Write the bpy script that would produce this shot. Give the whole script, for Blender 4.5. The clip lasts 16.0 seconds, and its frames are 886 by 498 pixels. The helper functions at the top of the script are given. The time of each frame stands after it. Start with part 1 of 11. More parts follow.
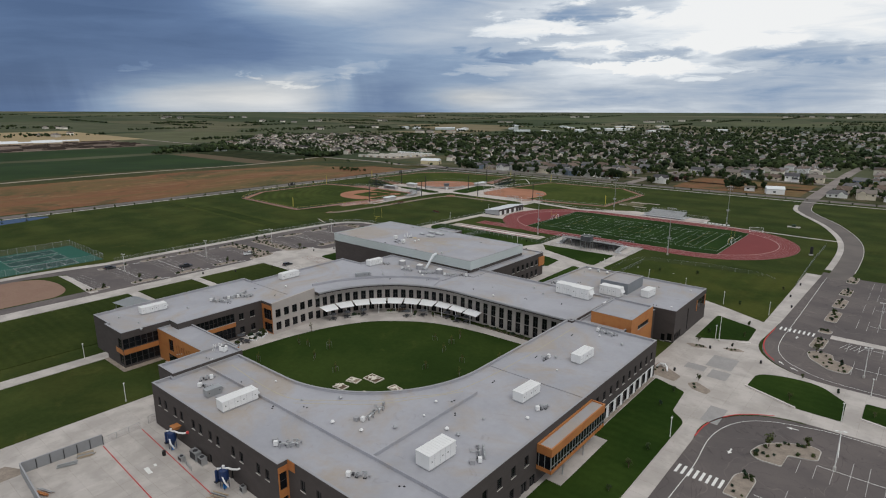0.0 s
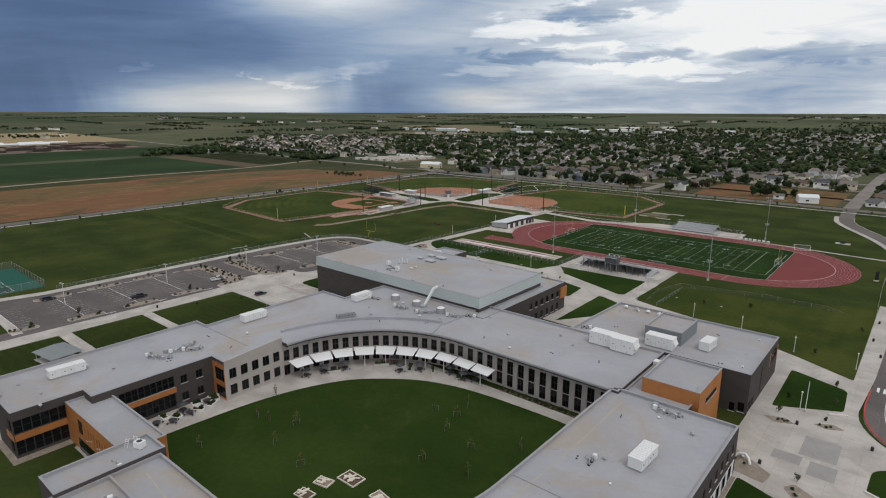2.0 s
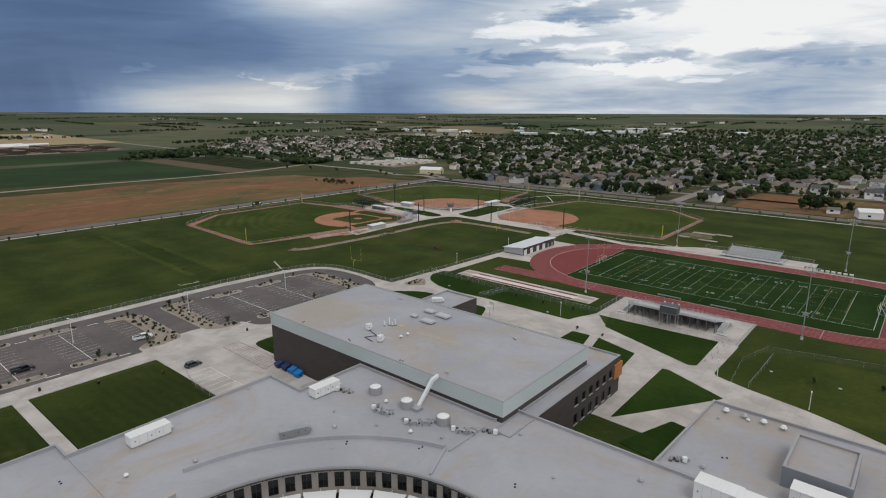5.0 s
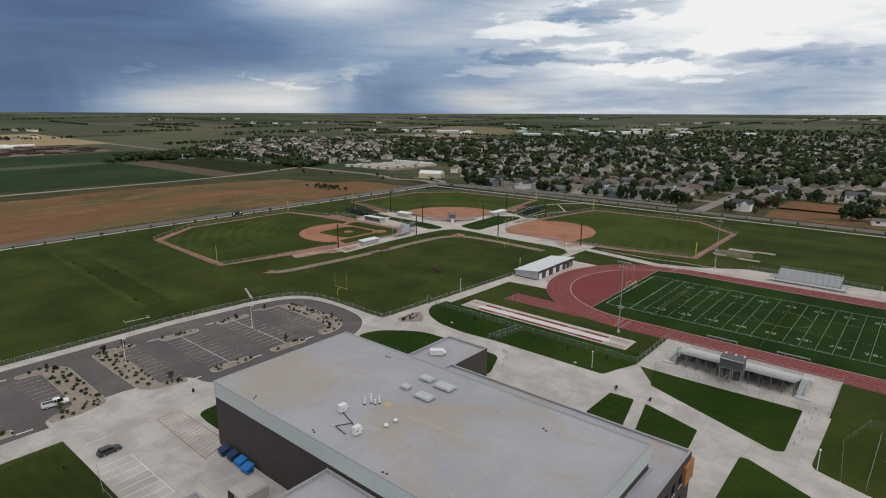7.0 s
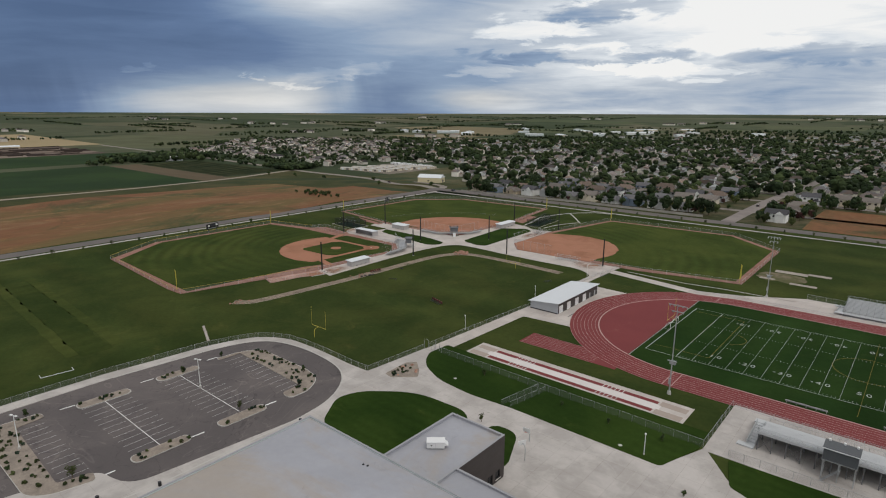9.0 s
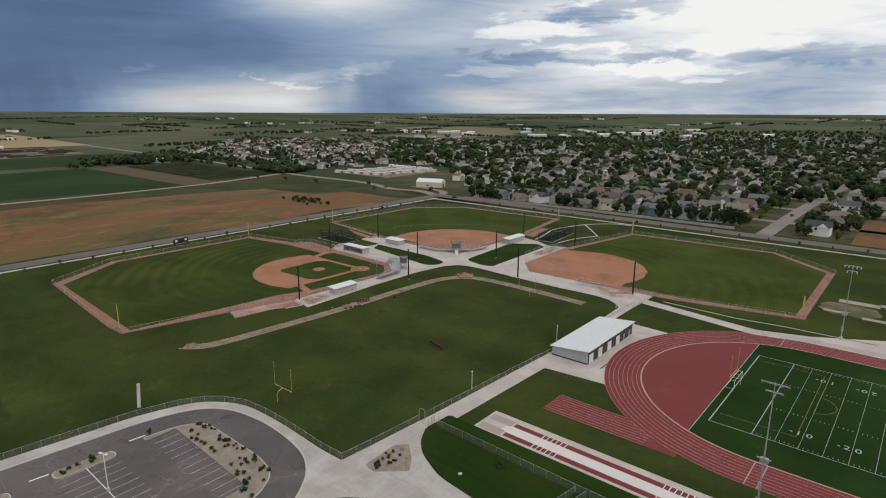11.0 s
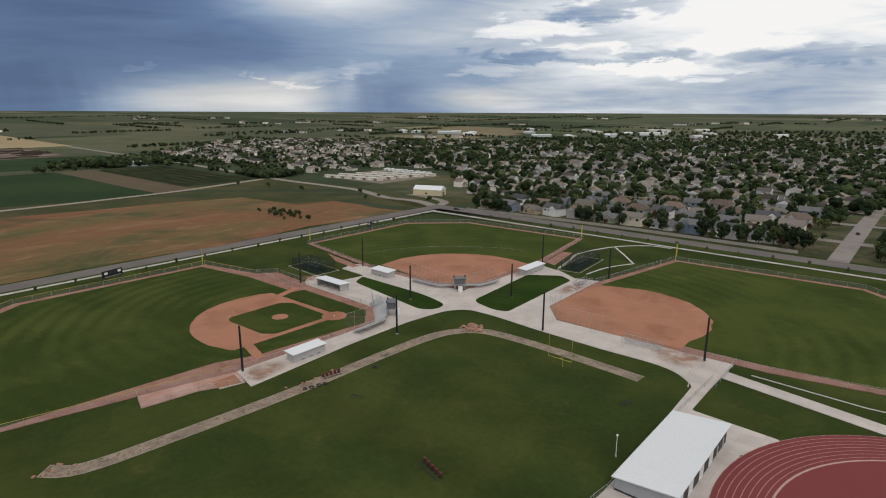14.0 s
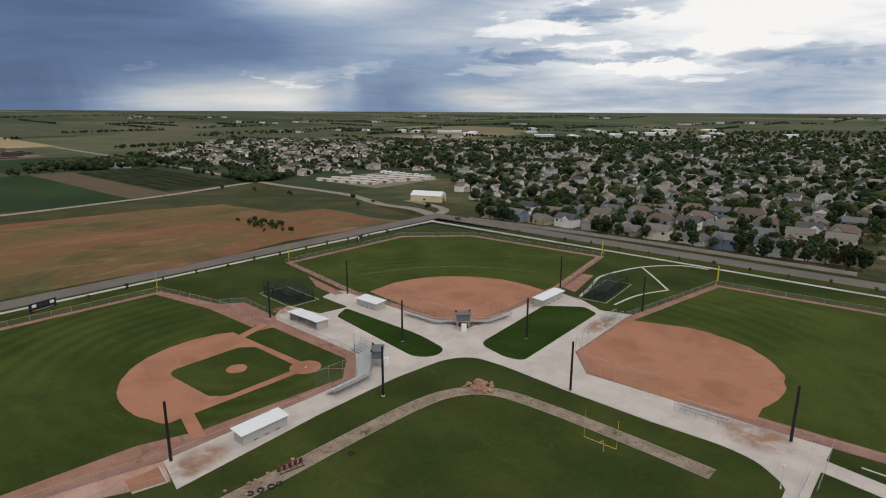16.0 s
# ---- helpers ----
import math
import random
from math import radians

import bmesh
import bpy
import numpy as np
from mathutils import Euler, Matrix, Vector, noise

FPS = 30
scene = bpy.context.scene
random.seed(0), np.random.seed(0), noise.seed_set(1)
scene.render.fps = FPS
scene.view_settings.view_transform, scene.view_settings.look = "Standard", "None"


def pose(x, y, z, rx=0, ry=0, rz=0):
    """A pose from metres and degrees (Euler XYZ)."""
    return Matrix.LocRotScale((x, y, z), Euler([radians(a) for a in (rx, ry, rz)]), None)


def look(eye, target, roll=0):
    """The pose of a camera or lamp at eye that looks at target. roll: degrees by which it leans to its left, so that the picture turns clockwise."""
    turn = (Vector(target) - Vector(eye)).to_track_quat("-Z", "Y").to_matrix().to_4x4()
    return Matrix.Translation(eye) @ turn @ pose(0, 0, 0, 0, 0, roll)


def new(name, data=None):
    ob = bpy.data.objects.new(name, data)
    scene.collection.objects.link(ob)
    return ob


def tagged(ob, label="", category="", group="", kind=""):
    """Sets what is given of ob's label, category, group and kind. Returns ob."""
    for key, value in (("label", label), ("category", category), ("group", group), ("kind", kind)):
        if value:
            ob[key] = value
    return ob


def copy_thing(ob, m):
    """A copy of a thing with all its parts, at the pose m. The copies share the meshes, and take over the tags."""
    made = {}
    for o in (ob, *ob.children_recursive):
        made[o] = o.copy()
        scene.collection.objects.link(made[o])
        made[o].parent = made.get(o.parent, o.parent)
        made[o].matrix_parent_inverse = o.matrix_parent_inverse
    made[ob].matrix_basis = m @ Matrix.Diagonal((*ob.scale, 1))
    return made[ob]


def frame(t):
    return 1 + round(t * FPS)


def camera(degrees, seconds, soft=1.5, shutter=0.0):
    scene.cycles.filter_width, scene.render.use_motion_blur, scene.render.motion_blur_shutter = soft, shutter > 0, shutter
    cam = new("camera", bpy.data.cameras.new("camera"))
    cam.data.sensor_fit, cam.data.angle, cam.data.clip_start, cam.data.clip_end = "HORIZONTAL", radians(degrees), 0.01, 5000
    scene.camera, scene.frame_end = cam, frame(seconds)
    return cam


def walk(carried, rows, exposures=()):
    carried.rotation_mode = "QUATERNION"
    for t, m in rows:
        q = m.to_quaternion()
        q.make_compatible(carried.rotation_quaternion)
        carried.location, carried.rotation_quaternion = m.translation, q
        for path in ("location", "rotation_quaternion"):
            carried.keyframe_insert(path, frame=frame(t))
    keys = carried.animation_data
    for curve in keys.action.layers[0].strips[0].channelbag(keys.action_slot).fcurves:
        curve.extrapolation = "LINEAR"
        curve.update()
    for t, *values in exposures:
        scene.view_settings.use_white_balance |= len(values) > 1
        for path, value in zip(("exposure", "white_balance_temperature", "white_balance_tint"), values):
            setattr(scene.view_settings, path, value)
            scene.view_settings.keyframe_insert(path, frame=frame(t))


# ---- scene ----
cam = camera(74.27, 16.0, 1.1)
PATH = [
    (0, pose(0.00, 0.00, 73.83, 0, 0, 40.000) @ pose(0, 0, 0, 76.244) @ pose(0, 0, 0, 0, 0, 0.119)),
    (2, pose(-29.37, 34.09, 73.59, 0, 0, 40.058) @ pose(0, 0, 0, 76.301) @ pose(0, 0, 0, 0, 0, 0.138)),
    (4, pose(-58.50, 68.00, 73.28, 0, 0, 40.110) @ pose(0, 0, 0, 76.343) @ pose(0, 0, 0, 0, 0, 0.156)),
    (6, pose(-87.38, 101.74, 72.89, 0, 0, 40.154) @ pose(0, 0, 0, 76.368) @ pose(0, 0, 0, 0, 0, 0.175)),
    (8, pose(-116.03, 135.30, 72.44, 0, 0, 40.192) @ pose(0, 0, 0, 76.378) @ pose(0, 0, 0, 0, 0, 0.194)),
    (10, pose(-144.44, 168.68, 71.92, 0, 0, 40.222) @ pose(0, 0, 0, 76.372) @ pose(0, 0, 0, 0, 0, 0.213)),
    (12, pose(-172.60, 201.88, 71.32, 0, 0, 40.245) @ pose(0, 0, 0, 76.350) @ pose(0, 0, 0, 0, 0, 0.232)),
    (14, pose(-200.52, 234.91, 70.65, 0, 0, 40.261) @ pose(0, 0, 0, 76.312) @ pose(0, 0, 0, 0, 0, 0.251)),
    (16, pose(-228.21, 267.76, 69.92, 0, 0, 40.270) @ pose(0, 0, 0, 76.258) @ pose(0, 0, 0, 0, 0, 0.270)),
]
walk(cam, PATH, [(0.0, -0.03, 6410, 9.7), (8.0, -0.04, 6490, 10.0), (12.0, 0.0, 6550, 10.2), (16.0, 0.02, 6620, 10.9)])

# ---- world, sun ----
class Nodes:
    """Short hand for node trees."""
    def __init__(self, tree, keep=False):
        self.t = tree
        if not keep:
            tree.nodes.clear()

    def put(self, socket, value):
        if hasattr(value, "is_output"):
            self.t.links.new(value, socket)
        else:
            socket.default_value = value

    def m(self, op, a, b=0.0, c=0.0):
        node = self.t.nodes.new("ShaderNodeMath")
        node.operation = op
        for socket, value in zip(node.inputs, (a, b, c)):
            self.put(socket, value)
        return node.outputs[0]

    def ramp01(self, x, lo, hi):
        node = self.t.nodes.new("ShaderNodeMapRange")
        node.interpolation_type = "SMOOTHSTEP"
        for socket, value in zip(node.inputs, (x, lo, hi, 0.0, 1.0)):
            self.put(socket, value)
        return node.outputs[0]

    def noise(self, vec, scale, detail=4.0, rough=0.55, warp=0.0):
        node = self.t.nodes.new("ShaderNodeTexNoise")
        self.put(node.inputs["Vector"], vec)
        node.inputs["Scale"].default_value = scale
        node.inputs["Detail"].default_value = detail
        node.inputs["Roughness"].default_value = rough
        node.inputs["Distortion"].default_value = warp
        return node.outputs[0]

    def mix(self, fac, a, b, blend="MIX"):
        node = self.t.nodes.new("ShaderNodeMix")
        node.data_type, node.blend_type = "RGBA", blend
        self.put(node.inputs[0], fac)
        self.put(node.inputs[6], a)
        self.put(node.inputs[7], b)
        return node.outputs[2]

    def ramp(self, fac, stops):
        node = self.t.nodes.new("ShaderNodeValToRGB")
        cr = node.color_ramp
        while len(cr.elements) < len(stops):
            cr.elements.new(0.5)
        for el, (pos, col) in zip(cr.elements, stops):
            el.position, el.color = pos, (*col, 1)
        self.put(node.inputs[0], fac)
        return node.outputs[0]

    def xyz(self, x, y, z):
        node = self.t.nodes.new("ShaderNodeCombineXYZ")
        for socket, value in zip(node.inputs, (x, y, z)):
            self.put(socket, value)
        return node.outputs[0]


def build_world():
    world = bpy.data.worlds.new("storm_sky")
    scene.world = world
    world.use_nodes = True
    k = Nodes(world.node_tree)
    co = k.t.nodes.new("ShaderNodeTexCoord").outputs["Generated"]
    sep = k.t.nodes.new("ShaderNodeSeparateXYZ")
    k.put(sep.inputs[0], co)
    # bearing in degrees, 0 along the flight line, positive to its right; height over the horizon in degrees
    az = k.m("MULTIPLY", k.m("ARCTAN2", k.m("ADD", k.m("MULTIPLY", sep.outputs[0], 0.766), k.m("MULTIPLY", sep.outputs[1], 0.643)),
                             k.m("ADD", k.m("MULTIPLY", sep.outputs[0], -0.643), k.m("MULTIPLY", sep.outputs[1], 0.766))), 57.3)
    el = k.m("MULTIPLY", k.m("ARCSINE", sep.outputs[2]), 57.3)

    def blob(az0, el0, saz, sel):
        a = k.m("DIVIDE", k.m("SUBTRACT", az, az0), saz)
        b = k.m("DIVIDE", k.m("SUBTRACT", el, el0), sel)
        return k.m("EXPONENT", k.m("MULTIPLY", k.m("ADD", k.m("MULTIPLY", a, a), k.m("MULTIPLY", b, b)), -1.0))

    big = k.noise(k.xyz(k.m("MULTIPLY", az, 0.055), k.m("MULTIPLY", el, 0.26), 3.1), 1.0, 7.0, 0.56, 0.35)
    # ragged edges: bearings and heights shifted by turbulence before the cloud masses are shaped
    tur = k.noise(k.xyz(k.m("MULTIPLY", az, 0.16), k.m("MULTIPLY", el, 0.55), 5.3), 1.0, 9.0, 0.62, 0.4)
    tur2 = k.noise(k.xyz(k.m("MULTIPLY", az, 0.22), k.m("MULTIPLY", el, 0.8), 11.7), 1.0, 9.0, 0.60, 0.5)
    waz = k.m("ADD", az, k.m("MULTIPLY", k.m("SUBTRACT", tur, 0.5), 11.0))
    wel = k.m("ADD", el, k.m("MULTIPLY", k.m("SUBTRACT", tur2, 0.5), 3.4))

    def bank(az0, el0, saz, sel, soft, tilt=0.0):
        a = k.m("DIVIDE", k.m("SUBTRACT", waz, az0), saz)
        b = k.m("DIVIDE", k.m("SUBTRACT", k.m("SUBTRACT", wel, el0), k.m("MULTIPLY", k.m("SUBTRACT", waz, az0), tilt)), sel)
        return k.ramp01(k.m("ADD", k.m("MULTIPLY", a, a), k.m("MULTIPLY", b, b)), 1.0 + soft, 1.0 - soft)

    streak = k.noise(k.xyz(k.m("MULTIPLY", az, 0.11), k.m("MULTIPLY", el, 0.95), 7.7), 1.0, 8.0, 0.6, 0.8)
    rain = k.noise(k.xyz(k.m("ADD", k.m("MULTIPLY", az, 0.9), k.m("MULTIPLY", el, 0.14)), k.m("MULTIPLY", el, 0.06), 1.0), 1.0, 5.0, 0.6)
    right = k.m("MAXIMUM", k.ramp01(az, -6.0, 16.0), k.ramp01(az, -58.0, -105.0))
    v = k.m("MULTIPLY_ADD", right, 0.63, 0.175)
    v = k.m("ADD", v, k.m("MULTIPLY", k.m("SUBTRACT", big, 0.5), k.m("MULTIPLY_ADD", right, 0.35, 0.45)))
    v = k.m("ADD", v, k.m("MULTIPLY", k.m("SUBTRACT", streak, 0.5), k.m("MULTIPLY_ADD", right, 0.30, 0.22)))
    soft_spots = (  # bearing, height, widths, strength of the broad lights and darks
        (-24.0, 0.5, 7.0, 1.7, 0.50), (-14.5, 0.6, 6.0, 2.2, 0.52), (-9.2, 1.5, 0.9, 1.9, 0.12), (-6.8, 1.3, 1.8, 2.2, 0.05), (2.5, 0.5, 6.5, 1.4, 0.34), (-35.5, 1.2, 4.2, 3.5, -0.10),
        (-9, 9.6, 8.5, 1.6, 0.58), (-20, 5.2, 9.0, 1.3, -0.14), (27, 8.0, 10.0, 3.0, 0.40), (33, 3.0, 8.0, 2.0, -0.14), (14, 0.8, 12.0, 1.2, -0.02), (-2, 6.5, 6.5, 2.2, 0.28), (-24, 9.0, 8.0, 1.5, -0.06))
    soft_spots += ((-9, 5.2, 7.0, 2.4, 0.13), (-32, 6.0, 9.0, 4.0, -0.12), (-2, 2.6, 5.0, 1.6, 0.10), (-14, 8.0, 7.0, 2.8, 0.20), (-22, 4.5, 6.0, 1.2, 0.06), (22, 0.8, 18.0, 1.8, -0.20), (5, 8.5, 5.0, 2.0, 0.10), (-24.5, 0.5, 6.0, 1.2, 0.02), (-15.5, 0.6, 5.0, 1.4, 0.04))
    for a0, e0, sa, se, w in soft_spots:
        v = k.m("ADD", v, k.m("MULTIPLY", blob(a0, e0, sa, se), w))
    banks = (  # bearing, height, widths, softness, tilt, strength of the sharper cloud forms
        (15.5, 8.4, 6.5, 0.95, 0.6, 0.06, -0.38), (8.0, 6.9, 4.4, 0.75, 0.6, 0.0, 0.30), (12.5, 4.5, 9.5, 0.55, 0.7, 0.0, -0.26), (17.0, 3.5, 5.2, 0.55, 0.6, 0.0, 0.34), (13.0, 4.9, 3.6, 0.7, 0.6, 0.0, 0.22),
        (25.5, 5.4, 5.5, 0.9, 0.7, 0.04, 0.24), (31.0, 4.3, 6.0, 0.8, 0.8, 0.05, -0.20), (-26.5, 3.15, 1.5, 0.20, 0.95, 0.0, 0.10), (-18.2, 2.6, 1.3, 0.22, 0.95, 0.0, 0.20), (-14.3, 2.25, 1.6, 0.24, 0.95, 0.0, 0.18),
        (-10.3, 3.0, 2.6, 0.5, 0.95, 0.0, 0.12), (-7.4, 3.4, 2.4, 0.7, 0.7, 0.0, 0.12), (3.5, 3.2, 2.6, 0.35, 0.8, 0.0, 0.14), (22.5, 2.9, 4.0, 0.4, 0.8, 0.0, 0.20))
    for a0, e0, sa, se, so, ti, w in banks:
        v = k.m("ADD", v, k.m("MULTIPLY", bank(a0, e0, sa, se, so, ti), w))
    shafts = k.m("ADD", k.m("ADD", blob(-9.0, 1.2, 2.6, 2.0), blob(-33.0, 1.0, 5.0, 2.4)), k.m("MULTIPLY", blob(30.0, 0.8, 8.0, 1.6), 0.2))
    v = k.m("ADD", v, k.m("MULTIPLY", k.m("MULTIPLY", k.m("SUBTRACT", rain, 0.5), 0.18), shafts))
    # the overcast goes on overhead and behind as an even, brighter deck
    deck = k.ramp01(el, 11.0, 32.0)
    v = k.m("ADD", k.m("MULTIPLY", v, k.m("SUBTRACT", 1.0, deck)), k.m("MULTIPLY", deck, k.m("MULTIPLY_ADD", big, 0.3, 0.62)))
    cloud = k.ramp(v, ((0.0, (0.082, 0.135, 0.255)), (0.22, (0.130, 0.202, 0.355)), (0.45, (0.275, 0.370, 0.52)), (0.66, (0.52, 0.58, 0.66)), (0.85, (0.78, 0.82, 0.86)), (1.0, (0.95, 0.95, 0.94))))
    glow = k.m("MULTIPLY", k.m("ADD", blob(-19.5, 1.1, 11.0, 1.9), blob(3.0, 0.8, 5.0, 1.0)), 0.8)
    cloud = k.mix(glow, cloud, (1.08, 1.0, 0.90, 1), "MULTIPLY")
    cloud = k.mix(deck, cloud, k.mix(k.m("MULTIPLY_ADD", big, 0.5, 0.25), (0.58, 0.588, 0.592, 1), (0.83, 0.832, 0.826, 1)))
    sky = k.t.nodes.new("ShaderNodeTexSky")
    sky.sky_type, sky.sun_disc, sky.sun_elevation, sky.sun_rotation = "NISHITA", False, radians(SUN_EL), radians(SUN_ROT)
    b1 = k.t.nodes.new("ShaderNodeBackground")
    k.put(b1.inputs[0], sky.outputs[0])
    b1.inputs[1].default_value = 0.05
    b2 = k.t.nodes.new("ShaderNodeBackground")
    k.put(b2.inputs[0], cloud)
    b2.inputs[1].default_value = 1.0
    blend = k.t.nodes.new("ShaderNodeMixShader")
    blend.inputs[0].default_value = 0.93
    out = k.t.nodes.new("ShaderNodeOutputWorld")
    for a, b in ((b1.outputs[0], blend.inputs[1]), (b2.outputs[0], blend.inputs[2]), (blend.outputs[0], out.inputs[0])):
        k.t.links.new(a, b)


SUN_EL, SUN_ROT = 56.0, 112.0
build_world()
sun_data = bpy.data.lights.new("sun", "SUN")
sun_data.energy, sun_data.angle, sun_data.color = 0.97, radians(24), (1.0, 0.96, 0.9)
sun = new("sun", sun_data)
# the light comes from the right of the flight line, where the clouds are thin
sun.matrix_world = look((0, 0, 0), (-math.sin(radians(SUN_ROT)) * 60, -math.cos(radians(SUN_ROT)) * 60, -math.tan(radians(SUN_EL)) * 60))

# ---- materials ----
def mat(name, base, rough=0.85, spec=0.3, metal=0.0, var=0.16, s1=0.06, s2=1.6, bump=0.0, bs=6.0, tint=None, rand=0.0, island=0.0, stretch=(1, 1, 1), stain=None):
    """A surface with variation at two scales, in metres of the world."""
    m = bpy.data.materials.new(name)
    m.use_nodes = True
    k = Nodes(m.node_tree)
    pos = k.t.nodes.new("ShaderNodeNewGeometry")
    vec = k.t.nodes.new("ShaderNodeVectorMath")
    vec.operation = "MULTIPLY"
    k.put(vec.inputs[0], pos.outputs["Position"])
    vec.inputs[1].default_value = stretch
    p = vec.outputs[0]
    a = k.noise(p, s1, 5.0, 0.6, 0.3)
    b = k.noise(p, s2, 4.0, 0.65)
    f = k.m("ADD", k.m("MULTIPLY", k.m("SUBTRACT", a, 0.5), 2.4 * var), k.m("MULTIPLY", k.m("SUBTRACT", b, 0.5), 1.6 * var))
    f = k.m("ADD", f, 1.0)
    col = (*base, 1)
    if tint:
        col = k.mix(k.ramp01(a, 0.40, 0.62), col, (*tint, 1))
    if stain:
        scol, lo, hi, sc = stain
        col = k.mix(k.ramp01(k.noise(p, sc, 6.0, 0.7, 1.0), lo, hi), col, (*scol, 1))
    if rand:
        info = k.t.nodes.new("ShaderNodeObjectInfo")
        f = k.m("MULTIPLY", f, k.m("MULTIPLY_ADD", info.outputs["Random"], 2 * rand, 1 - rand))
    if island:
        f = k.m("MULTIPLY", f, k.m("MULTIPLY_ADD", pos.outputs["Random Per Island"], 2 * island, 1 - island))
    col = k.mix(1.0, col, k.xyz(f, f, f), "MULTIPLY")
    bsdf = k.t.nodes.new("ShaderNodeBsdfPrincipled")
    k.put(bsdf.inputs["Base Color"], col)
    bsdf.inputs["Roughness"].default_value = rough
    bsdf.inputs["Metallic"].default_value = metal
    bsdf.inputs["Specular IOR Level"].default_value = spec
    if bump:
        bn = k.t.nodes.new("ShaderNodeBump")
        bn.inputs["Strength"].default_value = min(1.0, bump)
        bn.inputs["Distance"].default_value = 0.1 * bump
        k.put(bn.inputs["Height"], k.noise(p, bs, 4.0, 0.6))
        k.put(bsdf.inputs["Normal"], bn.outputs[0])
    out = k.t.nodes.new("ShaderNodeOutputMaterial")
    k.t.links.new(bsdf.outputs[0], out.inputs[0])
    return m


def grass_mat(name, base, tint, stripe=0.0, axis=0, width=6.0, rings=None):
    """Mown turf: two tints, blade grain, and the mower's passes as bands or as rings round a centre."""
    base, tint = [tuple(c * f for c, f in zip(col, (1.12, 0.985, 1.10))) for col in (base, tint)]
    m = mat(name, base, 1.0, 0.03, var=0.34, s1=0.035, s2=0.7, bump=0.5, bs=5.0, tint=tint, stain=(tuple(c * f for c, f in zip(tint, (1.35, 1.18, 1.25))), 0.57, 0.74, 0.09))
    if stripe:
        k = Nodes(m.node_tree, True)
        bsdf = next(n for n in k.t.nodes if n.type == "BSDF_PRINCIPLED")
        col = bsdf.inputs["Base Color"].links[0].from_socket
        pos = k.t.nodes.new("ShaderNodeNewGeometry")
        sep = k.t.nodes.new("ShaderNodeSeparateXYZ")
        k.put(sep.inputs[0], pos.outputs["Position"])
        if rings:
            dx, dy = k.m("SUBTRACT", sep.outputs[0], rings[0]), k.m("SUBTRACT", sep.outputs[1], rings[1])
            d = k.m("SQRT", k.m("ADD", k.m("MULTIPLY", dx, dx), k.m("MULTIPLY", dy, dy)))
        else:
            d = sep.outputs[axis]
        d = k.m("ADD", d, k.m("MULTIPLY", k.noise(pos.outputs["Position"], 0.05, 3.0), 4.0))
        w = k.m("SINE", k.m("MULTIPLY", d, 6.2832 / width))
        w = k.m("MULTIPLY", w, k.ramp01(k.noise(pos.outputs["Position"], 0.02, 3.0), 0.35, 0.65))
        f = k.m("MULTIPLY_ADD", w, stripe, 1.0)
        k.put(bsdf.inputs["Base Color"], k.mix(1.0, col, k.xyz(f, f, f), "MULTIPLY"))
    return m


GRASS = grass_mat("grass", (0.0352, 0.0572, 0.0120), (0.0470, 0.0628, 0.0134), 0.06, 0, 7.0)
GRASS_LAWN = grass_mat("lawn_grass", (0.0168, 0.0395, 0.0066), (0.0228, 0.0468, 0.0080), 0.08, 1, 3.0)
GRASS_WEST = grass_mat("west_lawn_grass", (0.0245, 0.0410, 0.0092), (0.0310, 0.0470, 0.0108), 0.08, 1, 3.0)
GRASS_COURT = grass_mat("courtyard_grass", (0.0205, 0.0428, 0.0083), (0.0262, 0.0480, 0.0096))
GRASS_BB = grass_mat("baseball_outfield_grass", (0.0335, 0.0560, 0.0125), (0.0425, 0.0620, 0.0140), 0.13, 0, 6.5, (-372, 350))
GRASS_SB = grass_mat("softball_outfield_grass", (0.0385, 0.0630, 0.0135), (0.0475, 0.0690, 0.0150), 0.10, 0, 6.5, (-340, 412))
GRASS_SB2 = grass_mat("softball_field_grass", (0.0385, 0.0630, 0.0135), (0.0475, 0.0690, 0.0150), 0.10, 0, 6.5, (-298, 408))
CONC = mat("concrete", (0.392, 0.362, 0.338), 0.9, 0.25, var=0.10, s1=0.12, s2=1.1, tint=(0.468, 0.434, 0.408), stain=((0.332, 0.296, 0.264), 0.60, 0.78, 0.35))
def slabs(m, size, joint):
    """Cast slabs: each of a slightly different tone, with narrow joints sunk between them."""
    k = Nodes(m.node_tree, True)
    bsdf = next(n for n in k.t.nodes if n.type == "BSDF_PRINCIPLED")
    col = bsdf.inputs["Base Color"].links[0].from_socket
    pos = k.t.nodes.new("ShaderNodeNewGeometry")
    br = k.t.nodes.new("ShaderNodeTexBrick")
    br.offset = 0.0
    k.put(br.inputs["Vector"], pos.outputs["Position"])
    for name, v in (("Scale", 1.0), ("Mortar Size", joint), ("Mortar Smooth", 0.3), ("Brick Width", size), ("Row Height", size), ("Bias", 0.0)):
        br.inputs[name].default_value = v
    br.inputs["Color1"].default_value, br.inputs["Color2"].default_value, br.inputs["Mortar"].default_value = (1.04, 1.04, 1.04, 1), (0.955, 0.955, 0.96, 1), (0.80, 0.785, 0.77, 1)
    k.put(bsdf.inputs["Base Color"], k.mix(1.0, col, br.outputs["Color"], "MULTIPLY"))


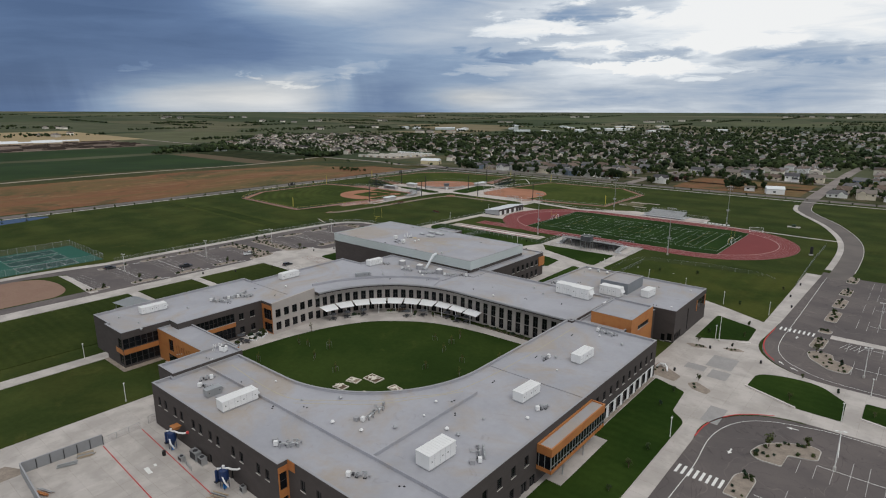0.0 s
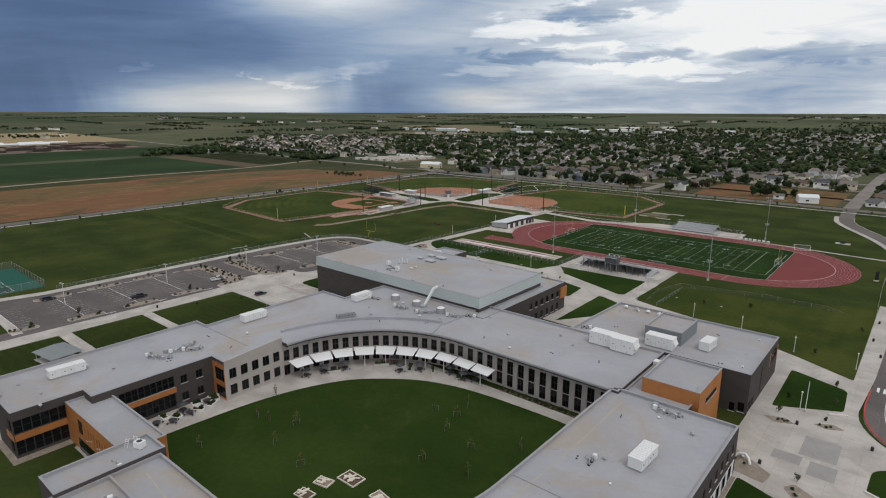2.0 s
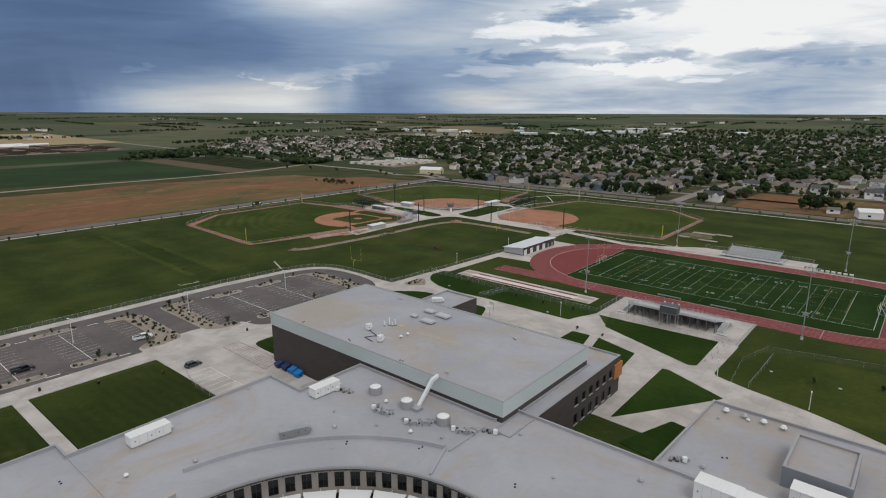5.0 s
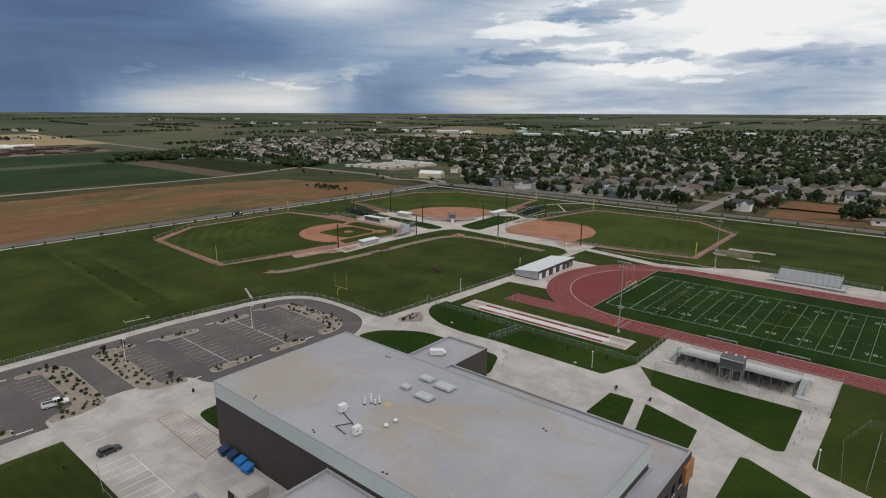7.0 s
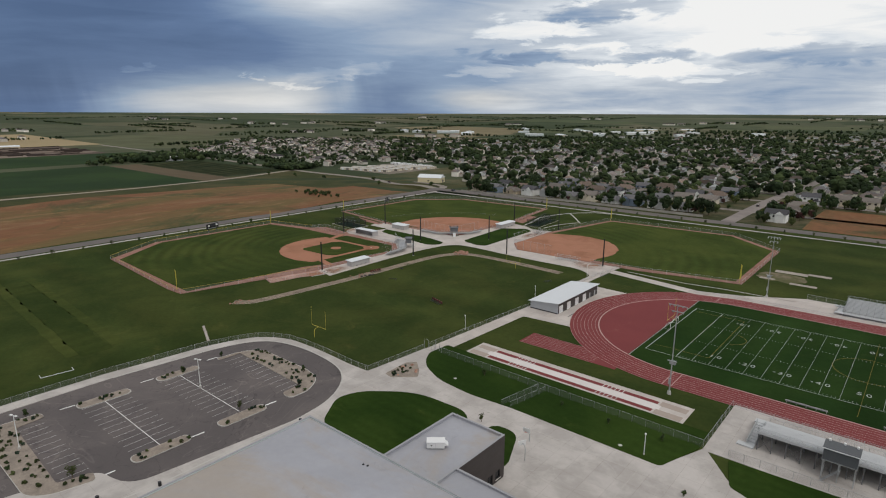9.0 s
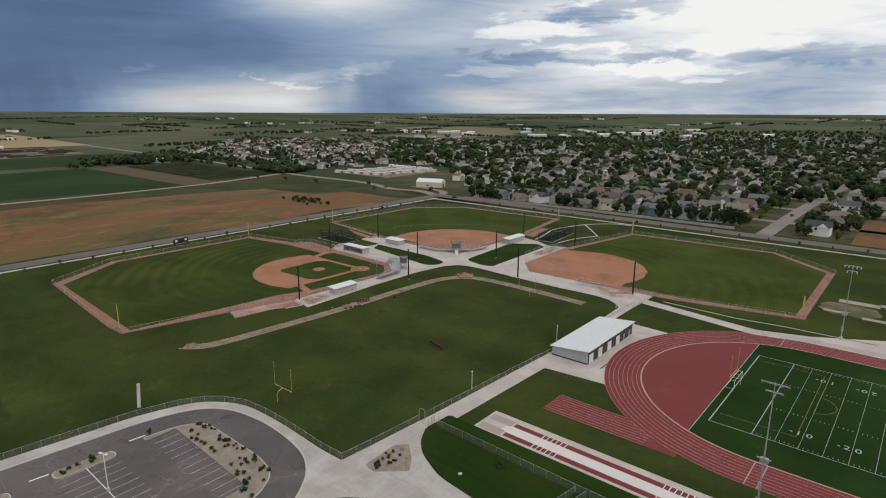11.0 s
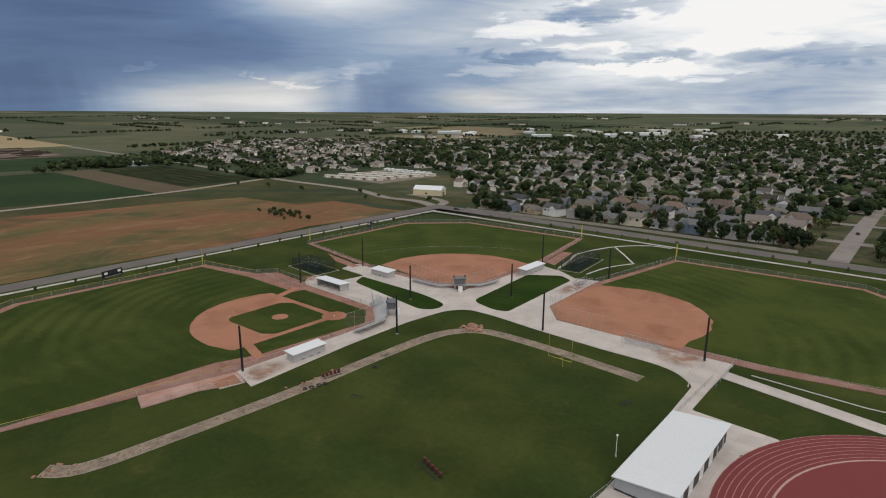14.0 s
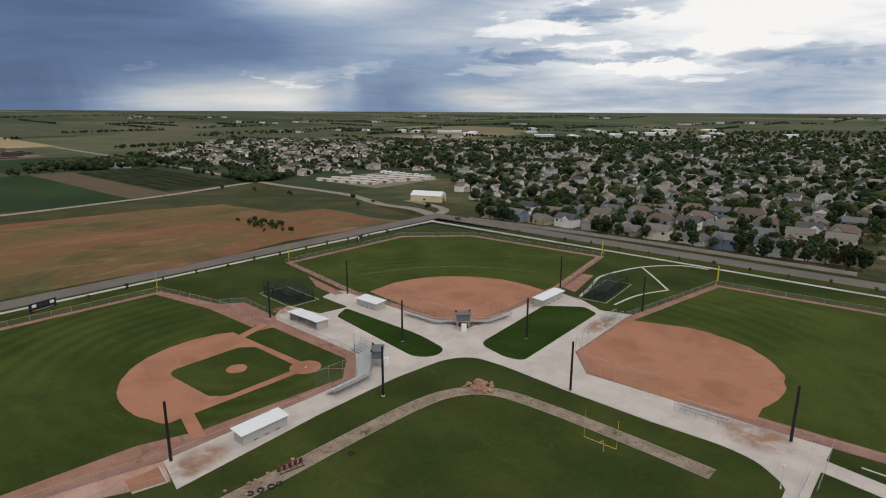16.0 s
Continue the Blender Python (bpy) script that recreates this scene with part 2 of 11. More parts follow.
slabs(CONC, 4.6, 0.035)
def spread(m, scale, lo, hi, tone, distort=1.5, ridge=False):
    """A second, larger pattern laid over a surface: worn patches, or thin curling marks."""
    k = Nodes(m.node_tree, True)
    bsdf = next(n for n in k.t.nodes if n.type == "BSDF_PRINCIPLED")
    col = bsdf.inputs["Base Color"].links[0].from_socket
    pos = k.t.nodes.new("ShaderNodeNewGeometry")
    n = k.noise(pos.outputs["Position"], scale, 3.0 if ridge else 6.0, 0.45 if ridge else 0.65, distort)
    if ridge:
        n = k.m("ABSOLUTE", k.m("SUBTRACT", n, 0.5))
    k.put(bsdf.inputs["Base Color"], k.mix(k.ramp01(n, lo, hi), col, k.mix(1.0, col, (*tone, 1), "MULTIPLY")))


def asphalt_sweeps(m):
    spread(m, 0.035, 0.010, 0.0, (1.28, 1.27, 1.25), 3.0, True)
    spread(m, 0.06, 0.008, 0.0, (0.74, 0.74, 0.75), 2.2, True)


NEWCONC = mat("newer_pale_concrete", (0.450, 0.405, 0.374), 0.9, 0.25, var=0.10, s1=0.12, s2=1.1, tint=(0.490, 0.444, 0.410), stain=((0.40, 0.320, 0.27), 0.56, 0.76, 0.25))
slabs(NEWCONC, 4.6, 0.03)
spread(GRASS, 0.016, 0.55, 0.66, (0.85, 0.88, 0.86), 1.0)
spread(GRASS, 0.03, 0.58, 0.72, (1.22, 1.14, 1.05), 1.0)
KERB = mat("kerb_concrete", (0.47, 0.45, 0.42), 0.9, 0.25, var=0.10, s1=0.2, s2=2.0)
ASPH = mat("asphalt", (0.108, 0.095, 0.094), 0.93, 0.2, var=0.14, s1=0.05, s2=2.2, tint=(0.130, 0.113, 0.109), stain=((0.070, 0.062, 0.064), 0.58, 0.75, 0.13))
asphalt_sweeps(ASPH)
ROADM = mat("road_asphalt", (0.128, 0.114, 0.108), 0.93, 0.2, var=0.12, s1=0.05, s2=2.2, tint=(0.146, 0.129, 0.120))
PAINT = mat("white_road_paint", (0.70, 0.70, 0.68), 0.8, 0.3, var=0.18, s1=0.5, s2=4.0)
REDPAINT = mat("red_kerb_paint", (0.45, 0.05, 0.05), 0.7, 0.3, var=0.2, s2=3.0)
TURF = grass_mat("synthetic_turf", (0.0140, 0.0372, 0.0082), (0.0170, 0.0405, 0.0088), 0.12, 0, 18.3)
TRACKM = mat("red_track_rubber", (0.188, 0.0430, 0.0435), 0.9, 0.2, var=0.14, s1=0.05, s2=2.0, tint=(0.166, 0.0375, 0.0385), stain=((0.225, 0.070, 0.066), 0.60, 0.78, 0.12))
INFIELD = mat("infield_clay", (0.368, 0.176, 0.112), 0.97, 0.1, var=0.15, s1=0.07, s2=1.6, tint=(0.300, 0.146, 0.090), stretch=(1, 1, 1), stain=((0.3700, 0.2052, 0.1368), 0.55, 0.75, 0.16))
spread(INFIELD, 0.07, 0.50, 0.72, (0.86, 0.82, 0.80), 0.8)
spread(INFIELD, 0.05, 0.56, 0.70, (1.16, 1.22, 1.28), 1.5)
CLAYPALE = mat("dusty_practice_clay", (0.250, 0.165, 0.125), 0.97, 0.1, var=0.22, s1=0.1, s2=1.2, tint=(0.215, 0.138, 0.105))
WARNING = mat("warning_track_gravel", (0.268, 0.140, 0.108), 0.97, 0.1, var=0.20, s1=0.15, s2=1.8, tint=(0.285, 0.162, 0.128))
spread(WARNING, 0.12, 0.54, 0.66, (0.72, 0.74, 0.72))
spread(WARNING, 0.4, 0.60, 0.70, (1.22, 1.26, 1.30))
DRY = mat("dry_field_grass", (0.186, 0.091, 0.047), 0.97, 0.1, var=0.34, s1=0.014, s2=0.22, tint=(0.122, 0.088, 0.038), bump=0.6, bs=1.5, stretch=(1.0, 0.35, 1.0), stain=((0.215, 0.128, 0.068), 0.52, 0.68, 0.045))
DIRT = mat("bare_dirt", (0.30, 0.255, 0.205), 0.97, 0.1, var=0.18, s1=0.05, s2=1.0)
MULCH = mat("planting_bed_gravel", (0.32, 0.268, 0.218), 0.97, 0.1, var=0.3, s1=0.4, s2=3.0, bump=1.0, bs=5.0, tint=(0.27, 0.215, 0.165))
RIPRAP = mat("swale_gravel", (0.235, 0.185, 0.145), 0.97, 0.1, var=0.42, s1=0.3, s2=2.6, bump=1.0, bs=3.0, tint=(0.2640, 0.2100, 0.1624))
spread(RIPRAP, 1.1, 0.54, 0.62, (0.55, 0.55, 0.54))
spread(RIPRAP, 0.25, 0.58, 0.66, (0.45, 0.62, 0.40))
CROP = mat("green_crop_field", (0.0175, 0.0370, 0.0105), 0.95, 0.1, var=0.25, s1=0.01, s2=0.3, tint=(0.0225, 0.0430, 0.0120))
spread(DRY, 0.010, 0.52, 0.66, (0.50, 0.78, 0.72), 1.5)
spread(DRY, 0.05, 0.56, 0.70, (1.25, 1.22, 1.15), 1.5)
TAN = mat("ripe_grain_field", (0.30, 0.235, 0.135), 0.95, 0.1, var=0.15, s1=0.008, s2=0.2)
ROOF = mat("grey_roof_membrane", (0.330, 0.333, 0.364), 0.75, 0.3, var=0.09, s1=0.05, s2=0.8, tint=(0.356, 0.358, 0.391), stain=((0.350, 0.312, 0.280), 0.46, 0.66, 0.035))
spread(ROOF, 0.16, 0.60, 0.72, (0.88, 0.87, 0.85), 2.0)
COPING = mat("grey_metal_coping", (0.31, 0.31, 0.325), 0.55, 0.4, metal=0.0, var=0.08)
DARKBRICK = mat("dark_brown_brick", (0.070, 0.060, 0.057), 0.9, 0.25, var=0.2, s1=0.3, s2=5.0, stretch=(1, 1, 2.5), bump=0.3, bs=8)
LIGHTBRICK = mat("light_grey_block", (0.425, 0.384, 0.360), 0.9, 0.25, var=0.12, s1=0.2, s2=4.0, stretch=(1, 1, 2.0), bump=0.2, bs=8)
METALWALL = mat("grey_ribbed_metal_wall", (0.50, 0.545, 0.545), 0.5, 0.4, metal=0.0, var=0.06, s1=0.1, s2=2.0)
SLATEWALL = mat("blue_grey_metal_panel", (0.20, 0.215, 0.235), 0.5, 0.4, var=0.08, s1=0.2, s2=2.0)
ORANGE = mat("orange_metal_panel", (0.47, 0.195, 0.062), 0.55, 0.4, metal=0.1, var=0.14, s1=0.25, s2=3.0, tint=(0.40, 0.15, 0.05))
GLASS = mat("dark_window_glass", (0.008, 0.009, 0.011), 0.08, 0.3, var=0.1)
FRAME = mat("dark_window_frame", (0.03, 0.03, 0.032), 0.5, 0.4, var=0.05)
WHITE = mat("white_metal", (0.74, 0.74, 0.74), 0.45, 0.4, var=0.06, s1=0.3, s2=3.0)
WHITEROOF = mat("white_metal_roof", (0.66, 0.68, 0.70), 0.5, 0.4, var=0.05, s1=0.1, s2=1.5)
GALV = mat("galvanised_steel", (0.42, 0.43, 0.44), 0.45, 0.4, metal=0.6, var=0.12, s1=0.4, s2=4.0)
DARKSTEEL = mat("dark_steel", (0.05, 0.05, 0.055), 0.5, 0.4, metal=0.4, var=0.1)
BLACKPOLE = mat("black_painted_pole", (0.012, 0.012, 0.013), 0.55, 0.4, var=0.1)
YELLOW = mat("yellow_painted_steel", (0.52, 0.43, 0.07), 0.5, 0.4, var=0.08)

# ---- mesh building ----
class M:
    """A mesh in the making, in plain lists."""
    def __init__(self):
        self.v, self.f = [], []

    def add(self, verts, faces):
        o = len(self.v)
        self.v += [tuple(p) for p in verts]
        self.f += [tuple(i + o for i in face) for face in faces]
        return self

    def box(self, x0, x1, y0, y1, z0, z1):
        return self.add([(x, y, z) for z in (z0, z1) for y in (y0, y1) for x in (x0, x1)],
                        [(0, 2, 3, 1), (4, 5, 7, 6), (0, 1, 5, 4), (2, 6, 7, 3), (0, 4, 6, 2), (1, 3, 7, 5)])

    def prism(self, pts, z0, z1):
        if sum(a[0] * b[1] - b[0] * a[1] for a, b in zip(pts, pts[1:] + pts[:1])) < 0:
            pts = pts[::-1]
        n = len(pts)
        return self.add([(x, y, z0) for x, y in pts] + [(x, y, z1) for x, y in pts],
                        [tuple(range(n - 1, -1, -1)), tuple(range(n, 2 * n))] + [(i, (i + 1) % n, n + (i + 1) % n, n + i) for i in range(n)])

    def cyl(self, p0, p1, r0, r1=None, n=8):
        r1 = r0 if r1 is None else r1
        p0, p1 = Vector(p0), Vector(p1)
        q = (p1 - p0).to_track_quat("Z", "Y")
        ring = [(math.cos(6.28319 * i / n), math.sin(6.28319 * i / n)) for i in range(n)]
        vs = [p + q @ Vector((r * c, r * s, 0)) for p, r in ((p0, r0), (p1, r1)) for c, s in ring]
        return self.add(vs, [tuple(range(n - 1, -1, -1)), tuple(range(n, 2 * n))] + [(i, (i + 1) % n, n + (i + 1) % n, n + i) for i in range(n)])

    def path(self, pts, r, n=6):
        for a, b in zip(pts, pts[1:]):
            self.cyl(a, b, r, r, n)
        return self

    def band(self, a, b, z0, z1):
        """A solid strip between two lines of as many points."""
        n = len(a)
        vs = [(x, y, z1) for x, y in a] + [(x, y, z1) for x, y in b] + [(x, y, z0) for x, y in a] + [(x, y, z0) for x, y in b]
        fs = []
        for i in range(n - 1):
            fs += [(i, i + 1, n + i + 1, n + i), (2 * n + i, 3 * n + i, 3 * n + i + 1, 2 * n + i + 1), (i, 2 * n + i, 2 * n + i + 1, i + 1), (n + i, n + i + 1, 3 * n + i + 1, 3 * n + i)]
        fs += [(0, n, 3 * n, 2 * n), (n - 1, 3 * n - 1, 4 * n - 1, 2 * n - 1)]
        return self.add(vs, fs)

    def gable(self, x0, x1, y0, y1, z0, z1, over=0.4, along="x", hip=0.0):
        """A pitched roof with its ridge along x or y."""
        x0, x1, y0, y1 = x0 - over, x1 + over, y0 - over, y1 + over
        if along == "x":
            ym = (y0 + y1) / 2
            r = [(x0 + hip, ym, z1), (x1 - hip, ym, z1)]
            fs = [(0, 1, 5, 4), (2, 3, 4, 5), (1, 2, 5), (3, 0, 4), (3, 2, 1, 0)]
        else:
            xm = (x0 + x1) / 2
            r = [(xm, y0 + hip, z1), (xm, y1 - hip, z1)]
            fs = [(0, 1, 4), (1, 2, 5, 4), (2, 3, 5), (3, 0, 4, 5), (3, 2, 1, 0)]
        return self.add([(x0, y0, z0), (x1, y0, z0), (x1, y1, z0), (x0, y1, z0)] + r, fs)

    def mesh(self, name, material, smooth=False):
        me = bpy.data.meshes.new(name)
        me.from_pydata(self.v, [], self.f)
        me.update()
        for one in material if isinstance(material, (list, tuple)) else [material]:
            me.materials.append(one)
        if smooth:
            me.polygons.foreach_set("use_smooth", [True] * len(me.polygons))
        return me


def thing(name, label, category, x=0.0, y=0.0, z=0.0, rz=0.0, group="", kind=""):
    """An empty at the base of a thing made of parts."""
    ob = new(name)
    ob.matrix_basis = pose(x, y, z, 0, 0, rz)
    ob.empty_display_size = 0.5
    return tagged(ob, label, category, group, kind)


def part(name, m, material, parent, label="", local=True):
    """One mesh under a thing or a part; with local=False the mesh is given in the world's places."""
    ob = new(name, m.mesh(name, material) if isinstance(m, M) else m)
    ob.parent = parent
    if not local:
        if parent.parent is None:
            ob.matrix_parent_inverse = parent.matrix_basis.inverted()
    return tagged(ob, label)


def single(name, m, material, label, category, group="", kind="", smooth=False):
    """A thing that is one mesh."""
    return tagged(new(name, m.mesh(name, material, smooth) if isinstance(m, M) else m), label, category, group, kind)


def shared(name, mesh, parent, m, label=""):
    """Another object on a mesh that is already made, as a part."""
    ob = new(name, mesh)
    ob.parent = parent
    ob.matrix_basis = m
    return tagged(ob, label)


def rounded(pts, r, n=6):
    """The corners of a polygon rounded; r is one radius or one for each corner."""
    out = []
    for i, p in enumerate(pts):
        rad = r[i] if isinstance(r, (list, tuple)) else r
        p, a, b = Vector(p), Vector(pts[i - 1]), Vector(pts[(i + 1) % len(pts)])
        if rad <= 0:
            out.append(tuple(p))
            continue
        u, w = (a - p), (b - p)
        d = min(rad, u.length * 0.49, w.length * 0.49)
        s, e = p + u.normalized() * d, p + w.normalized() * d
        for j in range(n + 1):
            t = j / n
            out.append(tuple(s * (1 - t) ** 2 + p * 2 * t * (1 - t) + e * t * t))
    return out


def arc(cx, cy, r, a0, a1, n=24):
    return [(cx + r * math.cos(radians(a0 + (a1 - a0) * i / n)), cy + r * math.sin(radians(a0 + (a1 - a0) * i / n))) for i in range(n + 1)]


def rect(x0, x1, y0, y1):
    return [(x0, y0), (x1, y0), (x1, y1), (x0, y1)]


def sm(t):
    t = min(1.0, max(0.0, t))
    return t * t * (3 - 2 * t)


def land(x, y):
    """The height of the land: level round the school, falling a little beyond the corner of the roads, rising far off."""
    ahead, far = -0.643 * x + 0.766 * y, math.hypot(x, y)
    return -7.0 * sm((ahead - 640) / 240) + 27.0 * sm((far - 1500) / 3200) + 1.5 * noise.noise((x / 700, y / 700, 0.3)) * sm((far - 900) / 900)


def patch(name, x0, x1, y0, y1, material, dz, step=40.0, wob=0.0):
    """A sheet that lies on the land."""
    nx, ny = max(1, round((x1 - x0) / step)), max(1, round((y1 - y0) / step))
    m = M()
    vs = []
    for j in range(ny + 1):
        for i in range(nx + 1):
            x, y = x0 + (x1 - x0) * i / nx, y0 + (y1 - y0) * j / ny
            edge = i in (0, nx) or j in (0, ny)
            if edge and wob:
                x, y = x + wob * noise.noise((x / 60, y / 60, 4)), y + wob * noise.noise((x / 60, y / 60, 9))
            vs.append((x, y, land(x, y) + dz))
    m.add(vs, [(j * (nx + 1) + i, j * (nx + 1) + i + 1, (j + 1) * (nx + 1) + i + 1, (j + 1) * (nx + 1) + i) for j in range(ny) for i in range(nx)])
    return m.mesh(name, material)


# ---- ground ----
def build_ground():
    near = list(np.arange(-1400, 1401, 50.0))
    far = [1700, 2100, 2600, 3200, 3900, 4600, 5400, 6400]
    cs = [-a for a in far[::-1]] + near + far
    m = M()
    n = len(cs)
    m.add([(x, y, land(x, y)) for y in cs for x in cs], [(j * n + i, j * n + i + 1, (j + 1) * n + i + 1, (j + 1) * n + i) for j in range(n - 1) for i in range(n - 1)])
    ob = single("ground", m, FARM, "wide farm plain and mown green school grounds", "ground", kind="structure", smooth=True)
    return ob


def farm_mat():
    """Mown grass near the school, a patchwork of fields farther out."""
    m = grass_mat("open_land", (0.0300, 0.0500, 0.0122), (0.0395, 0.0560, 0.0138), 0.13, 1, 27.0)
    k = Nodes(m.node_tree, True)
    bsdf = next(n for n in k.t.nodes if n.type == "BSDF_PRINCIPLED")
    col = bsdf.inputs["Base Color"].links[0].from_socket
    geo = k.t.nodes.new("ShaderNodeNewGeometry")
    sep = k.t.nodes.new("ShaderNodeSeparateXYZ")
    k.put(sep.inputs[0], geo.outputs["Position"])
    vor = k.t.nodes.new("ShaderNodeTexVoronoi")
    vor.distance = "CHEBYCHEV"
    k.put(vor.inputs["Vector"], k.xyz(k.m("MULTIPLY", sep.outputs[0], 0.0021), k.m("MULTIPLY", sep.outputs[1], 0.0030), 0.5))
    vor.inputs["Scale"].default_value = 1.0
    vsep = k.t.nodes.new("ShaderNodeSeparateColor")
    k.put(vsep.inputs[0], vor.outputs["Color"])
    fields = k.ramp(vsep.outputs[0], ((0.0, (0.044, 0.059, 0.033)), (0.22, (0.068, 0.086, 0.048)), (0.42, (0.094, 0.102, 0.063)), (0.60, (0.051, 0.067, 0.037)), (0.78, (0.140, 0.132, 0.084)), (0.90, (0.086, 0.104, 0.056)), (0.97, (0.20, 0.17, 0.105))))
    grain = k.noise(geo.outputs["Position"], 0.01, 6.0, 0.6)
    fields = k.mix(1.0, fields, k.xyz(*[k.m("MULTIPLY_ADD", grain, 0.85, 0.46)] * 3), "MULTIPLY")
    d = k.m("SQRT", k.m("ADD", k.m("MULTIPLY", sep.outputs[0], sep.outputs[0]), k.m("MULTIPLY", sep.outputs[1], sep.outputs[1])))
    k.put(bsdf.inputs["Base Color"], k.mix(k.ramp01(d, 640.0, 760.0), col, fields))
    return m


FARM = farm_mat()
build_ground()


def smooth_line(pts, n=6):
    """A curve through the points."""
    out = []
    for i in range(len(pts) - 1):
        p = [Vector(pts[min(len(pts) - 1, max(0, i + k))]) for k in (-1, 0, 1, 2)]
        for j in range(n):
            t = j / n
            q = 0.5 * ((2 * p[1]) + (p[2] - p[0]) * t + (2 * p[0] - 5 * p[1] + 4 * p[2] - p[3]) * t * t + (3 * p[1] - p[0] - 3 * p[2] + p[3]) * t ** 3)
            out.append(tuple(q))
    return out + [tuple(pts[-1])]


def sheet(name, pts, z, material, label, category="pavement", depth=0.4, holes=()):
    """A paved or planted sheet, sunk into the ground, with a true edge."""
    return single(name, M().prism([tuple(p) for p in pts], z - depth, z), material, label, category, kind="structure")


# paved areas, from the south-west round to the north
Z_A, Z_C, Z_L = 0.03, 0.14, 0.17
rim = [(-293.8, 206), (-293.0, 215), (-292.2, 224), (-291.2, 233.5), (-288.1, 243.8), (-282.0, 249.8), (-272.0, 252.1), (-261.2, 252.0), (-252.0, 250.2), (-245.9, 246.4), (-241.7, 241.1), (-238.8, 234.3), (-237.6, 226.0)]
lot_rim = smooth_line(rim, 4)
lot_nw = [(-237.6, 192), (-241, 172), (-250, 158), (-250, 84), (-294, 84)] + lot_rim
sheet("parking_lot_1", lot_nw, Z_A, ASPH, "grey asphalt school parking lot with rounded corner", "parking lot")
sheet("road_1", rect(-257.5, -250, -60, 90), Z_A + 0.005, ASPH, "asphalt drive along the school lawn", "road")
walk_rim = smooth_line([(-297.9, 206), (-297.0, 214.4), (-296.0, 223.6), (-294.8, 234.3), (-291.3, 245.2), (-287, 250.2), (-280.3, 253.7), (-270.3, 254.6), (-259.5, 254.4), (-251.4, 254.0), (-244.4, 254.2)], 4)
walk_nw = [(-304.5, 40), (-304.5, 70), (-302.5, 88), (-298.8, 104)] + walk_rim + lot_rim[:38][::-1] + [(-294.3, 104), (-298.3, 86), (-299.8, 70), (-299.6, 40)]
sheet("pavement_1", walk_nw, Z_C - 0.005, CONC, "pale concrete sidewalk round the parking lot")
sheet("road_6", [(-299.6, 40), (-299.8, 70), (-298.3, 86), (-294.6, 103), (-293.9, 103), (-291, 84), (-293.4, 76), (-295.0, 69), (-294.2, 40)], Z_A + 0.004, ASPH, "asphalt drive that bends past the tennis courts", "road")
sheet("practice_infield", rounded([(-294.6, 40), (-295.2, 66), (-291.5, 74.2), (-280, 77.4), (-266, 76.6), (-258.6, 71.5), (-258.4, 40)], [0, 2, 6, 6, 6, 5, 0]), 0.06, CLAYPALE, "bare pinkish clay practice infield", "ball field")
sheet("pavement_20", [(-291, 81.2), (-288.4, 83.9), (-253, 83.8), (-253, 80.6), (-276, 81.4)], Z_C, CONC, "narrow concrete walk at the lot edge")
sheet("pavement_2", [(-250, -60), (-242, -60), (-242, 80), (-241.5, 158), (-250, 158)], Z_C, CONC, "pale concrete sidewalk beside the drive")
apron = rounded([(-254.5, 153), (-187.6, 153), (-187.6, 157.2), (-176.2, 157.2), (-176.2, 175.2), (-214.2, 175.2), (-214.2, 178), (-231, 178), (-231, 236), (-236.5, 236), (-241.5, 189), (-251, 187), (-256, 172)], [2, 0, 0, 0, 0, 0, 0, 6, 4, 4, 6, 2, 3], 5)
sheet("pavement_3", apron, Z_C + 0.01, CONC, "concrete service apron beside the gym")
for n, (y0, y1) in enumerate(((90.5, 94.3), (117.2, 120.6))):
    sheet("pavement_%d" % (4 + n), rect(-243, -188, y0, y1), Z_C - 0.01, CONC, "narrow concrete path between lawns")
# courtyard paving and its oval lawn
sheet("pavement_6", [(-166, 70), (-79, 70), (-79, 153), (-166, 153)], Z_C - 0.03, CONC, "concrete courtyard paving")
oval = smooth_line([(-155.7, 85), (-154.9, 95.3), (-153.6, 106.9), (-150.6, 119), (-146.2, 128.5), (-141.9, 134.2), (-135.3, 139.8), (-128.2, 144.2), (-119.7, 147.0), (-110.6, 148.4), (-101.3, 148.9), (-87.4, 148.9), (-78.6, 146)], 4) + [(-78.6, 74), (-141, 74), (-150, 78)]
sheet("lawn_1", oval, Z_L, GRASS_COURT, "dark green eye-shaped courtyard lawn", "lawn")
# east plaza
plaza = [(-56, 60), (-33, 60), (-33, 128)] + arc(-14, 133, 19.5, 180, 95, 12) + [(90, 154), (90, 179.6), (-9, 179.6)] + arc(-13, 201.5, 22, -90, -180, 12) + [(-33.5, 226), (-32, 303), (-38, 303), (-38, 226), (-63, 238), (-103, 248), (-120, 255), (-153, 267), (-160, 276), (-164, 266), (-226, 266), (-238.6, 276), (-242.6, 277), (-243.6, 262), (-244.3, 254.3), (-248.2, 252.4), (-245.9, 246.4), (-241.7, 241.1), (-238.8, 234.3), (-237.6, 226.0), (-236.4, 212), (-56, 205)]
sheet("pavement_7", plaza, Z_C, CONC, "broad pale concrete plaza and walks round the school")
sheet("parking_lot_2", [(-33, -20), (90, -20), (90, 154), (-14, 152.5)] + arc(-14, 133, 19, 92, 180, 12), Z_A, ASPH, "asphalt visitor parking lot", "parking lot")
sheet("parking_lot_3", arc(-12, 201.5, 22, 180, 270, 12) + [(90, 179.6), (90, 306), (-21, 306), (-21, 310), (-32.2, 310)], Z_A, ASPH, "asphalt student parking lot", "parking lot")
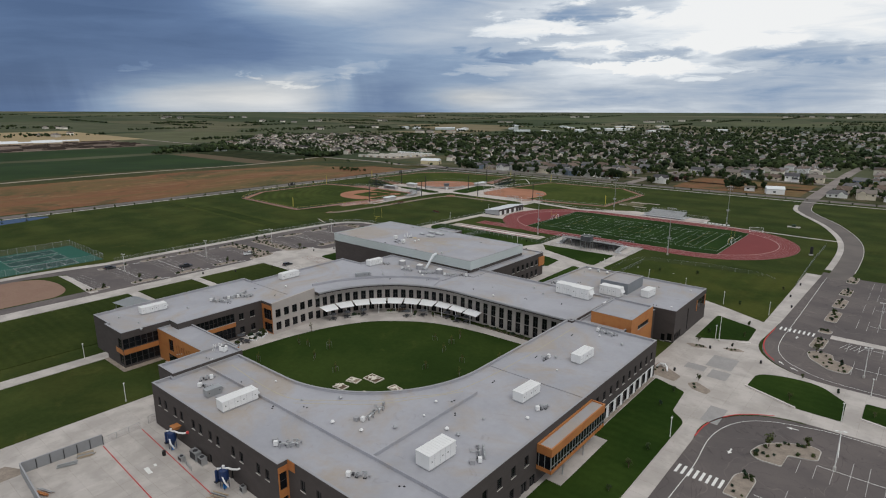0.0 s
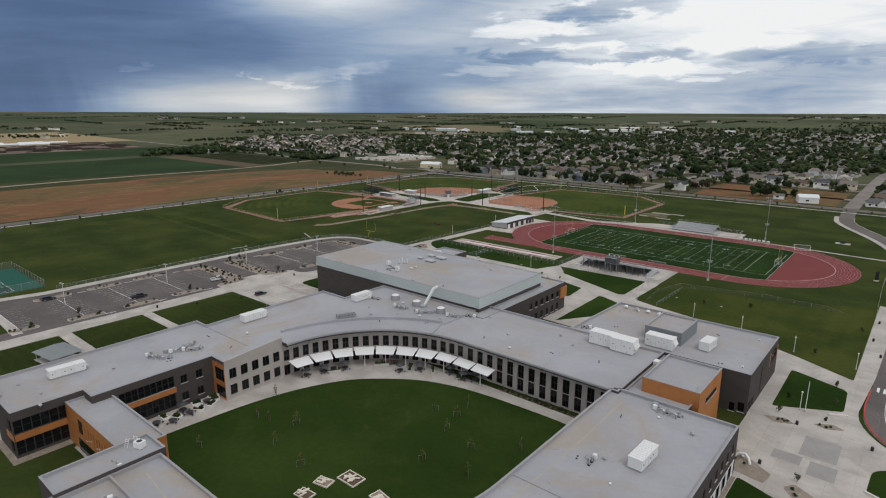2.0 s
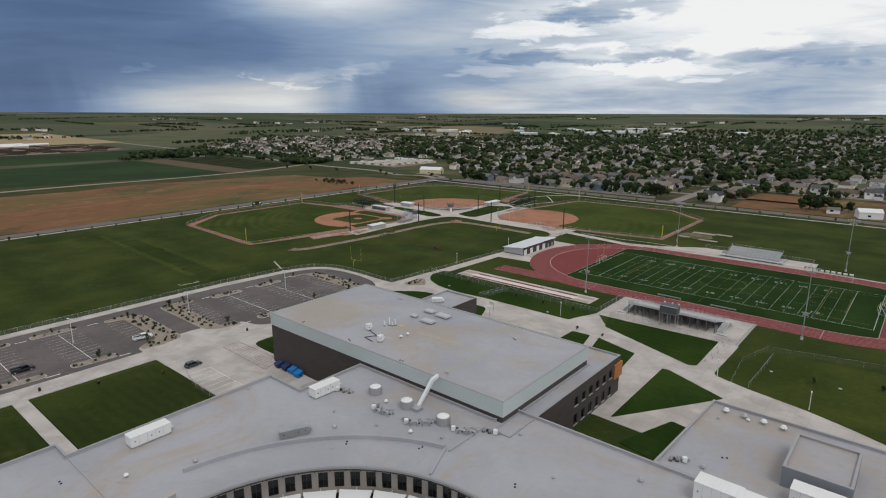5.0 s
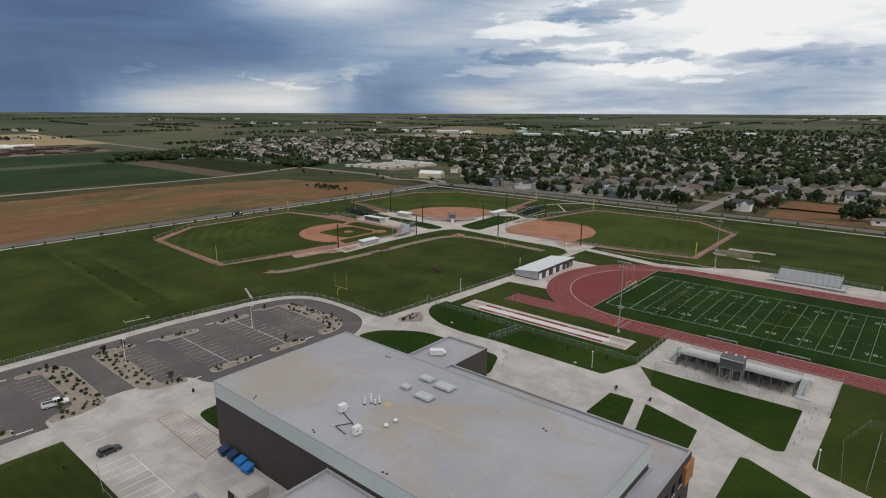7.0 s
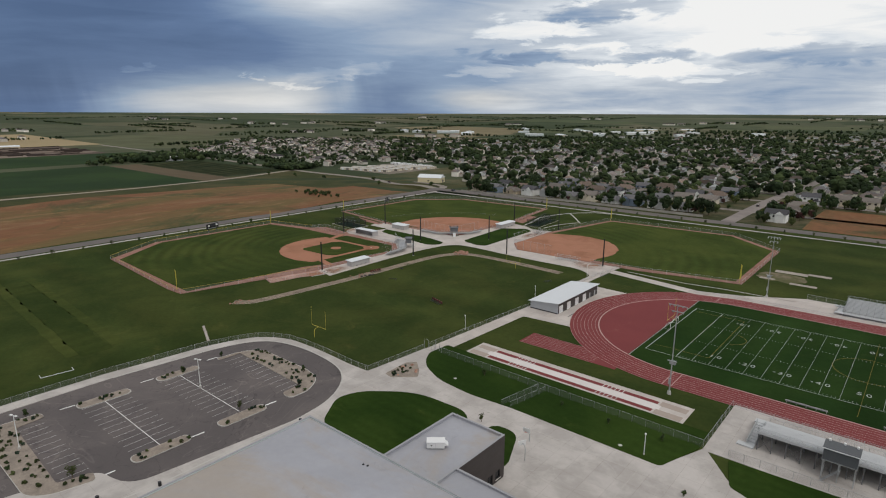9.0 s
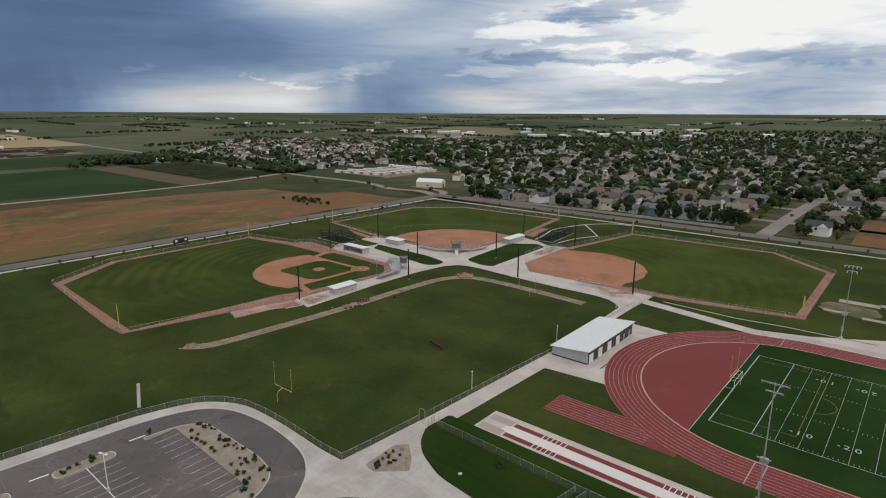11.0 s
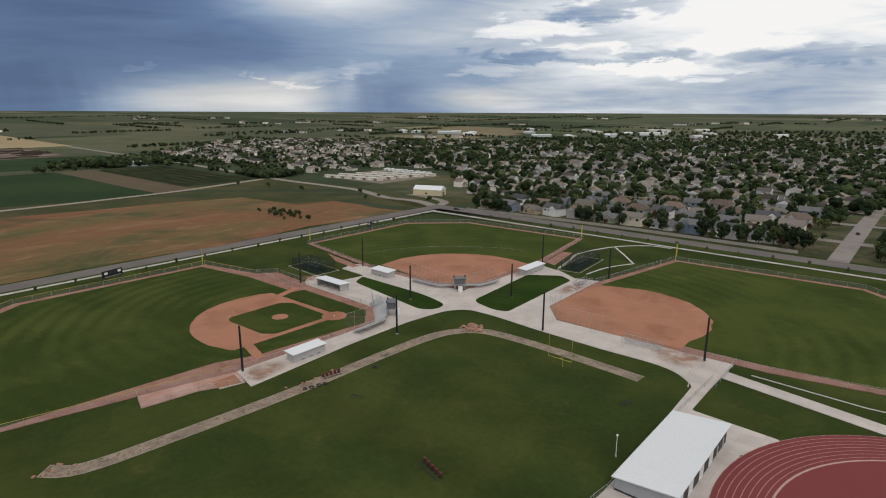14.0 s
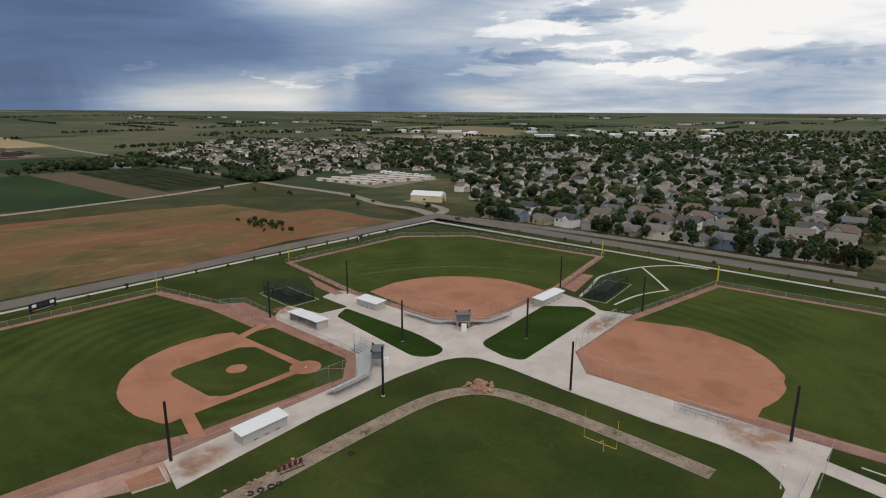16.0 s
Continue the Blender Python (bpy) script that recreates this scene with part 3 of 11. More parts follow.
east_road = [(-25.6, 300), (-25.3, 335), (-26.4, 366), (-29.8, 392), (-36, 416), (-44.5, 440), (-53.5, 459), (-62.5, 477), (-70.2, 500), (-73.5, 549)]
def offset(line, d):
    out = []
    for i, p in enumerate(line):
        a, b = Vector(line[max(0, i - 1)]), Vector(line[min(len(line) - 1, i + 1)])
        t = (b - a).normalized()
        out.append((p[0] + t.y * d, p[1] - t.x * d))
    return out


def strip(name, line, d0, d1, z, material, label, category="pavement", depth=0.4):
    return single(name, M().band(offset(line, d0), offset(line, d1), z - depth, z), material, label, category, kind="structure")


strip("kerb_1", lot_rim + [(-237.6, 192), (-240.6, 174)], -0.18, 0.18, Z_C + 0.022, KERB, "pale concrete kerb round the parking lot", "kerb")


east_line = smooth_line(east_road)
strip("road_2", east_line, -4.3, 4.3, Z_A + 0.005, ROADM, "curving grey asphalt campus road", "road")
strip("pavement_8", east_line[3:-4], -7.1, -4.3, Z_C, CONC, "concrete sidewalk beside the curving road")
strip("kerb_2", east_line[3:-4], 4.3, 4.6, Z_C, KERB, "pale concrete kerb of the curving road", "kerb")
strip("pavement_21", smooth_line([(-111, 393.6), (-76, 390.6), (-52, 388.4), (-36.4, 388.0)]), -0.9, 0.9, 0.095, CONC, "narrow concrete path from the track to the road")
# outer roads
sheet("road_3", rect(-481, -470, -600, 548), Z_A, ROADM, "straight grey two-lane road past the playing fields", "road")
sheet("road_4", rect(-482, 900, 548, 560), Z_A + 0.002, ROADM, "grey two-lane road in front of the houses", "road")
sheet("pavement_9", rect(-467.5, -465.3, -600, 540), 0.08, CONC, "pale concrete path along the road")
sheet("pavement_10", rect(-467.5, 900, 536.5, 538.7), 0.085, CONC, "pale concrete path along the road")
# lawns set in the paving
LAWNS = {
    "lawn_2": ([(-51, 153.5), (-42, 150), (-41, 138), (-37, 134.5), (-37, 55), (-51, 55)], [1, 1, 1, 2, 0, 0]),
    "lawn_3": ([(-30.3, 164.6), (-30, 174.5), (-24, 177.5), (-15.3, 178), (-8.3, 170.5), (-8, 158.8), (-18, 159)], [1, 3, 4, 4, 1, 1, 2]),
    "lawn_4": ([(-4.5, 163.2), (-4.5, 173.4), (50, 173), (50, 160)], [1, 1, 1, 1]),
    "lawn_5": ([(-52.3, 191), (-52.5, 218), (-38.4, 212.4), (-37.8, 198.7)], [1, 1.5, 2, 1]),
    "lawn_6": ([(-240, 94.8), (-239, 117), (-189, 117), (-189, 94.8)], [3, 2, 0, 0]),
    "lawn_7": ([(-240.3, 120.8), (-239, 153), (-217, 153), (-189, 151), (-189, 120.8)], [1, 6, 2, 0, 0]),
    "lawn_8": ([(-241.5, -50), (-240.5, 90.2), (-196, 90.2), (-196, -50)], [0, 2, 0, 0]),
    "lawn_9": ([(-154.9, 274.5), (-152.2, 265), (-120, 251.8), (-118, 253), (-118.3, 276)], [1, 1, 1, 0.6, 0.6]),
    "lawn_10": ([(-158.6, 254), (-152.3, 254.4), (-146, 225), (-159, 225)], [0.7, 0.7, 0, 0]),
    "lawn_11": ([(-149.2, 254.2), (-135.2, 249.7), (-134, 237.3), (-143, 225)], [0.7, 0.7, 0.8, 0]),
    "lawn_12": ([(-124.9, 244.6), (-123.2, 244.9), (-106.2, 236.8), (-110.2, 230.6), (-124.6, 209)], [0.6, 0.6, 0.6, 1, 1]),
    "lawn_13": ([(-112.3, 276.8), (-112.6, 250), (-103, 246.8), (-88.6, 243.6), (-78.7, 240.2), (-57.3, 231.0), (-51.4, 228.2), (-38, 220.8), (-38, 303), (-46, 296), (-60, 283)], [1, 2, 0, 0, 0, 1, 1, 1, 0, 0, 0]),
    "lawn_14": ([(-239.4, 275.0), (-237.0, 270.6), (-233.4, 267.0), (-225.5, 263.2), (-214, 262.0), (-202, 263.0), (-165, 262.9), (-161, 274.5), (-161, 283), (-239.0, 283)], [1, 2, 3, 3, 3, 0, 1, 1, 0, 1]),
    "lawn_15": ([(-233, 230), (-238.8, 238.6), (-236.6, 245.1), (-225.4, 254.0), (-208.8, 254.6), (-201, 244), (-201, 214), (-212, 214)], [1, 3, 5, 6, 4, 0, 0, 0]),
    "lawn_16": ([(-200.9, 254.3), (-194.2, 254.3), (-189.5, 243.5), (-189.5, 239), (-201, 239)], [3, 3, 1, 0, 0]),
    "lawn_17": ([(-231, 178.2), (-213, 178.2), (-213, 200), (-229, 200)], [4, 0, 0, 3]),
    "lawn_18": ([(-118.4, 200.2), (-112.5, 217.0), (-105.2, 215.4), (-105.0, 197)], [0, 1, 1, 0]),
}
for name, (pts, rad) in LAWNS.items():
    sheet(name, rounded(pts, rad), Z_L, GRASS if name == "lawn_13" else GRASS_WEST if name in ("lawn_6", "lawn_7", "lawn_8") else GRASS_LAWN, "bright green mown lawn edged with concrete", "lawn")

# running track and football field
TX, TY, TS, TR = -136.3, 346.2, 42.2, 36.2
def oval_line(r, n=40):
    return arc(TX + TS, TY, r, -90, 90, n) + arc(TX - TS, TY, r, 90, 270, n)


track = single("running_track", M().prism(oval_line(TR + 9.8), -0.3, 0.085), TRACKM, "brick red eight-lane rubber running track", "running track", kind="structure")
turf_pts = [p for p in oval_line(TR) if -193.4 < p[0] < -79.2]
dy = math.sqrt(TR ** 2 - (-193.4 - TX + TS) ** 2)
turf_pts = [(-193.4, TY - dy)] + [p for p in turf_pts if p[1] < TY] + [(-79.2, TY - dy), (-79.2, TY + dy)] + [p for p in turf_pts if p[1] > TY] + [(-193.4, TY + dy)]
tp = sorted([p for p in turf_pts if p[1] < TY]) + sorted([p for p in turf_pts if p[1] > TY], reverse=True)
field = single("football_field", M().prism(tp, -0.2, 0.11), TURF, "dark green synthetic turf football field", "football field", kind="structure")
sheet("pavement_11", rect(-160.3, -112.8, 275, 301), 0.1, CONC, "concrete pad under the home grandstand")
sheet("runway_1", rect(-224, -192, 300.6, 309.6), 0.05, TRACKM, "red rubber runway spur", "runway")
sheet("pavement_12", rounded([(-244.0, 254.6), (-239.0, 262), (-237.0, 277), (-235.3, 320.8), (-217.6, 322.4), (-206, 330), (-218, 370), (-237.2, 371), (-237.1, 392), (-241.4, 392), (-239.7, 330), (-242.5, 277)], 1), 0.05, NEWCONC, "concrete path and pad at the storage building")
sheet("pavement_13", [(-238, 394), (-197, 387), (-183, 390.5), (-110, 392.5), (-110, 409), (-162, 409), (-182, 397), (-197, 392), (-238, 399)], 0.1, NEWCONC, "concrete walk behind the far side of the track")

# ---- school building ----
RZ = 10.7
school = thing("school_building", "two storey dark brick school with orange panels round a courtyard", "school", -130, 130, 0)


def outline(pts, z0, z1, t, lining=False):
    """A wall ring of thickness t inside a closed line."""
    if sum(a[0] * b[1] - b[0] * a[1] for a, b in zip(pts, pts[1:] + pts[:1])) < 0:
        pts = pts[::-1]
    n = len(pts)
    inner = []
    for i in range(n):
        p, a, b = Vector(pts[i]), Vector(pts[i - 1]), Vector(pts[(i + 1) % n])
        u, w = (p - a).normalized(), (b - p).normalized()
        nu, nw = Vector((-u.y, u.x)), Vector((-w.y, w.x))
        k = (nu + nw)
        k = k * (t / max(0.35, k.dot(nu)))
        inner.append((p.x + k.x, p.y + k.y))
    if lining:
        return inner
    m = M()
    vs = [(x, y, z0) for x, y in pts] + [(x, y, z1) for x, y in pts] + [(x, y, z1) for x, y in inner] + [(x, y, z0) for x, y in inner]
    fs = []
    for i in range(n):
        j = (i + 1) % n
        fs += [(i, j, n + j, n + i), (n + i, n + j, 2 * n + j, 2 * n + i), (2 * n + i, 2 * n + j, 3 * n + j, 3 * n + i), (3 * n + i, 3 * n + j, j, i)]
    return m.add(vs, fs)


WINS = {}
def window_kit(w, h, cols, rows, bar=0.09, rail=None):
    """Meshes of one window: frame with its bars, and the pane."""
    key = (round(w, 2), round(h, 2), cols, rows)
    if key not in WINS:
        xs, zs = [-w / 2, -w / 2 + bar], [0.0, bar]
        for i in range(1, cols):
            xs += [-w / 2 + w * i / cols - 0.035, -w / 2 + w * i / cols + 0.035]
        for j in range(1, rows):
            zs += [h * j / rows - 0.035, h * j / rows + 0.035]
        xs, zs = xs + [w / 2 - bar, w / 2], zs + [h - bar, h]
        m, at = M(), {}
        for i, x in enumerate(xs):
            for j, z in enumerate(zs):
                for s, y in enumerate((0.05, -0.05)):
                    at[i, j, s] = len(m.v)
                    m.v.append((x, y, z))
        for i in range(len(xs) - 1):
            for j in range(len(zs) - 1):
                ring = ((i, j), (i + 1, j), (i + 1, j + 1), (i, j + 1))
                if i % 2 and j % 2:
                    for p, q in zip(ring, ring[1:] + ring[:1]):
                        m.f.append((at[(*p, 0)], at[(*q, 0)], at[(*q, 1)], at[(*p, 1)]))
                else:
                    m.f.append(tuple(at[(*p, 0)] for p in ring[::-1]))
                    m.f.append(tuple(at[(*p, 1)] for p in ring))
        WINS[key] = (m.mesh("window", FRAMEGREY), M().add([(-w / 2 + bar, 0, bar), (w / 2 - bar, 0, bar), (w / 2 - bar, 0, h - bar), (-w / 2 + bar, 0, h - bar)], [(0, 1, 2, 3)]).mesh("pane", GLASS), M().box(-w / 2 - 0.1, w / 2 + 0.1, 0.0, 0.34, -0.14, 0.0).mesh("sill", KERB))
    return WINS[key]


FRAMEGREY = mat("grey_window_frame", (0.045, 0.045, 0.048), 0.45, 0.4, metal=0.3, var=0.05)


def facade(a, b, z0, z1, material, holes=(), name="wall", sills=True, depth=0.22):
    """The outer leaf of a wall from a to b (seen from outside, b is to the right of a), with window openings cut through it.
    holes: (from, to, sill height, head height, columns, rows) along the wall in metres."""
    a, b = Vector((a[0], a[1], 0)), Vector((b[0], b[1], 0))
    u = (b - a).normalized()
    L = (b - a).length
    nrm = Vector((u.y, -u.x, 0))
    holes = [h for h in holes if h[0] > 0.05 and h[1] < L - 0.05]
    xs = sorted({0.0, L, *[round(v, 3) for h in holes for v in h[:2]]})
    zs = sorted({z0, z1, *[round(v, 3) for h in holes for v in h[2:4]]})
    m = M()
    seen = {}
    P = lambda x, z, d=0.0: tuple(a + u * x - nrm * d + Vector((0, 0, z)))

    def quad(*corners):
        ids = []
        for c in corners:
            key = tuple(round(t, 3) for t in c)
            if key not in seen:
                seen[key] = len(m.v)
                m.v.append(c)
            ids.append(seen[key])
        m.f.append(tuple(ids))
    for x0, x1 in zip(xs, xs[1:]):
        for q0, q1 in zip(zs, zs[1:]):
            cx, cz = (x0 + x1) / 2, (q0 + q1) / 2
            if not any(h[0] < cx < h[1] and h[2] < cz < h[3] for h in holes):
                quad(P(x0, q0), P(x1, q0), P(x1, q1), P(x0, q1))
    for h in holes:
        x0, x1, q0, q1 = h[:4]
        for p, q in (((x0, q0), (x1, q0)), ((x1, q0), (x1, q1)), ((x1, q1), (x0, q1)), ((x0, q1), (x0, q0))):
            quad(P(*p), P(*q), P(*q, depth + 0.1), P(*p, depth + 0.1))
    w = part(name, m, material, school, local=False)
    inv = school.matrix_basis.inverted()
    rot = Matrix((( u.x, nrm.x, 0, 0), (u.y, nrm.y, 0, 0), (0, 0, 1, 0), (0, 0, 0, 1)))
    for h in holes:
        fm, pm, sm_ = window_kit(h[1] - h[0], h[3] - h[2], h[4], h[5])
        place = Vector(P((h[0] + h[1]) / 2, h[2], depth))
        win = new("window", fm)
        win.parent, win.matrix_parent_inverse, win.matrix_basis = school, inv, Matrix.Translation(place) @ rot
        pane = shared("pane", pm, win, Matrix.Translation((0, -0.02, 0)))
        if sills and h[3] - h[2] < 3:
            shared("sill", sm_, win, Matrix.Identity(4), "pale stone sill")
    return w


def mass(name, pts, z, wall, par=0.55, sides=None, parapet=None, skin=None):
    """A block of the school: parapet with coping, roof sheet, and its outer walls side by side."""
    if sum(a[0] * b[1] - b[0] * a[1] for a, b in zip(pts, pts[1:] + pts[:1])) < 0:
        pts = pts[::-1]
        skin = skin[::-1] if skin else None
    part(name + "_parapet", outline(pts, z - par - 0.3, z, 0.35), parapet or wall, school, local=False)
    part(name + "_upstand", outline(outline(pts, 0, 1, 0.352, True), z - par - 0.02, z + 0.001, 0.05), ROOF, school, "pale membrane upstand", local=False)
    part(name + "_coping", outline(pts, z + 0.003, z + 0.11, 0.45), COPING, school, "grey metal coping", local=False)
    part(name + "_roof", M().prism(outline(pts, 0, 1, 0.12, True), z - par - 0.35, z - par), ROOF, school, "pale grey membrane roof", local=False)
    skin = skin or pts
    for i, (p, q) in enumerate(zip(skin, skin[1:] + skin[:1])):
        spec = (sides or {}).get(i, ())
        facade(p, q, -0.3, z - par - 0.3, spec[0] if spec else wall, spec[1] if spec else ())
    return pts


def row(start, end, gap, w, z0, z1, cols=2, rows=1):
    """Evenly set openings of one wall."""
    n = max(1, int((end - start) / gap + 0.5))
    step = (end - start) / n
    return [(start + step * (i + 0.5) - w / 2, start + step * (i + 0.5) + w / 2, z0, z1, cols, rows) for i in range(n)]


# south wing: outer faces to the yard and the visitors' lot, a curved back to the courtyard
pairs = [x for c in (2.6, 10.0, 18.2, 25.2, 34.0, 42.8) for x in (c, c + 3.0)]
SWPTS = [(-133, 52.4), (-83, 52.4), (-83, 54.6), (-52, 54.6), (-52, 154.5), (-79, 154.5)] + arc(-112, 107.5, 33, 0, -90, 28) + [(-132, 74.5), (-132, 57), (-133, 57)]
sw_yard = [(x, x + 1.25, 5.9, 8.1, 2, 1) for x in pairs] + [(9.0, 10.1, 0.1, 2.3, 1, 1), (24.5, 25.6, 0.1, 2.3, 1, 1), (33.0, 34.1, 0.1, 2.3, 1, 1)]
sw_south = row(2, 29.5, 4.6, 1.4, 5.9, 8.1) + row(2, 29.5, 4.6, 1.4, 1.4, 3.6)
se_face = row(3, 35, 4.6, 1.5, 5.9, 8.1) + row(3, 30, 4.6, 1.5, 1.2, 3.4) + [(31.0, 33.0, 0.1, 2.6, 2, 1), (34.0, 36.2, 0.1, 2.6, 2, 1)] + row(61.5, 98.5, 3.75, 1.3, 5.9, 8.1) + row(62.2, 98.6, 4.05, 2.3, 0.5, 3.3, 2, 1)
mass("south_wing", SWPTS, RZ, DARKBRICK, sides={0: (DARKBRICK, sw_yard), 1: (ORANGE, [(0.3, 1.9, 0.6, 3.4, 1, 2), (0.3, 1.9, 5.0, 8.6, 1, 2)]), 2: (DARKBRICK, sw_south), 3: (DARKBRICK, se_face)})
part("orange_trim", M().box(-83.0, -80.9, 54.5, 54.75, 8.7, 10.68), ORANGE, school, "orange metal corner panel", local=False)
# white shopfront panels along the ground floor of the east face
for i in range(10):
    y0 = 116.0 + i * 4.05
    part("white_panel", M().box(-52.0, -51.93, y0 - 0.75, y0 + 0.7, 0.25, 3.5), WHITE, school, "white panel between shop-height windows", local=False)
part("white_band", M().box(-52.0, -51.93, 115.3, 153.6, 3.5, 3.7), WHITE, school, "white band over the windows", local=False)
mass("west_end", rect(-139.5, -132, 57, 75.5), 11.5, DARKBRICK, 0.5)
# glazed bay hung on the east face
BAYX = -48.6
part("bay_top", M().box(-52, BAYX, 91, 114.6, 7.2, 8.7), ORANGE, school, "orange metal fascia", local=False)
part("bay_coping", outline(rect(-52, BAYX, 91, 114.6), 8.703, 9.05, 0.3), ORANGE, school, local=False)
part("bay_roof", M().box(-51.6, BAYX - 0.3, 91.3, 114.3, 8.703, 8.75), ROOF, school, local=False)
part("bay_base", M().box(-52, BAYX, 91, 114.6, 3.5, 4.3), ORANGE, school, "orange metal sill band", local=False)
part("bay_glass", M().box(-52, BAYX - 0.12, 91.12, 114.48, 4.3, 7.2), GLASS, school, "dark bay glazing", local=False)
for i in range(20):
    y = 91.05 + i * (23.45 / 19)
    part("mullion", M().box(BAYX - 0.14, BAYX - 0.02, y - 0.05, y + 0.05, 4.3, 7.2), GALV, school, local=False)
for i in range(3):
    x = -51.5 + i * 1.35
    part("mullion", M().box(x - 0.05, x + 0.05, 91.0, 91.14, 4.3, 7.2), GALV, school, local=False)
part("transom", M().box(BAYX - 0.13, BAYX - 0.03, 91.1, 114.5, 5.0, 5.1), GALV, school, local=False)
for y in (97, 106):
    part("bay_post", M().cyl((BAYX - 0.6, y, 0), (BAYX - 0.6, y, 3.5), 0.15, None, 8), GALV, school, local=False)

# light block's own parapet, rising towards the curved front
part("light_parapet", M().add([(x, y, z) for x in (-160.13, -159.53) for y, z in ((103.0, RZ - 0.86), (120.42, RZ - 0.86), (120.42, RZ + 1.35), (103.0, RZ + 0.14))], [(0, 3, 2, 1), (4, 5, 6, 7), (0, 1, 5, 4), (1, 2, 6, 5), (2, 3, 7, 6), (3, 0, 4, 7)]), LIGHTBRICK, school, "pale block parapet with a rising top", local=False)

# main wing round the north and west of the courtyard
N_ARC = 19
arc_pts = arc(-123.5, 119, 33.7, 177.4, 90, N_ARC)
wall_pts = arc(-123.5, 119, 36.6, 177.8, 90, N_ARC)
MAIN = [(-193, 61.5), (-182, 61.5), (-182, 60.5), (-170.3, 60.5), (-170.3, 74.5), (-165.4, 74.5), (-165.4, 103), (-159.6, 103), (-159.6, 120.4), (-157.4, 120.4)] + arc_pts + [(-79, 152.7), (-77, 152.7), (-77, 181.5), (-135, 181.5), (-135, 175.1), (-176, 175.1), (-176, 157), (-187.5, 157), (-187.5, 113.5), (-193, 113.5)]
sides = {
    0: (DARKBRICK, []), 2: (DARKBRICK, [(8.6, 11.3, 5.6, 8.7, 2, 1), (8.6, 11.3, 0.6, 3.9, 2, 1)]),
    3: (DARKBRICK, row(0.2, 10.4, 1.7, 1.66, 5.6, 8.7, 1, 2) + row(0.2, 11.9, 1.7, 1.62, 0.6, 3.9, 1, 2)),
    5: (DARKBRICK, row(5.5, 18.4, 1.45, 1.4, 6.0, 8.9, 1, 2) + row(5.5, 18.4, 1.45, 1.4, 0.8, 4.4, 1, 2) + [(20.0, 21.7, 6.2, 8.3, 2, 1), (24.0, 25.7, 6.2, 8.3, 2, 1), (20.0, 21.7, 1.6, 3.7, 2, 1), (24.0, 25.7, 1.6, 3.7, 2, 1)]),
    6: (ORANGE, [(0.9, 5.4, 0.4, 3.6, 3, 1), (0.9, 5.4, 4.8, 8.4, 3, 2)]),
    7: (LIGHTBRICK, row(0.7, 17.0, 3.26, 2.0, 5.6, 8.3) + row(0.7, 17.0, 3.26, 2.0, 1.2, 3.9)),
}
for i in range(9, 9 + N_ARC + 1):
    sides[i] = (LIGHTBRICK, [(0.58, 2.36, 4.5, 7.7, 2, 2), (0.5, 2.4, 0.3, 3.3, 2, 1)])
sides[9] = (LIGHTBRICK, [])
sides[9 + N_ARC + 1] = (LIGHTBRICK, row(0.4, 43.6, 3.45, 1.85, 0.5, 3.95, 2, 2) + row(0.4, 43.6, 3.45, 1.85, 4.12, 7.8, 2, 2))
SKIN = MAIN[:9] + [(-159.8, 120.4)] + wall_pts + [(-79, 155.6), (-77, 155.6)] + MAIN[-8:]
assert len(SKIN) == len(MAIN)
mass("main_wing", MAIN, RZ, DARKBRICK, sides=sides, skin=SKIN)
part("orange_band", M().box(-170.3, -170.22, 60.7, 71.6, 4.0, 5.5), ORANGE, school, "orange metal spandrel band", local=False)
part("orange_band", M().box(-175, -170.22, 60.42, 60.5, 4.0, 5.5), ORANGE, school, "orange metal spandrel band", local=False)
part("orange_band", M().box(-165.4, -165.3, 80, 93.2, 4.5, 5.9), ORANGE, school, "orange metal spandrel band", local=False)
# deep eave with brackets over the courtyard front
eave_line = [(-157.3, 120.4)] + arc_pts + [(-79.3, 152.7)]
part("eave", M().band(offset(eave_line, 0.02), offset(eave_line, 0.22), 10.3, 10.72), COPING, school, "projecting grey eave edge", local=False)
for p in arc_pts + [(-120.2 + 3.3 * k, 152.7) for k in range(13)]:
    v = Vector((p[0] + 123.5, p[1] - 119)).normalized() if p[0] < -123.6 else Vector((0, 1))
    part("bracket", M().cyl((p[0] + v.x * 0.1, p[1] + v.y * 0.1, 9.72), (p[0] + v.x * 2.7, p[1] + v.y * 2.7, 9.72), 0.12, 0.12, 5), FRAME, school, local=False)
mass("music_wing", [(-104.4, 181.5), (-56, 181.5), (-56, 213), (-103, 213)], RZ, DARKBRICK, sides={0: (DARKBRICK, [(44.2, 45.6, 0.1, 2.4, 1, 1), (46.2, 47.8, 0.5, 3.0, 1, 1)]), 1: (DARKBRICK, row(0.5, 6.5, 1.5, 1.2, 0.3, 3.0, 1, 1) + [(22.0, 30.0, 5.6, 8.8, 5, 2), (12.0, 13.0, 1.0, 8.5, 1, 4)])})
part("orange_frame", M().box(-56.0, -55.9, 202.6, 203.3, 5.2, 9.0).box(-56.0, -55.9, 211.5, 212.2, 5.2, 9.0), ORANGE, school, "orange metal window surround", local=False)
GYM = rect(-214.4, -133.2, 175.4, 212.6)
for i, (p, q) in enumerate(zip(GYM, GYM[1:] + GYM[:1])):
    facade(p, q, -0.3, 11.5, DARKBRICK, row(46, 50, 4, 1.0, 0.1, 2.3) if i == 0 else (), "lower_wall")
part("gym_upper_wall", outline(rect(-214.55, -133.05, 175.25, 212.75), 11.5, 15.0, 0.3), METALWALL, school, "pale grey ribbed metal wall", local=False)
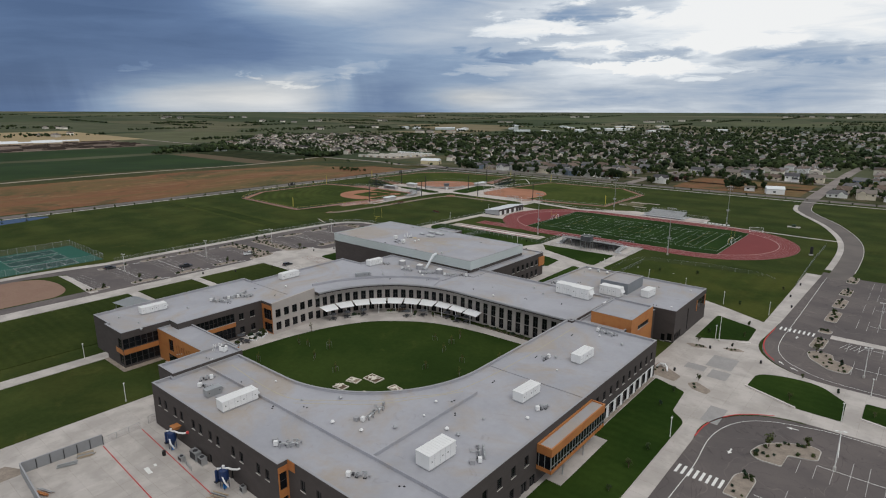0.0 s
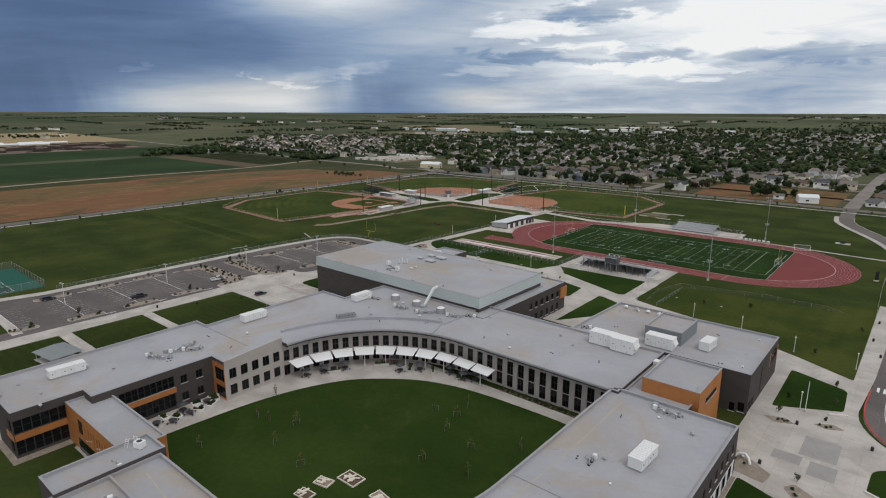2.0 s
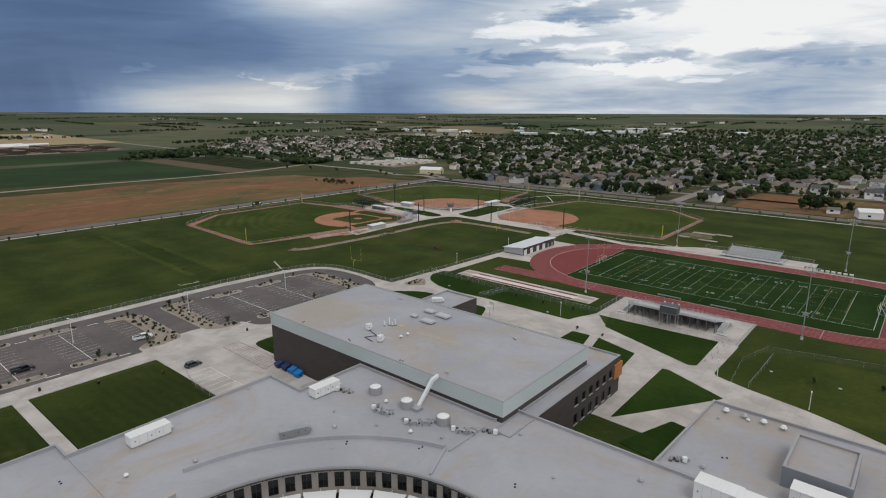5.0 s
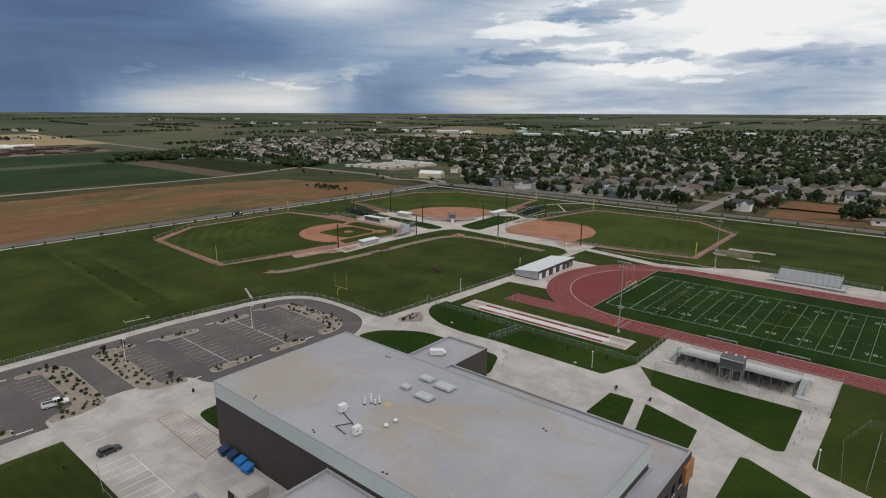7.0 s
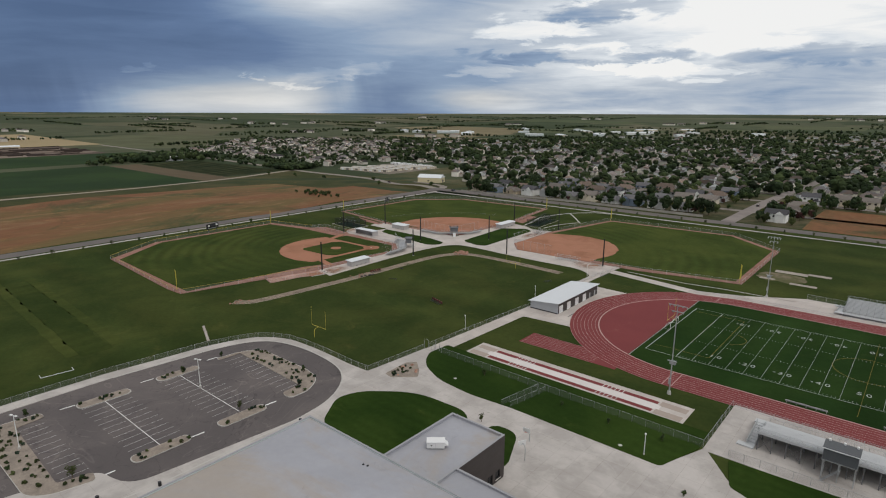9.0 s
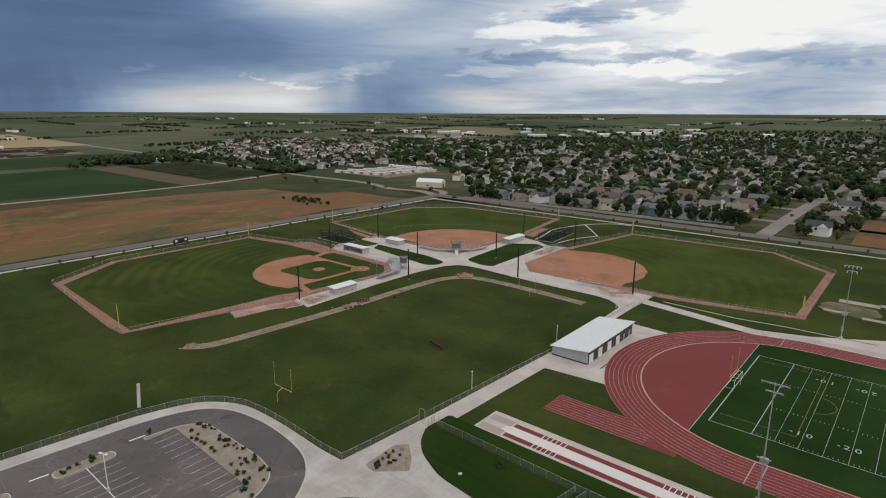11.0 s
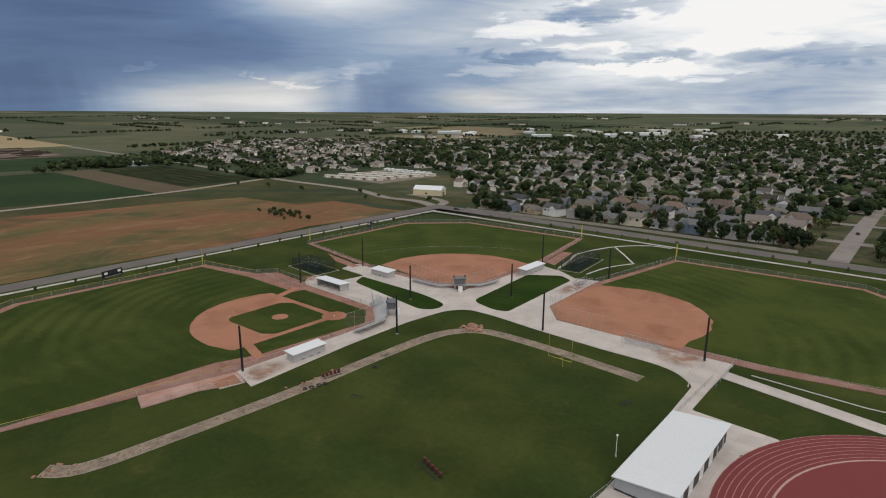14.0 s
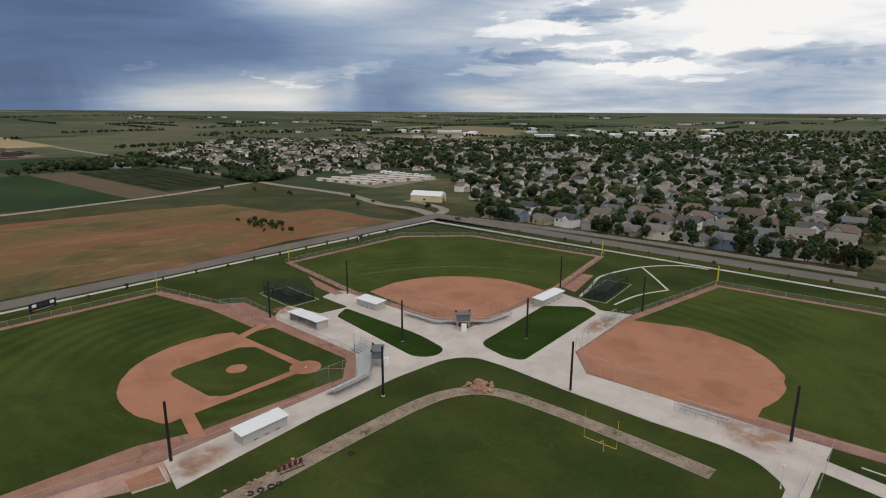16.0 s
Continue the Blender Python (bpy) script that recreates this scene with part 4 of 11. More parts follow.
for i in range(7):
    z = 11.7 + i * 0.46
    part("rib", outline(rect(-214.59, -133.01, 175.21, 212.79), z, z + 0.09, 0.1), METALWALL, school, "pale horizontal wall rib", local=False)
part("gym_coping", outline(rect(-214.6, -133.0, 175.2, 212.8), 15.003, 15.1, 0.35), COPING, school, "grey metal coping", local=False)
part("gym_roof", M().box(-214.2, -133.4, 175.6, 212.4, 14.5, 14.8), ROOF, school, "pale grey membrane roof", local=False)
mass("gym_side", [(-133.2, 171.8), (-129, 171.8), (-129, 223.5), (-187.6, 223.5), (-187.6, 212.8), (-133.0, 212.8)], 10.2, DARKBRICK, 0.4, sides={1: (DARKBRICK, row(26, 48, 3.6, 1.8, 5.6, 7.8) + row(26, 48, 3.6, 1.8, 0.8, 3.4)), 2: (DARKBRICK, row(4, 40, 6, 2.0, 0.8, 3.2))})
part("orange_corner", M().box(-129.6, -128.6, 219.6, 224.2, 4.6, 8.6), ORANGE, school, "orange metal corner box", local=False)
mass("annex", rect(-201, -187.65, 212.9, 239), 9.4, DARKBRICK, 0.5, sides={1: (DARKBRICK, [(20.5, 22.3, 0.1, 2.6, 2, 1), (23.2, 24.8, 0.8, 2.6, 1, 1)])})
mass("orange_block", rect(-74.0, -61.2, 158.9, 175.6), 13.0, ORANGE, 0.5, sides={1: (ORANGE, [(5.0, 13.5, 8.6, 9.8, 6, 1)])})
mass("east_link", [(-76.9, 154.6), (-62.6, 154.6), (-62.6, 181.4), (-76.9, 181.4)], 9.9, DARKBRICK, 0.4)
mass("link", rect(-170.2, -139.6, 70.6, 79), 9.3, ORANGE, 0.35, sides={0: (ORANGE, [(6.5, 9.3, 4.2, 7.8, 2, 2), (25.0, 28.2, 3.9, 6.6, 2, 2)] + [(11 + 1.45 * i, 11.45 + 1.45 * i, 4.2 + 0.5 * (i % 3), 6.9 + 0.4 * (i % 2), 1, 1) for i in range(9)])})
# Flat dark panel on the lower face; no recess is built behind it.
part("link_recess", M().box(-164, -141, 70.52, 70.6, 0.0, 3.1), GLASS, school, "flat dark glass panel on the lower face of the link", local=False)
mass("roof_room", rect(-85.5, -75.4, 189.5, 203), 13.9, SLATEWALL, 0.35)
mass("west_porch", rect(-207, -193.05, 80, 92), 4.2, METALWALL, 0.3)

# roof curbs and joints
def curb(name, m, label="raised roof curb"):
    return part(name, m, ROOF, school, label, local=False)


RF = RZ - 0.55
curb("roof_curb", M().box(-131.9, -52.4, 65.2, 65.6, RF, RF + 0.75))
curb("roof_curb", M().box(-72.3, -71.9, 65.6, 98, RF, RF + 0.7))
curb("roof_joint", M().box(-78.9, -52.4, 111.9, 112.2, RF, RF + 0.16), "roof expansion joint")
curb("roof_curb", M().band(arc(-123.5, 119, 43.4, 172, 107, 30), arc(-123.5, 119, 43.9, 172, 107, 30), RF, RF + 0.8))
curb("roof_curb", M().band([(-136.4, 160.6), (-133.2, 152.7)], [(-136.0, 160.8), (-132.8, 152.9)], RF, RF + 0.35))
curb("roof_curb", M().box(-135.3, -134.9, 160.5, 171.5, RF, RF + 0.35))
curb("roof_joint", M().box(-187, -165.8, 113.3, 113.7, RF, RF + 0.14), "roof expansion joint")
curb("roof_joint", M().box(-165.6, -160, 103.3, 103.6, RF, RF + 0.14), "roof expansion joint")

# ---- ball fields ----
CL = bpy.data.materials.new("chain_link_mesh")
CL.use_nodes = True
_k = Nodes(CL.node_tree)
_b, _t, _x, _o = (_k.t.nodes.new(n) for n in ("ShaderNodeBsdfPrincipled", "ShaderNodeBsdfTransparent", "ShaderNodeMixShader", "ShaderNodeOutputMaterial"))
_b.inputs["Base Color"].default_value, _b.inputs["Roughness"].default_value, _x.inputs[0].default_value = (0.34, 0.35, 0.36, 1), 0.6, 0.13
for _p, _q in ((_t.outputs[0], _x.inputs[1]), (_b.outputs[0], _x.inputs[2]), (_x.outputs[0], _o.inputs[0])):
    _k.t.links.new(_p, _q)
CLTHIN = CL.copy()
CLTHIN.name = "thin_backstop_mesh"
next(n for n in CLTHIN.node_tree.nodes if n.type == "MIX_SHADER").inputs[0].default_value = 0.05
NET = CL.copy()
NET.name = "dark_netting"
next(n for n in NET.node_tree.nodes if n.type == "BSDF_PRINCIPLED").inputs["Base Color"].default_value = (0.012, 0.016, 0.014, 1)
next(n for n in NET.node_tree.nodes if n.type == "MIX_SHADER").inputs[0].default_value = 0.24


FENCECAP = mat("faded_yellow_fence_cap", (0.40, 0.31, 0.07), 0.7, 0.3, var=0.2)


def fence(pts, h, label, gap=6.0, post_mat=GALV, panel=CL, r=0.04, cap=None, group="chain link fences"):
    """A chain link fence along a line: posts, a top rail and the wire mesh of each run."""
    x0, y0 = pts[0]
    f = thing("chain_link_fence", label, "fence", x0, y0, 0, group=group)
    post = M().cyl((0, 0, 0), (0, 0, h + 0.05), r, r, 5).mesh("post", post_mat)
    for a, b in zip(pts, pts[1:]):
        a, b = Vector((a[0] - x0, a[1] - y0, 0)), Vector((b[0] - x0, b[1] - y0, 0))
        n = max(1, round((b - a).length / gap))
        for i in range(n):
            shared("post", post, f, Matrix.Translation(a + (b - a) * i / n))
        up = Vector((0, 0, h))
        part("top_rail", M().cyl(a + up, b + up, r * (1.6 if cap else 0.8), None, 5), cap or post_mat, f)
        part("wire_mesh", M().add([a, b, b + up * 0.98, a + up * 0.98], [(0, 1, 2, 3)]), panel, f)
    return f


def plate(name, pts, z, material, label, category="ball field"):
    return single(name, M().prism([tuple(p) for p in pts], z - 0.3, z), material, label, category, kind="structure")


def blobby(cx, cy, r, a0, a1, n, wob, seed):
    """An arc with the uneven edge of raked clay."""
    return [(cx + (r + wob * noise.noise((i * 0.45, seed, 0))) * math.cos(radians(a0 + (a1 - a0) * i / n)), cy + (r + wob * noise.noise((i * 0.45, seed, 0))) * math.sin(radians(a0 + (a1 - a0) * i / n))) for i in range(n + 1)]


# concrete walks between the three diamonds
plate("pavement_14", rounded([(-338.5, 311), (-327.8, 308.6), (-329.6, 342.5), (-329.6, 368.3), (-327.2, 386), (-322.4, 392.4), (-312, 393.0), (-292, 391.4), (-270, 390.6), (-254.4, 391.0), (-247.5, 389.6), (-241.5, 384.3), (-240.3, 380), (-237.3, 380), (-236.5, 407), (-250, 408), (-292, 406), (-300, 416), (-302, 456), (-312, 453), (-322, 459), (-336, 462), (-337, 408), (-392, 410), (-400, 407), (-398, 398), (-382, 397), (-384, 386), (-399, 384), (-397, 378.5), (-386, 366), (-348, 366)], [0, 0, 0, 4, 4, 4, 3, 3, 0, 3, 3, 2, 0, 0, 0, 0, 4, 4, 0, 1, 1, 0, 0, 0, 1, 1, 1, 1, 1, 1, 0, 0], 4), 0.09, NEWCONC, "pale concrete walks joining the ball diamonds", "pavement")
plate("lawn_19", rounded([(-381.5, 395.5), (-377.5, 388), (-335, 381), (-330.5, 385), (-331.5, 391), (-345, 394.5)], [2, 2, 4, 3, 4, 6]), 0.15, GRASS_LAWN, "mown lawn wedge between concrete walks", "lawn")
plate("lawn_20", rounded([(-326.5, 401), (-315, 398), (-309.8, 399.5), (-311.5, 449), (-318, 452.5), (-329.8, 444)], [4, 3, 2, 2, 2, 2]), 0.15, GRASS_LAWN, "mown lawn wedge between concrete walks", "lawn")

# baseball diamond
BB = [(-450, 361.5), (-417, 369), (-390, 372.6), (-349.4, 371.6), (-337.4, 361.2), (-337.8, 345), (-338.8, 311), (-344.4, 287), (-352, 253.5), (-362, 253), (-430.5, 257.5), (-450.5, 288)]
plate("warning_track_1", BB, 0.12, WARNING, "pinkish gravel warning track round the baseball field")
plate("baseball_outfield", [(-447.3, 358.3), (-417, 363.4), (-352, 363.5), (-344, 356), (-343.5, 322), (-348.2, 310), (-353.0, 256.6), (-426, 260.0), (-447.4, 289.5)], 0.15, GRASS_BB, "mown green baseball outfield")
HX, HY = -352.5, 356.4
skin = [(HX + 1.5, HY - 3)] + blobby(-365.5, 343.6, 28.8, -62, -208, 44, 0.5, 1) + [(HX - 3, HY + 1.5)]
plate("baseball_infield", skin, 0.18, INFIELD, "raked orange clay baseball infield")
plate("infield_lawn_1", rounded([(HX - 3.6, HY - 1.1), (HX - 22.5, HY - 1.1), (HX - 26, HY - 4.6), (HX - 25.6, HY - 24.6), (HX - 23.0, HY - 26.4), (HX - 4.6, HY - 25.6), (HX - 1.2, HY - 22.4), (HX - 1.1, HY - 3.6)], [0.5, 1.2, 1.2, 1.5, 1.5, 1.2, 1.2, 0.5]), 0.21, GRASS_BB, "green grass square inside the base paths")
plate("home_plate_circle", blobby(HX, HY, 4.3, 0, 350, 28, 0.3, 3), 0.24, INFIELD, "round clay home plate area")
plate("pitcher_mound", blobby(-365.8, 343.6, 2.8, 0, 345, 22, 0.2, 4), 0.26, INFIELD, "round clay pitcher mound")
plate("side_lawn_1", rounded([(-357.0, 357.9), (-386.5, 359.0), (-384.8, 367.8), (-348.3, 367.3), (-344.0, 363.2), (-348.3, 359.4)], 0.8), 0.2, GRASS_BB, "wedge of grass outside the foul line")
plate("side_lawn_2", rounded([(-351.2, 351.4), (-351.0, 322), (-344, 319.5), (-342, 338.7), (-339.9, 359.0), (-343.7, 362.8), (-348.0, 358.8)], 0.8), 0.2, GRASS_BB, "wedge of grass outside the foul line")
for n, (a, b) in enumerate((((HX - 33, HY + 0.3), (HX - 36.5, HY + 11.4)), ((HX + 0.3, HY - 33.5), (HX + 11.5, HY - 36.5)))):
    a, b = Vector(a), Vector(b)
    s = Vector((-(b - a).y, (b - a).x)).normalized() * 1.5
    plate("clay_path_%d" % (n + 1), [tuple(a + s), tuple(b + s), tuple(b - s), tuple(a - s)], 0.23, INFIELD, "clay path from infield to dugout")
single("plate_chalk", M().box(HX - 0.22, HX + 0.22, HY - 0.22, HY + 0.22, 0.2, 0.27), PAINT, "white rubber home plate set in clay", "home plate")
fence([(-338.9, 311), (-344.4, 287), (-352, 253.5), (-362, 253), (-430.5, 257.5), (-450.5, 288), (-450.3, 361.5), (-417, 368)], 1.9, "chain link outfield fence with yellow cap round baseball field", cap=FENCECAP)
fence([(-417, 368), (-387, 368.3)], 1.9, "chain link side fence beside the bullpen")
fence([(-350, 371.8), (-337.1, 361.3), (-337.4, 348)], 6.5, "tall chain link backstop behind home plate", 4.5, r=0.05, panel=CLTHIN)
fence([(-419, 368.4), (-414, 375.5), (-391, 374), (-388, 372.4)], 1.9, "chain link fence round the gravel bullpen", 5.0)
fence([(-388, 372.4), (-350, 371.8)], 1.5, "low chain link fence beside the dugout")
fence([(-337.4, 348), (-338.9, 311)], 1.5, "low chain link fence beside the dugout")
BULLPEN = mat("pale_bullpen_dust", (0.375, 0.222, 0.175), 0.97, 0.1, var=0.22, s1=0.15, s2=1.8, tint=(0.42, 0.27, 0.225), stain=((0.055, 0.042, 0.036), 0.68, 0.72, 0.5))
plate("bullpen_1", [(-344.6, 287.2), (-337.6, 285.2), (-335.6, 298.6), (-332.0, 306), (-331.0, 309.0), (-338.6, 311)], 0.14, BULLPEN, "pale dusty gravel bullpen strip with dark marks")
plate("bullpen_2", [(-337.6, 303.2), (-332.8, 302.6), (-331.2, 308.4), (-337.2, 309.6)], 0.17, INFIELD, "raked clay bullpen pitching area")
rim_line = [(-332.8, 302.6), (-331.2, 308.4), (-337.2, 309.6)]
strip("bullpen_edge", rim_line, -0.12, 0.12, 0.24, KERB, "pale timber edge of the bullpen", "edging")
fence([(-344.4, 287), (-337.6, 285.0), (-335.4, 298.6), (-330.9, 308.8), (-331.4, 310.6)], 1.5, "low chain link fence round the bullpen", 3.6)
plate("bullpen_3", rounded([(-419, 368.4), (-389, 368.6), (-391, 374), (-414, 375.5)], 1.5), 0.135, WARNING, "patchy gravel bullpen")

# upper softball diamond
SB = [(-449.5, 418), (-392, 407.6), (-353, 407.2), (-341, 408), (-336, 413), (-335.6, 467), (-345, 525), (-421, 521), (-449.5, 494)]
plate("warning_track_2", SB, 0.12, WARNING, "pinkish gravel warning track round the softball field")
plate("softball_outfield_1", [(-446.8, 420.0), (-391, 410.4), (-340, 411), (-338.8, 467), (-347.6, 522), (-420, 518), (-446.8, 492)], 0.15, GRASS_SB, "mown green softball outfield")
sbd = [(-339.2, 410.6), (-338.2, 432), (-338.3, 455)] + blobby(-352, 423, 38.5, 67, 172, 30, 0.6, 5) + [(-389, 414), (-367, 411), (-352, 409.8)]
plate("softball_infield_1", sbd, 0.18, INFIELD, "raked orange clay softball infield")
fence([(-392, 407.6), (-449.5, 418), (-449.5, 494), (-421, 521), (-345, 525), (-335.6, 467)], 1.9, "chain link outfield fence round the softball field")
fence([(-392, 407.6), (-367, 411.0)], 1.5, "low chain link fence beside the dugout")
fence([(-337, 432), (-335.6, 467)], 1.5, "low chain link fence beside the dugout")
fence([(-367, 411.2), (-353, 408.4), (-342, 408.2), (-337.6, 414), (-337.2, 430)], 5.5, "tall chain link backstop behind home plate", 4.0, r=0.045, panel=CLTHIN)
# inner arc fence that crosses the outfield
fence([tuple(p) for p in arc(-342, 412, 66, 100, 168, 14)], 1.0, "light temporary arc fence across the outfield", 9.0, r=0.012, panel=CLTHIN)
plate("bullpen_4", [(-424, 411.5), (-395, 406.2), (-396, 402.6), (-410, 404.6)], 0.13, WARNING, "gravel bullpen strip")
plate("bullpen_5", [(-335.3, 468), (-329, 466), (-334, 492), (-339, 491)], 0.13, WARNING, "gravel bullpen strip")

# right softball diamond
S2 = [(-301.6, 414.5), (-292.5, 403.6), (-251, 404.4), (-228, 405.5), (-186.5, 413.5), (-187, 489), (-216, 516), (-290.5, 512), (-302.3, 452)]
plate("warning_track_3", S2, 0.12, WARNING, "pinkish gravel warning track round the softball field")
plate("softball_outfield_2", [(-298, 414), (-291, 407), (-250, 409), (-228, 410), (-189.7, 416.2), (-190.2, 487.8), (-216.8, 513.2), (-288.4, 509.6), (-299, 452)], 0.15, GRASS_SB2, "mown green softball outfield")
s2d = [(-300.9, 414.8), (-292.2, 404.2), (-268, 403.9), (-251.6, 406.4), (-251.8, 414)] + blobby(-280, 425.5, 30.5, -18, 103, 30, 0.7, 8) + [(-300.8, 450)]
plate("softball_infield_2", s2d, 0.18, INFIELD, "raked orange clay softball infield")
fence([(-251, 404.2), (-228, 405.5), (-186.5, 413.5), (-187, 489), (-216, 516), (-290.5, 512), (-302.3, 452)], 1.9, "chain link outfield fence round the softball field")
fence([(-302.2, 436), (-301.6, 414.5), (-292.5, 403.4), (-272, 403.5)], 5.5, "tall chain link backstop behind home plate", 4.5, r=0.045, panel=CLTHIN)
fence([(-302.3, 452), (-302.2, 436)], 1.5, "low chain link fence beside the dugout")

# clay carried out of the gates by feet and rain, thin on the concrete
SPILL = mat("thin_clay_film", (0.36, 0.20, 0.13), 0.97, 0.1, var=0.25, s1=0.2, s2=1.5)
_k = Nodes(SPILL.node_tree, True)
_b = next(n for n in _k.t.nodes if n.type == "BSDF_PRINCIPLED")
_g, _c, _l = (_k.t.nodes.new(n) for n in ("ShaderNodeNewGeometry", "ShaderNodeTexCoord", "ShaderNodeVectorMath"))
_l.operation = "LENGTH"
_s = _k.t.nodes.new("ShaderNodeVectorMath")
_s.operation = "MULTIPLY_ADD"
_k.put(_s.inputs[0], _c.outputs["Generated"])
_s.inputs[1].default_value, _s.inputs[2].default_value = (2, 2, 0), (-1, -1, 0)
_k.put(_l.inputs[0], _s.outputs[0])
_f = _k.m("MULTIPLY", _k.ramp01(_l.outputs["Value"], 1.0, 0.25), _k.ramp01(_k.noise(_g.outputs["Position"], 0.22, 6.0, 0.6, 0.5), 0.22, 0.78))
_k.put(_b.inputs["Alpha"], _k.m("MULTIPLY", _f, 0.95))
for n, (x, y, rx_, ry_, z) in enumerate(((-333.6, 317.0, 5.6, 7.5, 0.1), (-250.0, 400.0, 9.0, 8.0, 0.1), (-332.6, 312.8, 4.6, 3.0, 0.104), (-396, 380, 6.0, 5.0, 0.1), (-306.0, 440.0, 4.0, 12.0, 0.1), (-333.5, 446.0, 4.0, 10.0, 0.1))):
    plate("clay_spill_%d" % (n + 1), [(x + rx_ * math.cos(a * 0.2618), y + ry_ * math.sin(a * 0.2618)) for a in range(24)], z, SPILL, "thin film of reddish clay spilled on concrete", "clay spill")

# worn bare ground beyond the right field corner, and a mow strip beside the path
YARDPAD = mat("dusty_pad_concrete", (0.33, 0.29, 0.25), 0.95, 0.2, var=0.25, s1=0.3, s2=1.5)
BARE = mat("worn_bare_ground", (0.205, 0.165, 0.120), 0.97, 0.1, var=0.3, s1=0.08, s2=0.8, tint=(0.085, 0.085, 0.038))
plate("bare_ground_1", [(-184.0 + (9 + 3 * noise.noise((a * 0.7, 2, 0))) * math.cos(a * 0.3927) * 1.1 + 8, 436 + (8 + 4 * noise.noise((a * 0.8, 7, 0))) * math.sin(a * 0.3927)) for a in range(16)], 0.06, BARE, "worn bare ground beside the softball fence", "bare ground")
for n, (x, y, w, d) in enumerate(((-174, 447, 6.5, 2.2), (-163.5, 449, 4.5, 1.6), (-166.5, 428.5, 5.0, 1.4), (-180.5, 431, 3.0, 1.2))):
    plate("slab_pad_%d" % (n + 1), rounded(rect(x - w, x + w, y - d, y + d), 0.5, 3), 0.11, YARDPAD, "pale worn concrete pad on bare ground", "pad")
strip("mow_strip", [(-231, 400.8), (-205, 399.6), (-190, 401.6), (-165, 402.2)], -0.22, 0.22, 0.1, KERB, "narrow pale concrete mow strip in grass", "edging")
fence([(-236.3, 406), (-236.3, 383.5)], 1.9, "chain link fence and gate at the path end", 3.6)
fence([(-37.6, 276), (-38.4, 300), (-39.2, 330), (-39.3, 372)], 1.5, "chain link fence along the campus road", 3.6)
POND = mat("still_pond_water", (0.030, 0.042, 0.055), 0.06, 0.5, var=0.1)
sheet("pond_water", smooth_line([(-463, 40), (-464, 100), (-462, 122), (-455, 127), (-449, 112), (-446, 90), (-448, 40)], 4), 0.05, POND, "still grey blue pond in the grass by the road", "pond", 0.2)

# dark overgrown band between two paler worn bands on the practice grass
BANDDARK = grass_mat("dark_overgrown_grass", (0.0245, 0.0430, 0.0100), (0.0315, 0.0485, 0.0113), 0.06, 0, 7.0)
BANDPALE = grass_mat("worn_pale_grass", (0.0390, 0.0600, 0.0142), (0.0470, 0.0650, 0.0155), 0.06, 0, 7.0)
for n, (a, b, w0, mt, lab) in enumerate((((-412, 215.0), (-316, 210.2), 4.4, BANDDARK, "dark overgrown band in the mown grass"), ((-438, 210.4), (-318, 204.0), 1.7, BANDPALE, "pale worn band in the mown grass"), ((-424, 221.4), (-318, 217.0), 1.7, BANDPALE, "pale worn band in the mown grass"))):
    a, b = Vector(a), Vector(b)
    side = Vector((-(b - a).y, (b - a).x)).normalized()
    left = [a.lerp(b, i / 40) + side * w0 * (1 + 0.35 * noise.noise((i * 0.4, n, 1.0))) for i in range(41)]
    right = [a.lerp(b, i / 40) - side * w0 * (1 + 0.35 * noise.noise((i * 0.4, n, 5.0))) for i in range(41)]
    single("grass_band_%d" % (n + 1), M().band([tuple(p) for p in left], [tuple(p) for p in right], -0.2, 0.03), mt, lab, "grass", kind="structure")
# gravel swale that bends round the practice field
swale = smooth_line([(-327, 261.8), (-322.0, 267.5), (-319.6, 285), (-317.2, 315), (-316.5, 345), (-315.0, 365), (-310.8, 374.6), (-303.0, 379.6), (-287, 380.6), (-269, 380), (-253, 379)], 5)
strip("swale_1", swale, -1.9, 1.9, 0.05, RIPRAP, "gravel drainage swale with worn edges", "swale")
strip("swale_edge_1", swale, 1.9, 2.05, 0.09, DIRT, "worn edge of the gravel swale", "edging")
strip("swale_edge_2", swale, -2.05, -1.9, 0.09, DIRT, "worn edge of the gravel swale", "edging")
for n, (line, w) in enumerate((([(-300, 534.5), (-311, 533), (-322, 522), (-328, 508), (-331, 492), (-328, 478), (-325, 463)], 0.6), ([(-324, 519), (-314, 507), (-303, 493)], 0.42), ([(-302.5, 493), (-309, 478), (-311, 462)], 0.42))):
    strip("footpath_%d" % (n + 1), smooth_line(line), -w, w, 0.08, KERB, "narrow pale concrete footpath in the grass", "footpath")


def stone_mesh(seed, r):
    rnd = random.Random(seed)
    m = M()
    k = 7
    rings = [(0.0, 0.75), (0.35, 1.0), (0.75, 0.65)]
    vs = [(r * s * math.cos(6.283 * i / k) * rnd.uniform(0.75, 1.2), r * s * math.sin(6.283 * i / k) * rnd.uniform(0.75, 1.2), r * z * rnd.uniform(0.8, 1.2)) for z, s in rings for i in range(k)] + [(0, 0, r * 0.95)]
    fs = [(j * k + i, j * k + (i + 1) % k, (j + 1) * k + (i + 1) % k, (j + 1) * k + i) for j in range(2) for i in range(k)] + [(2 * k + i, 2 * k + (i + 1) % k, 3 * k) for i in range(k)]
    return m.add(vs, fs)


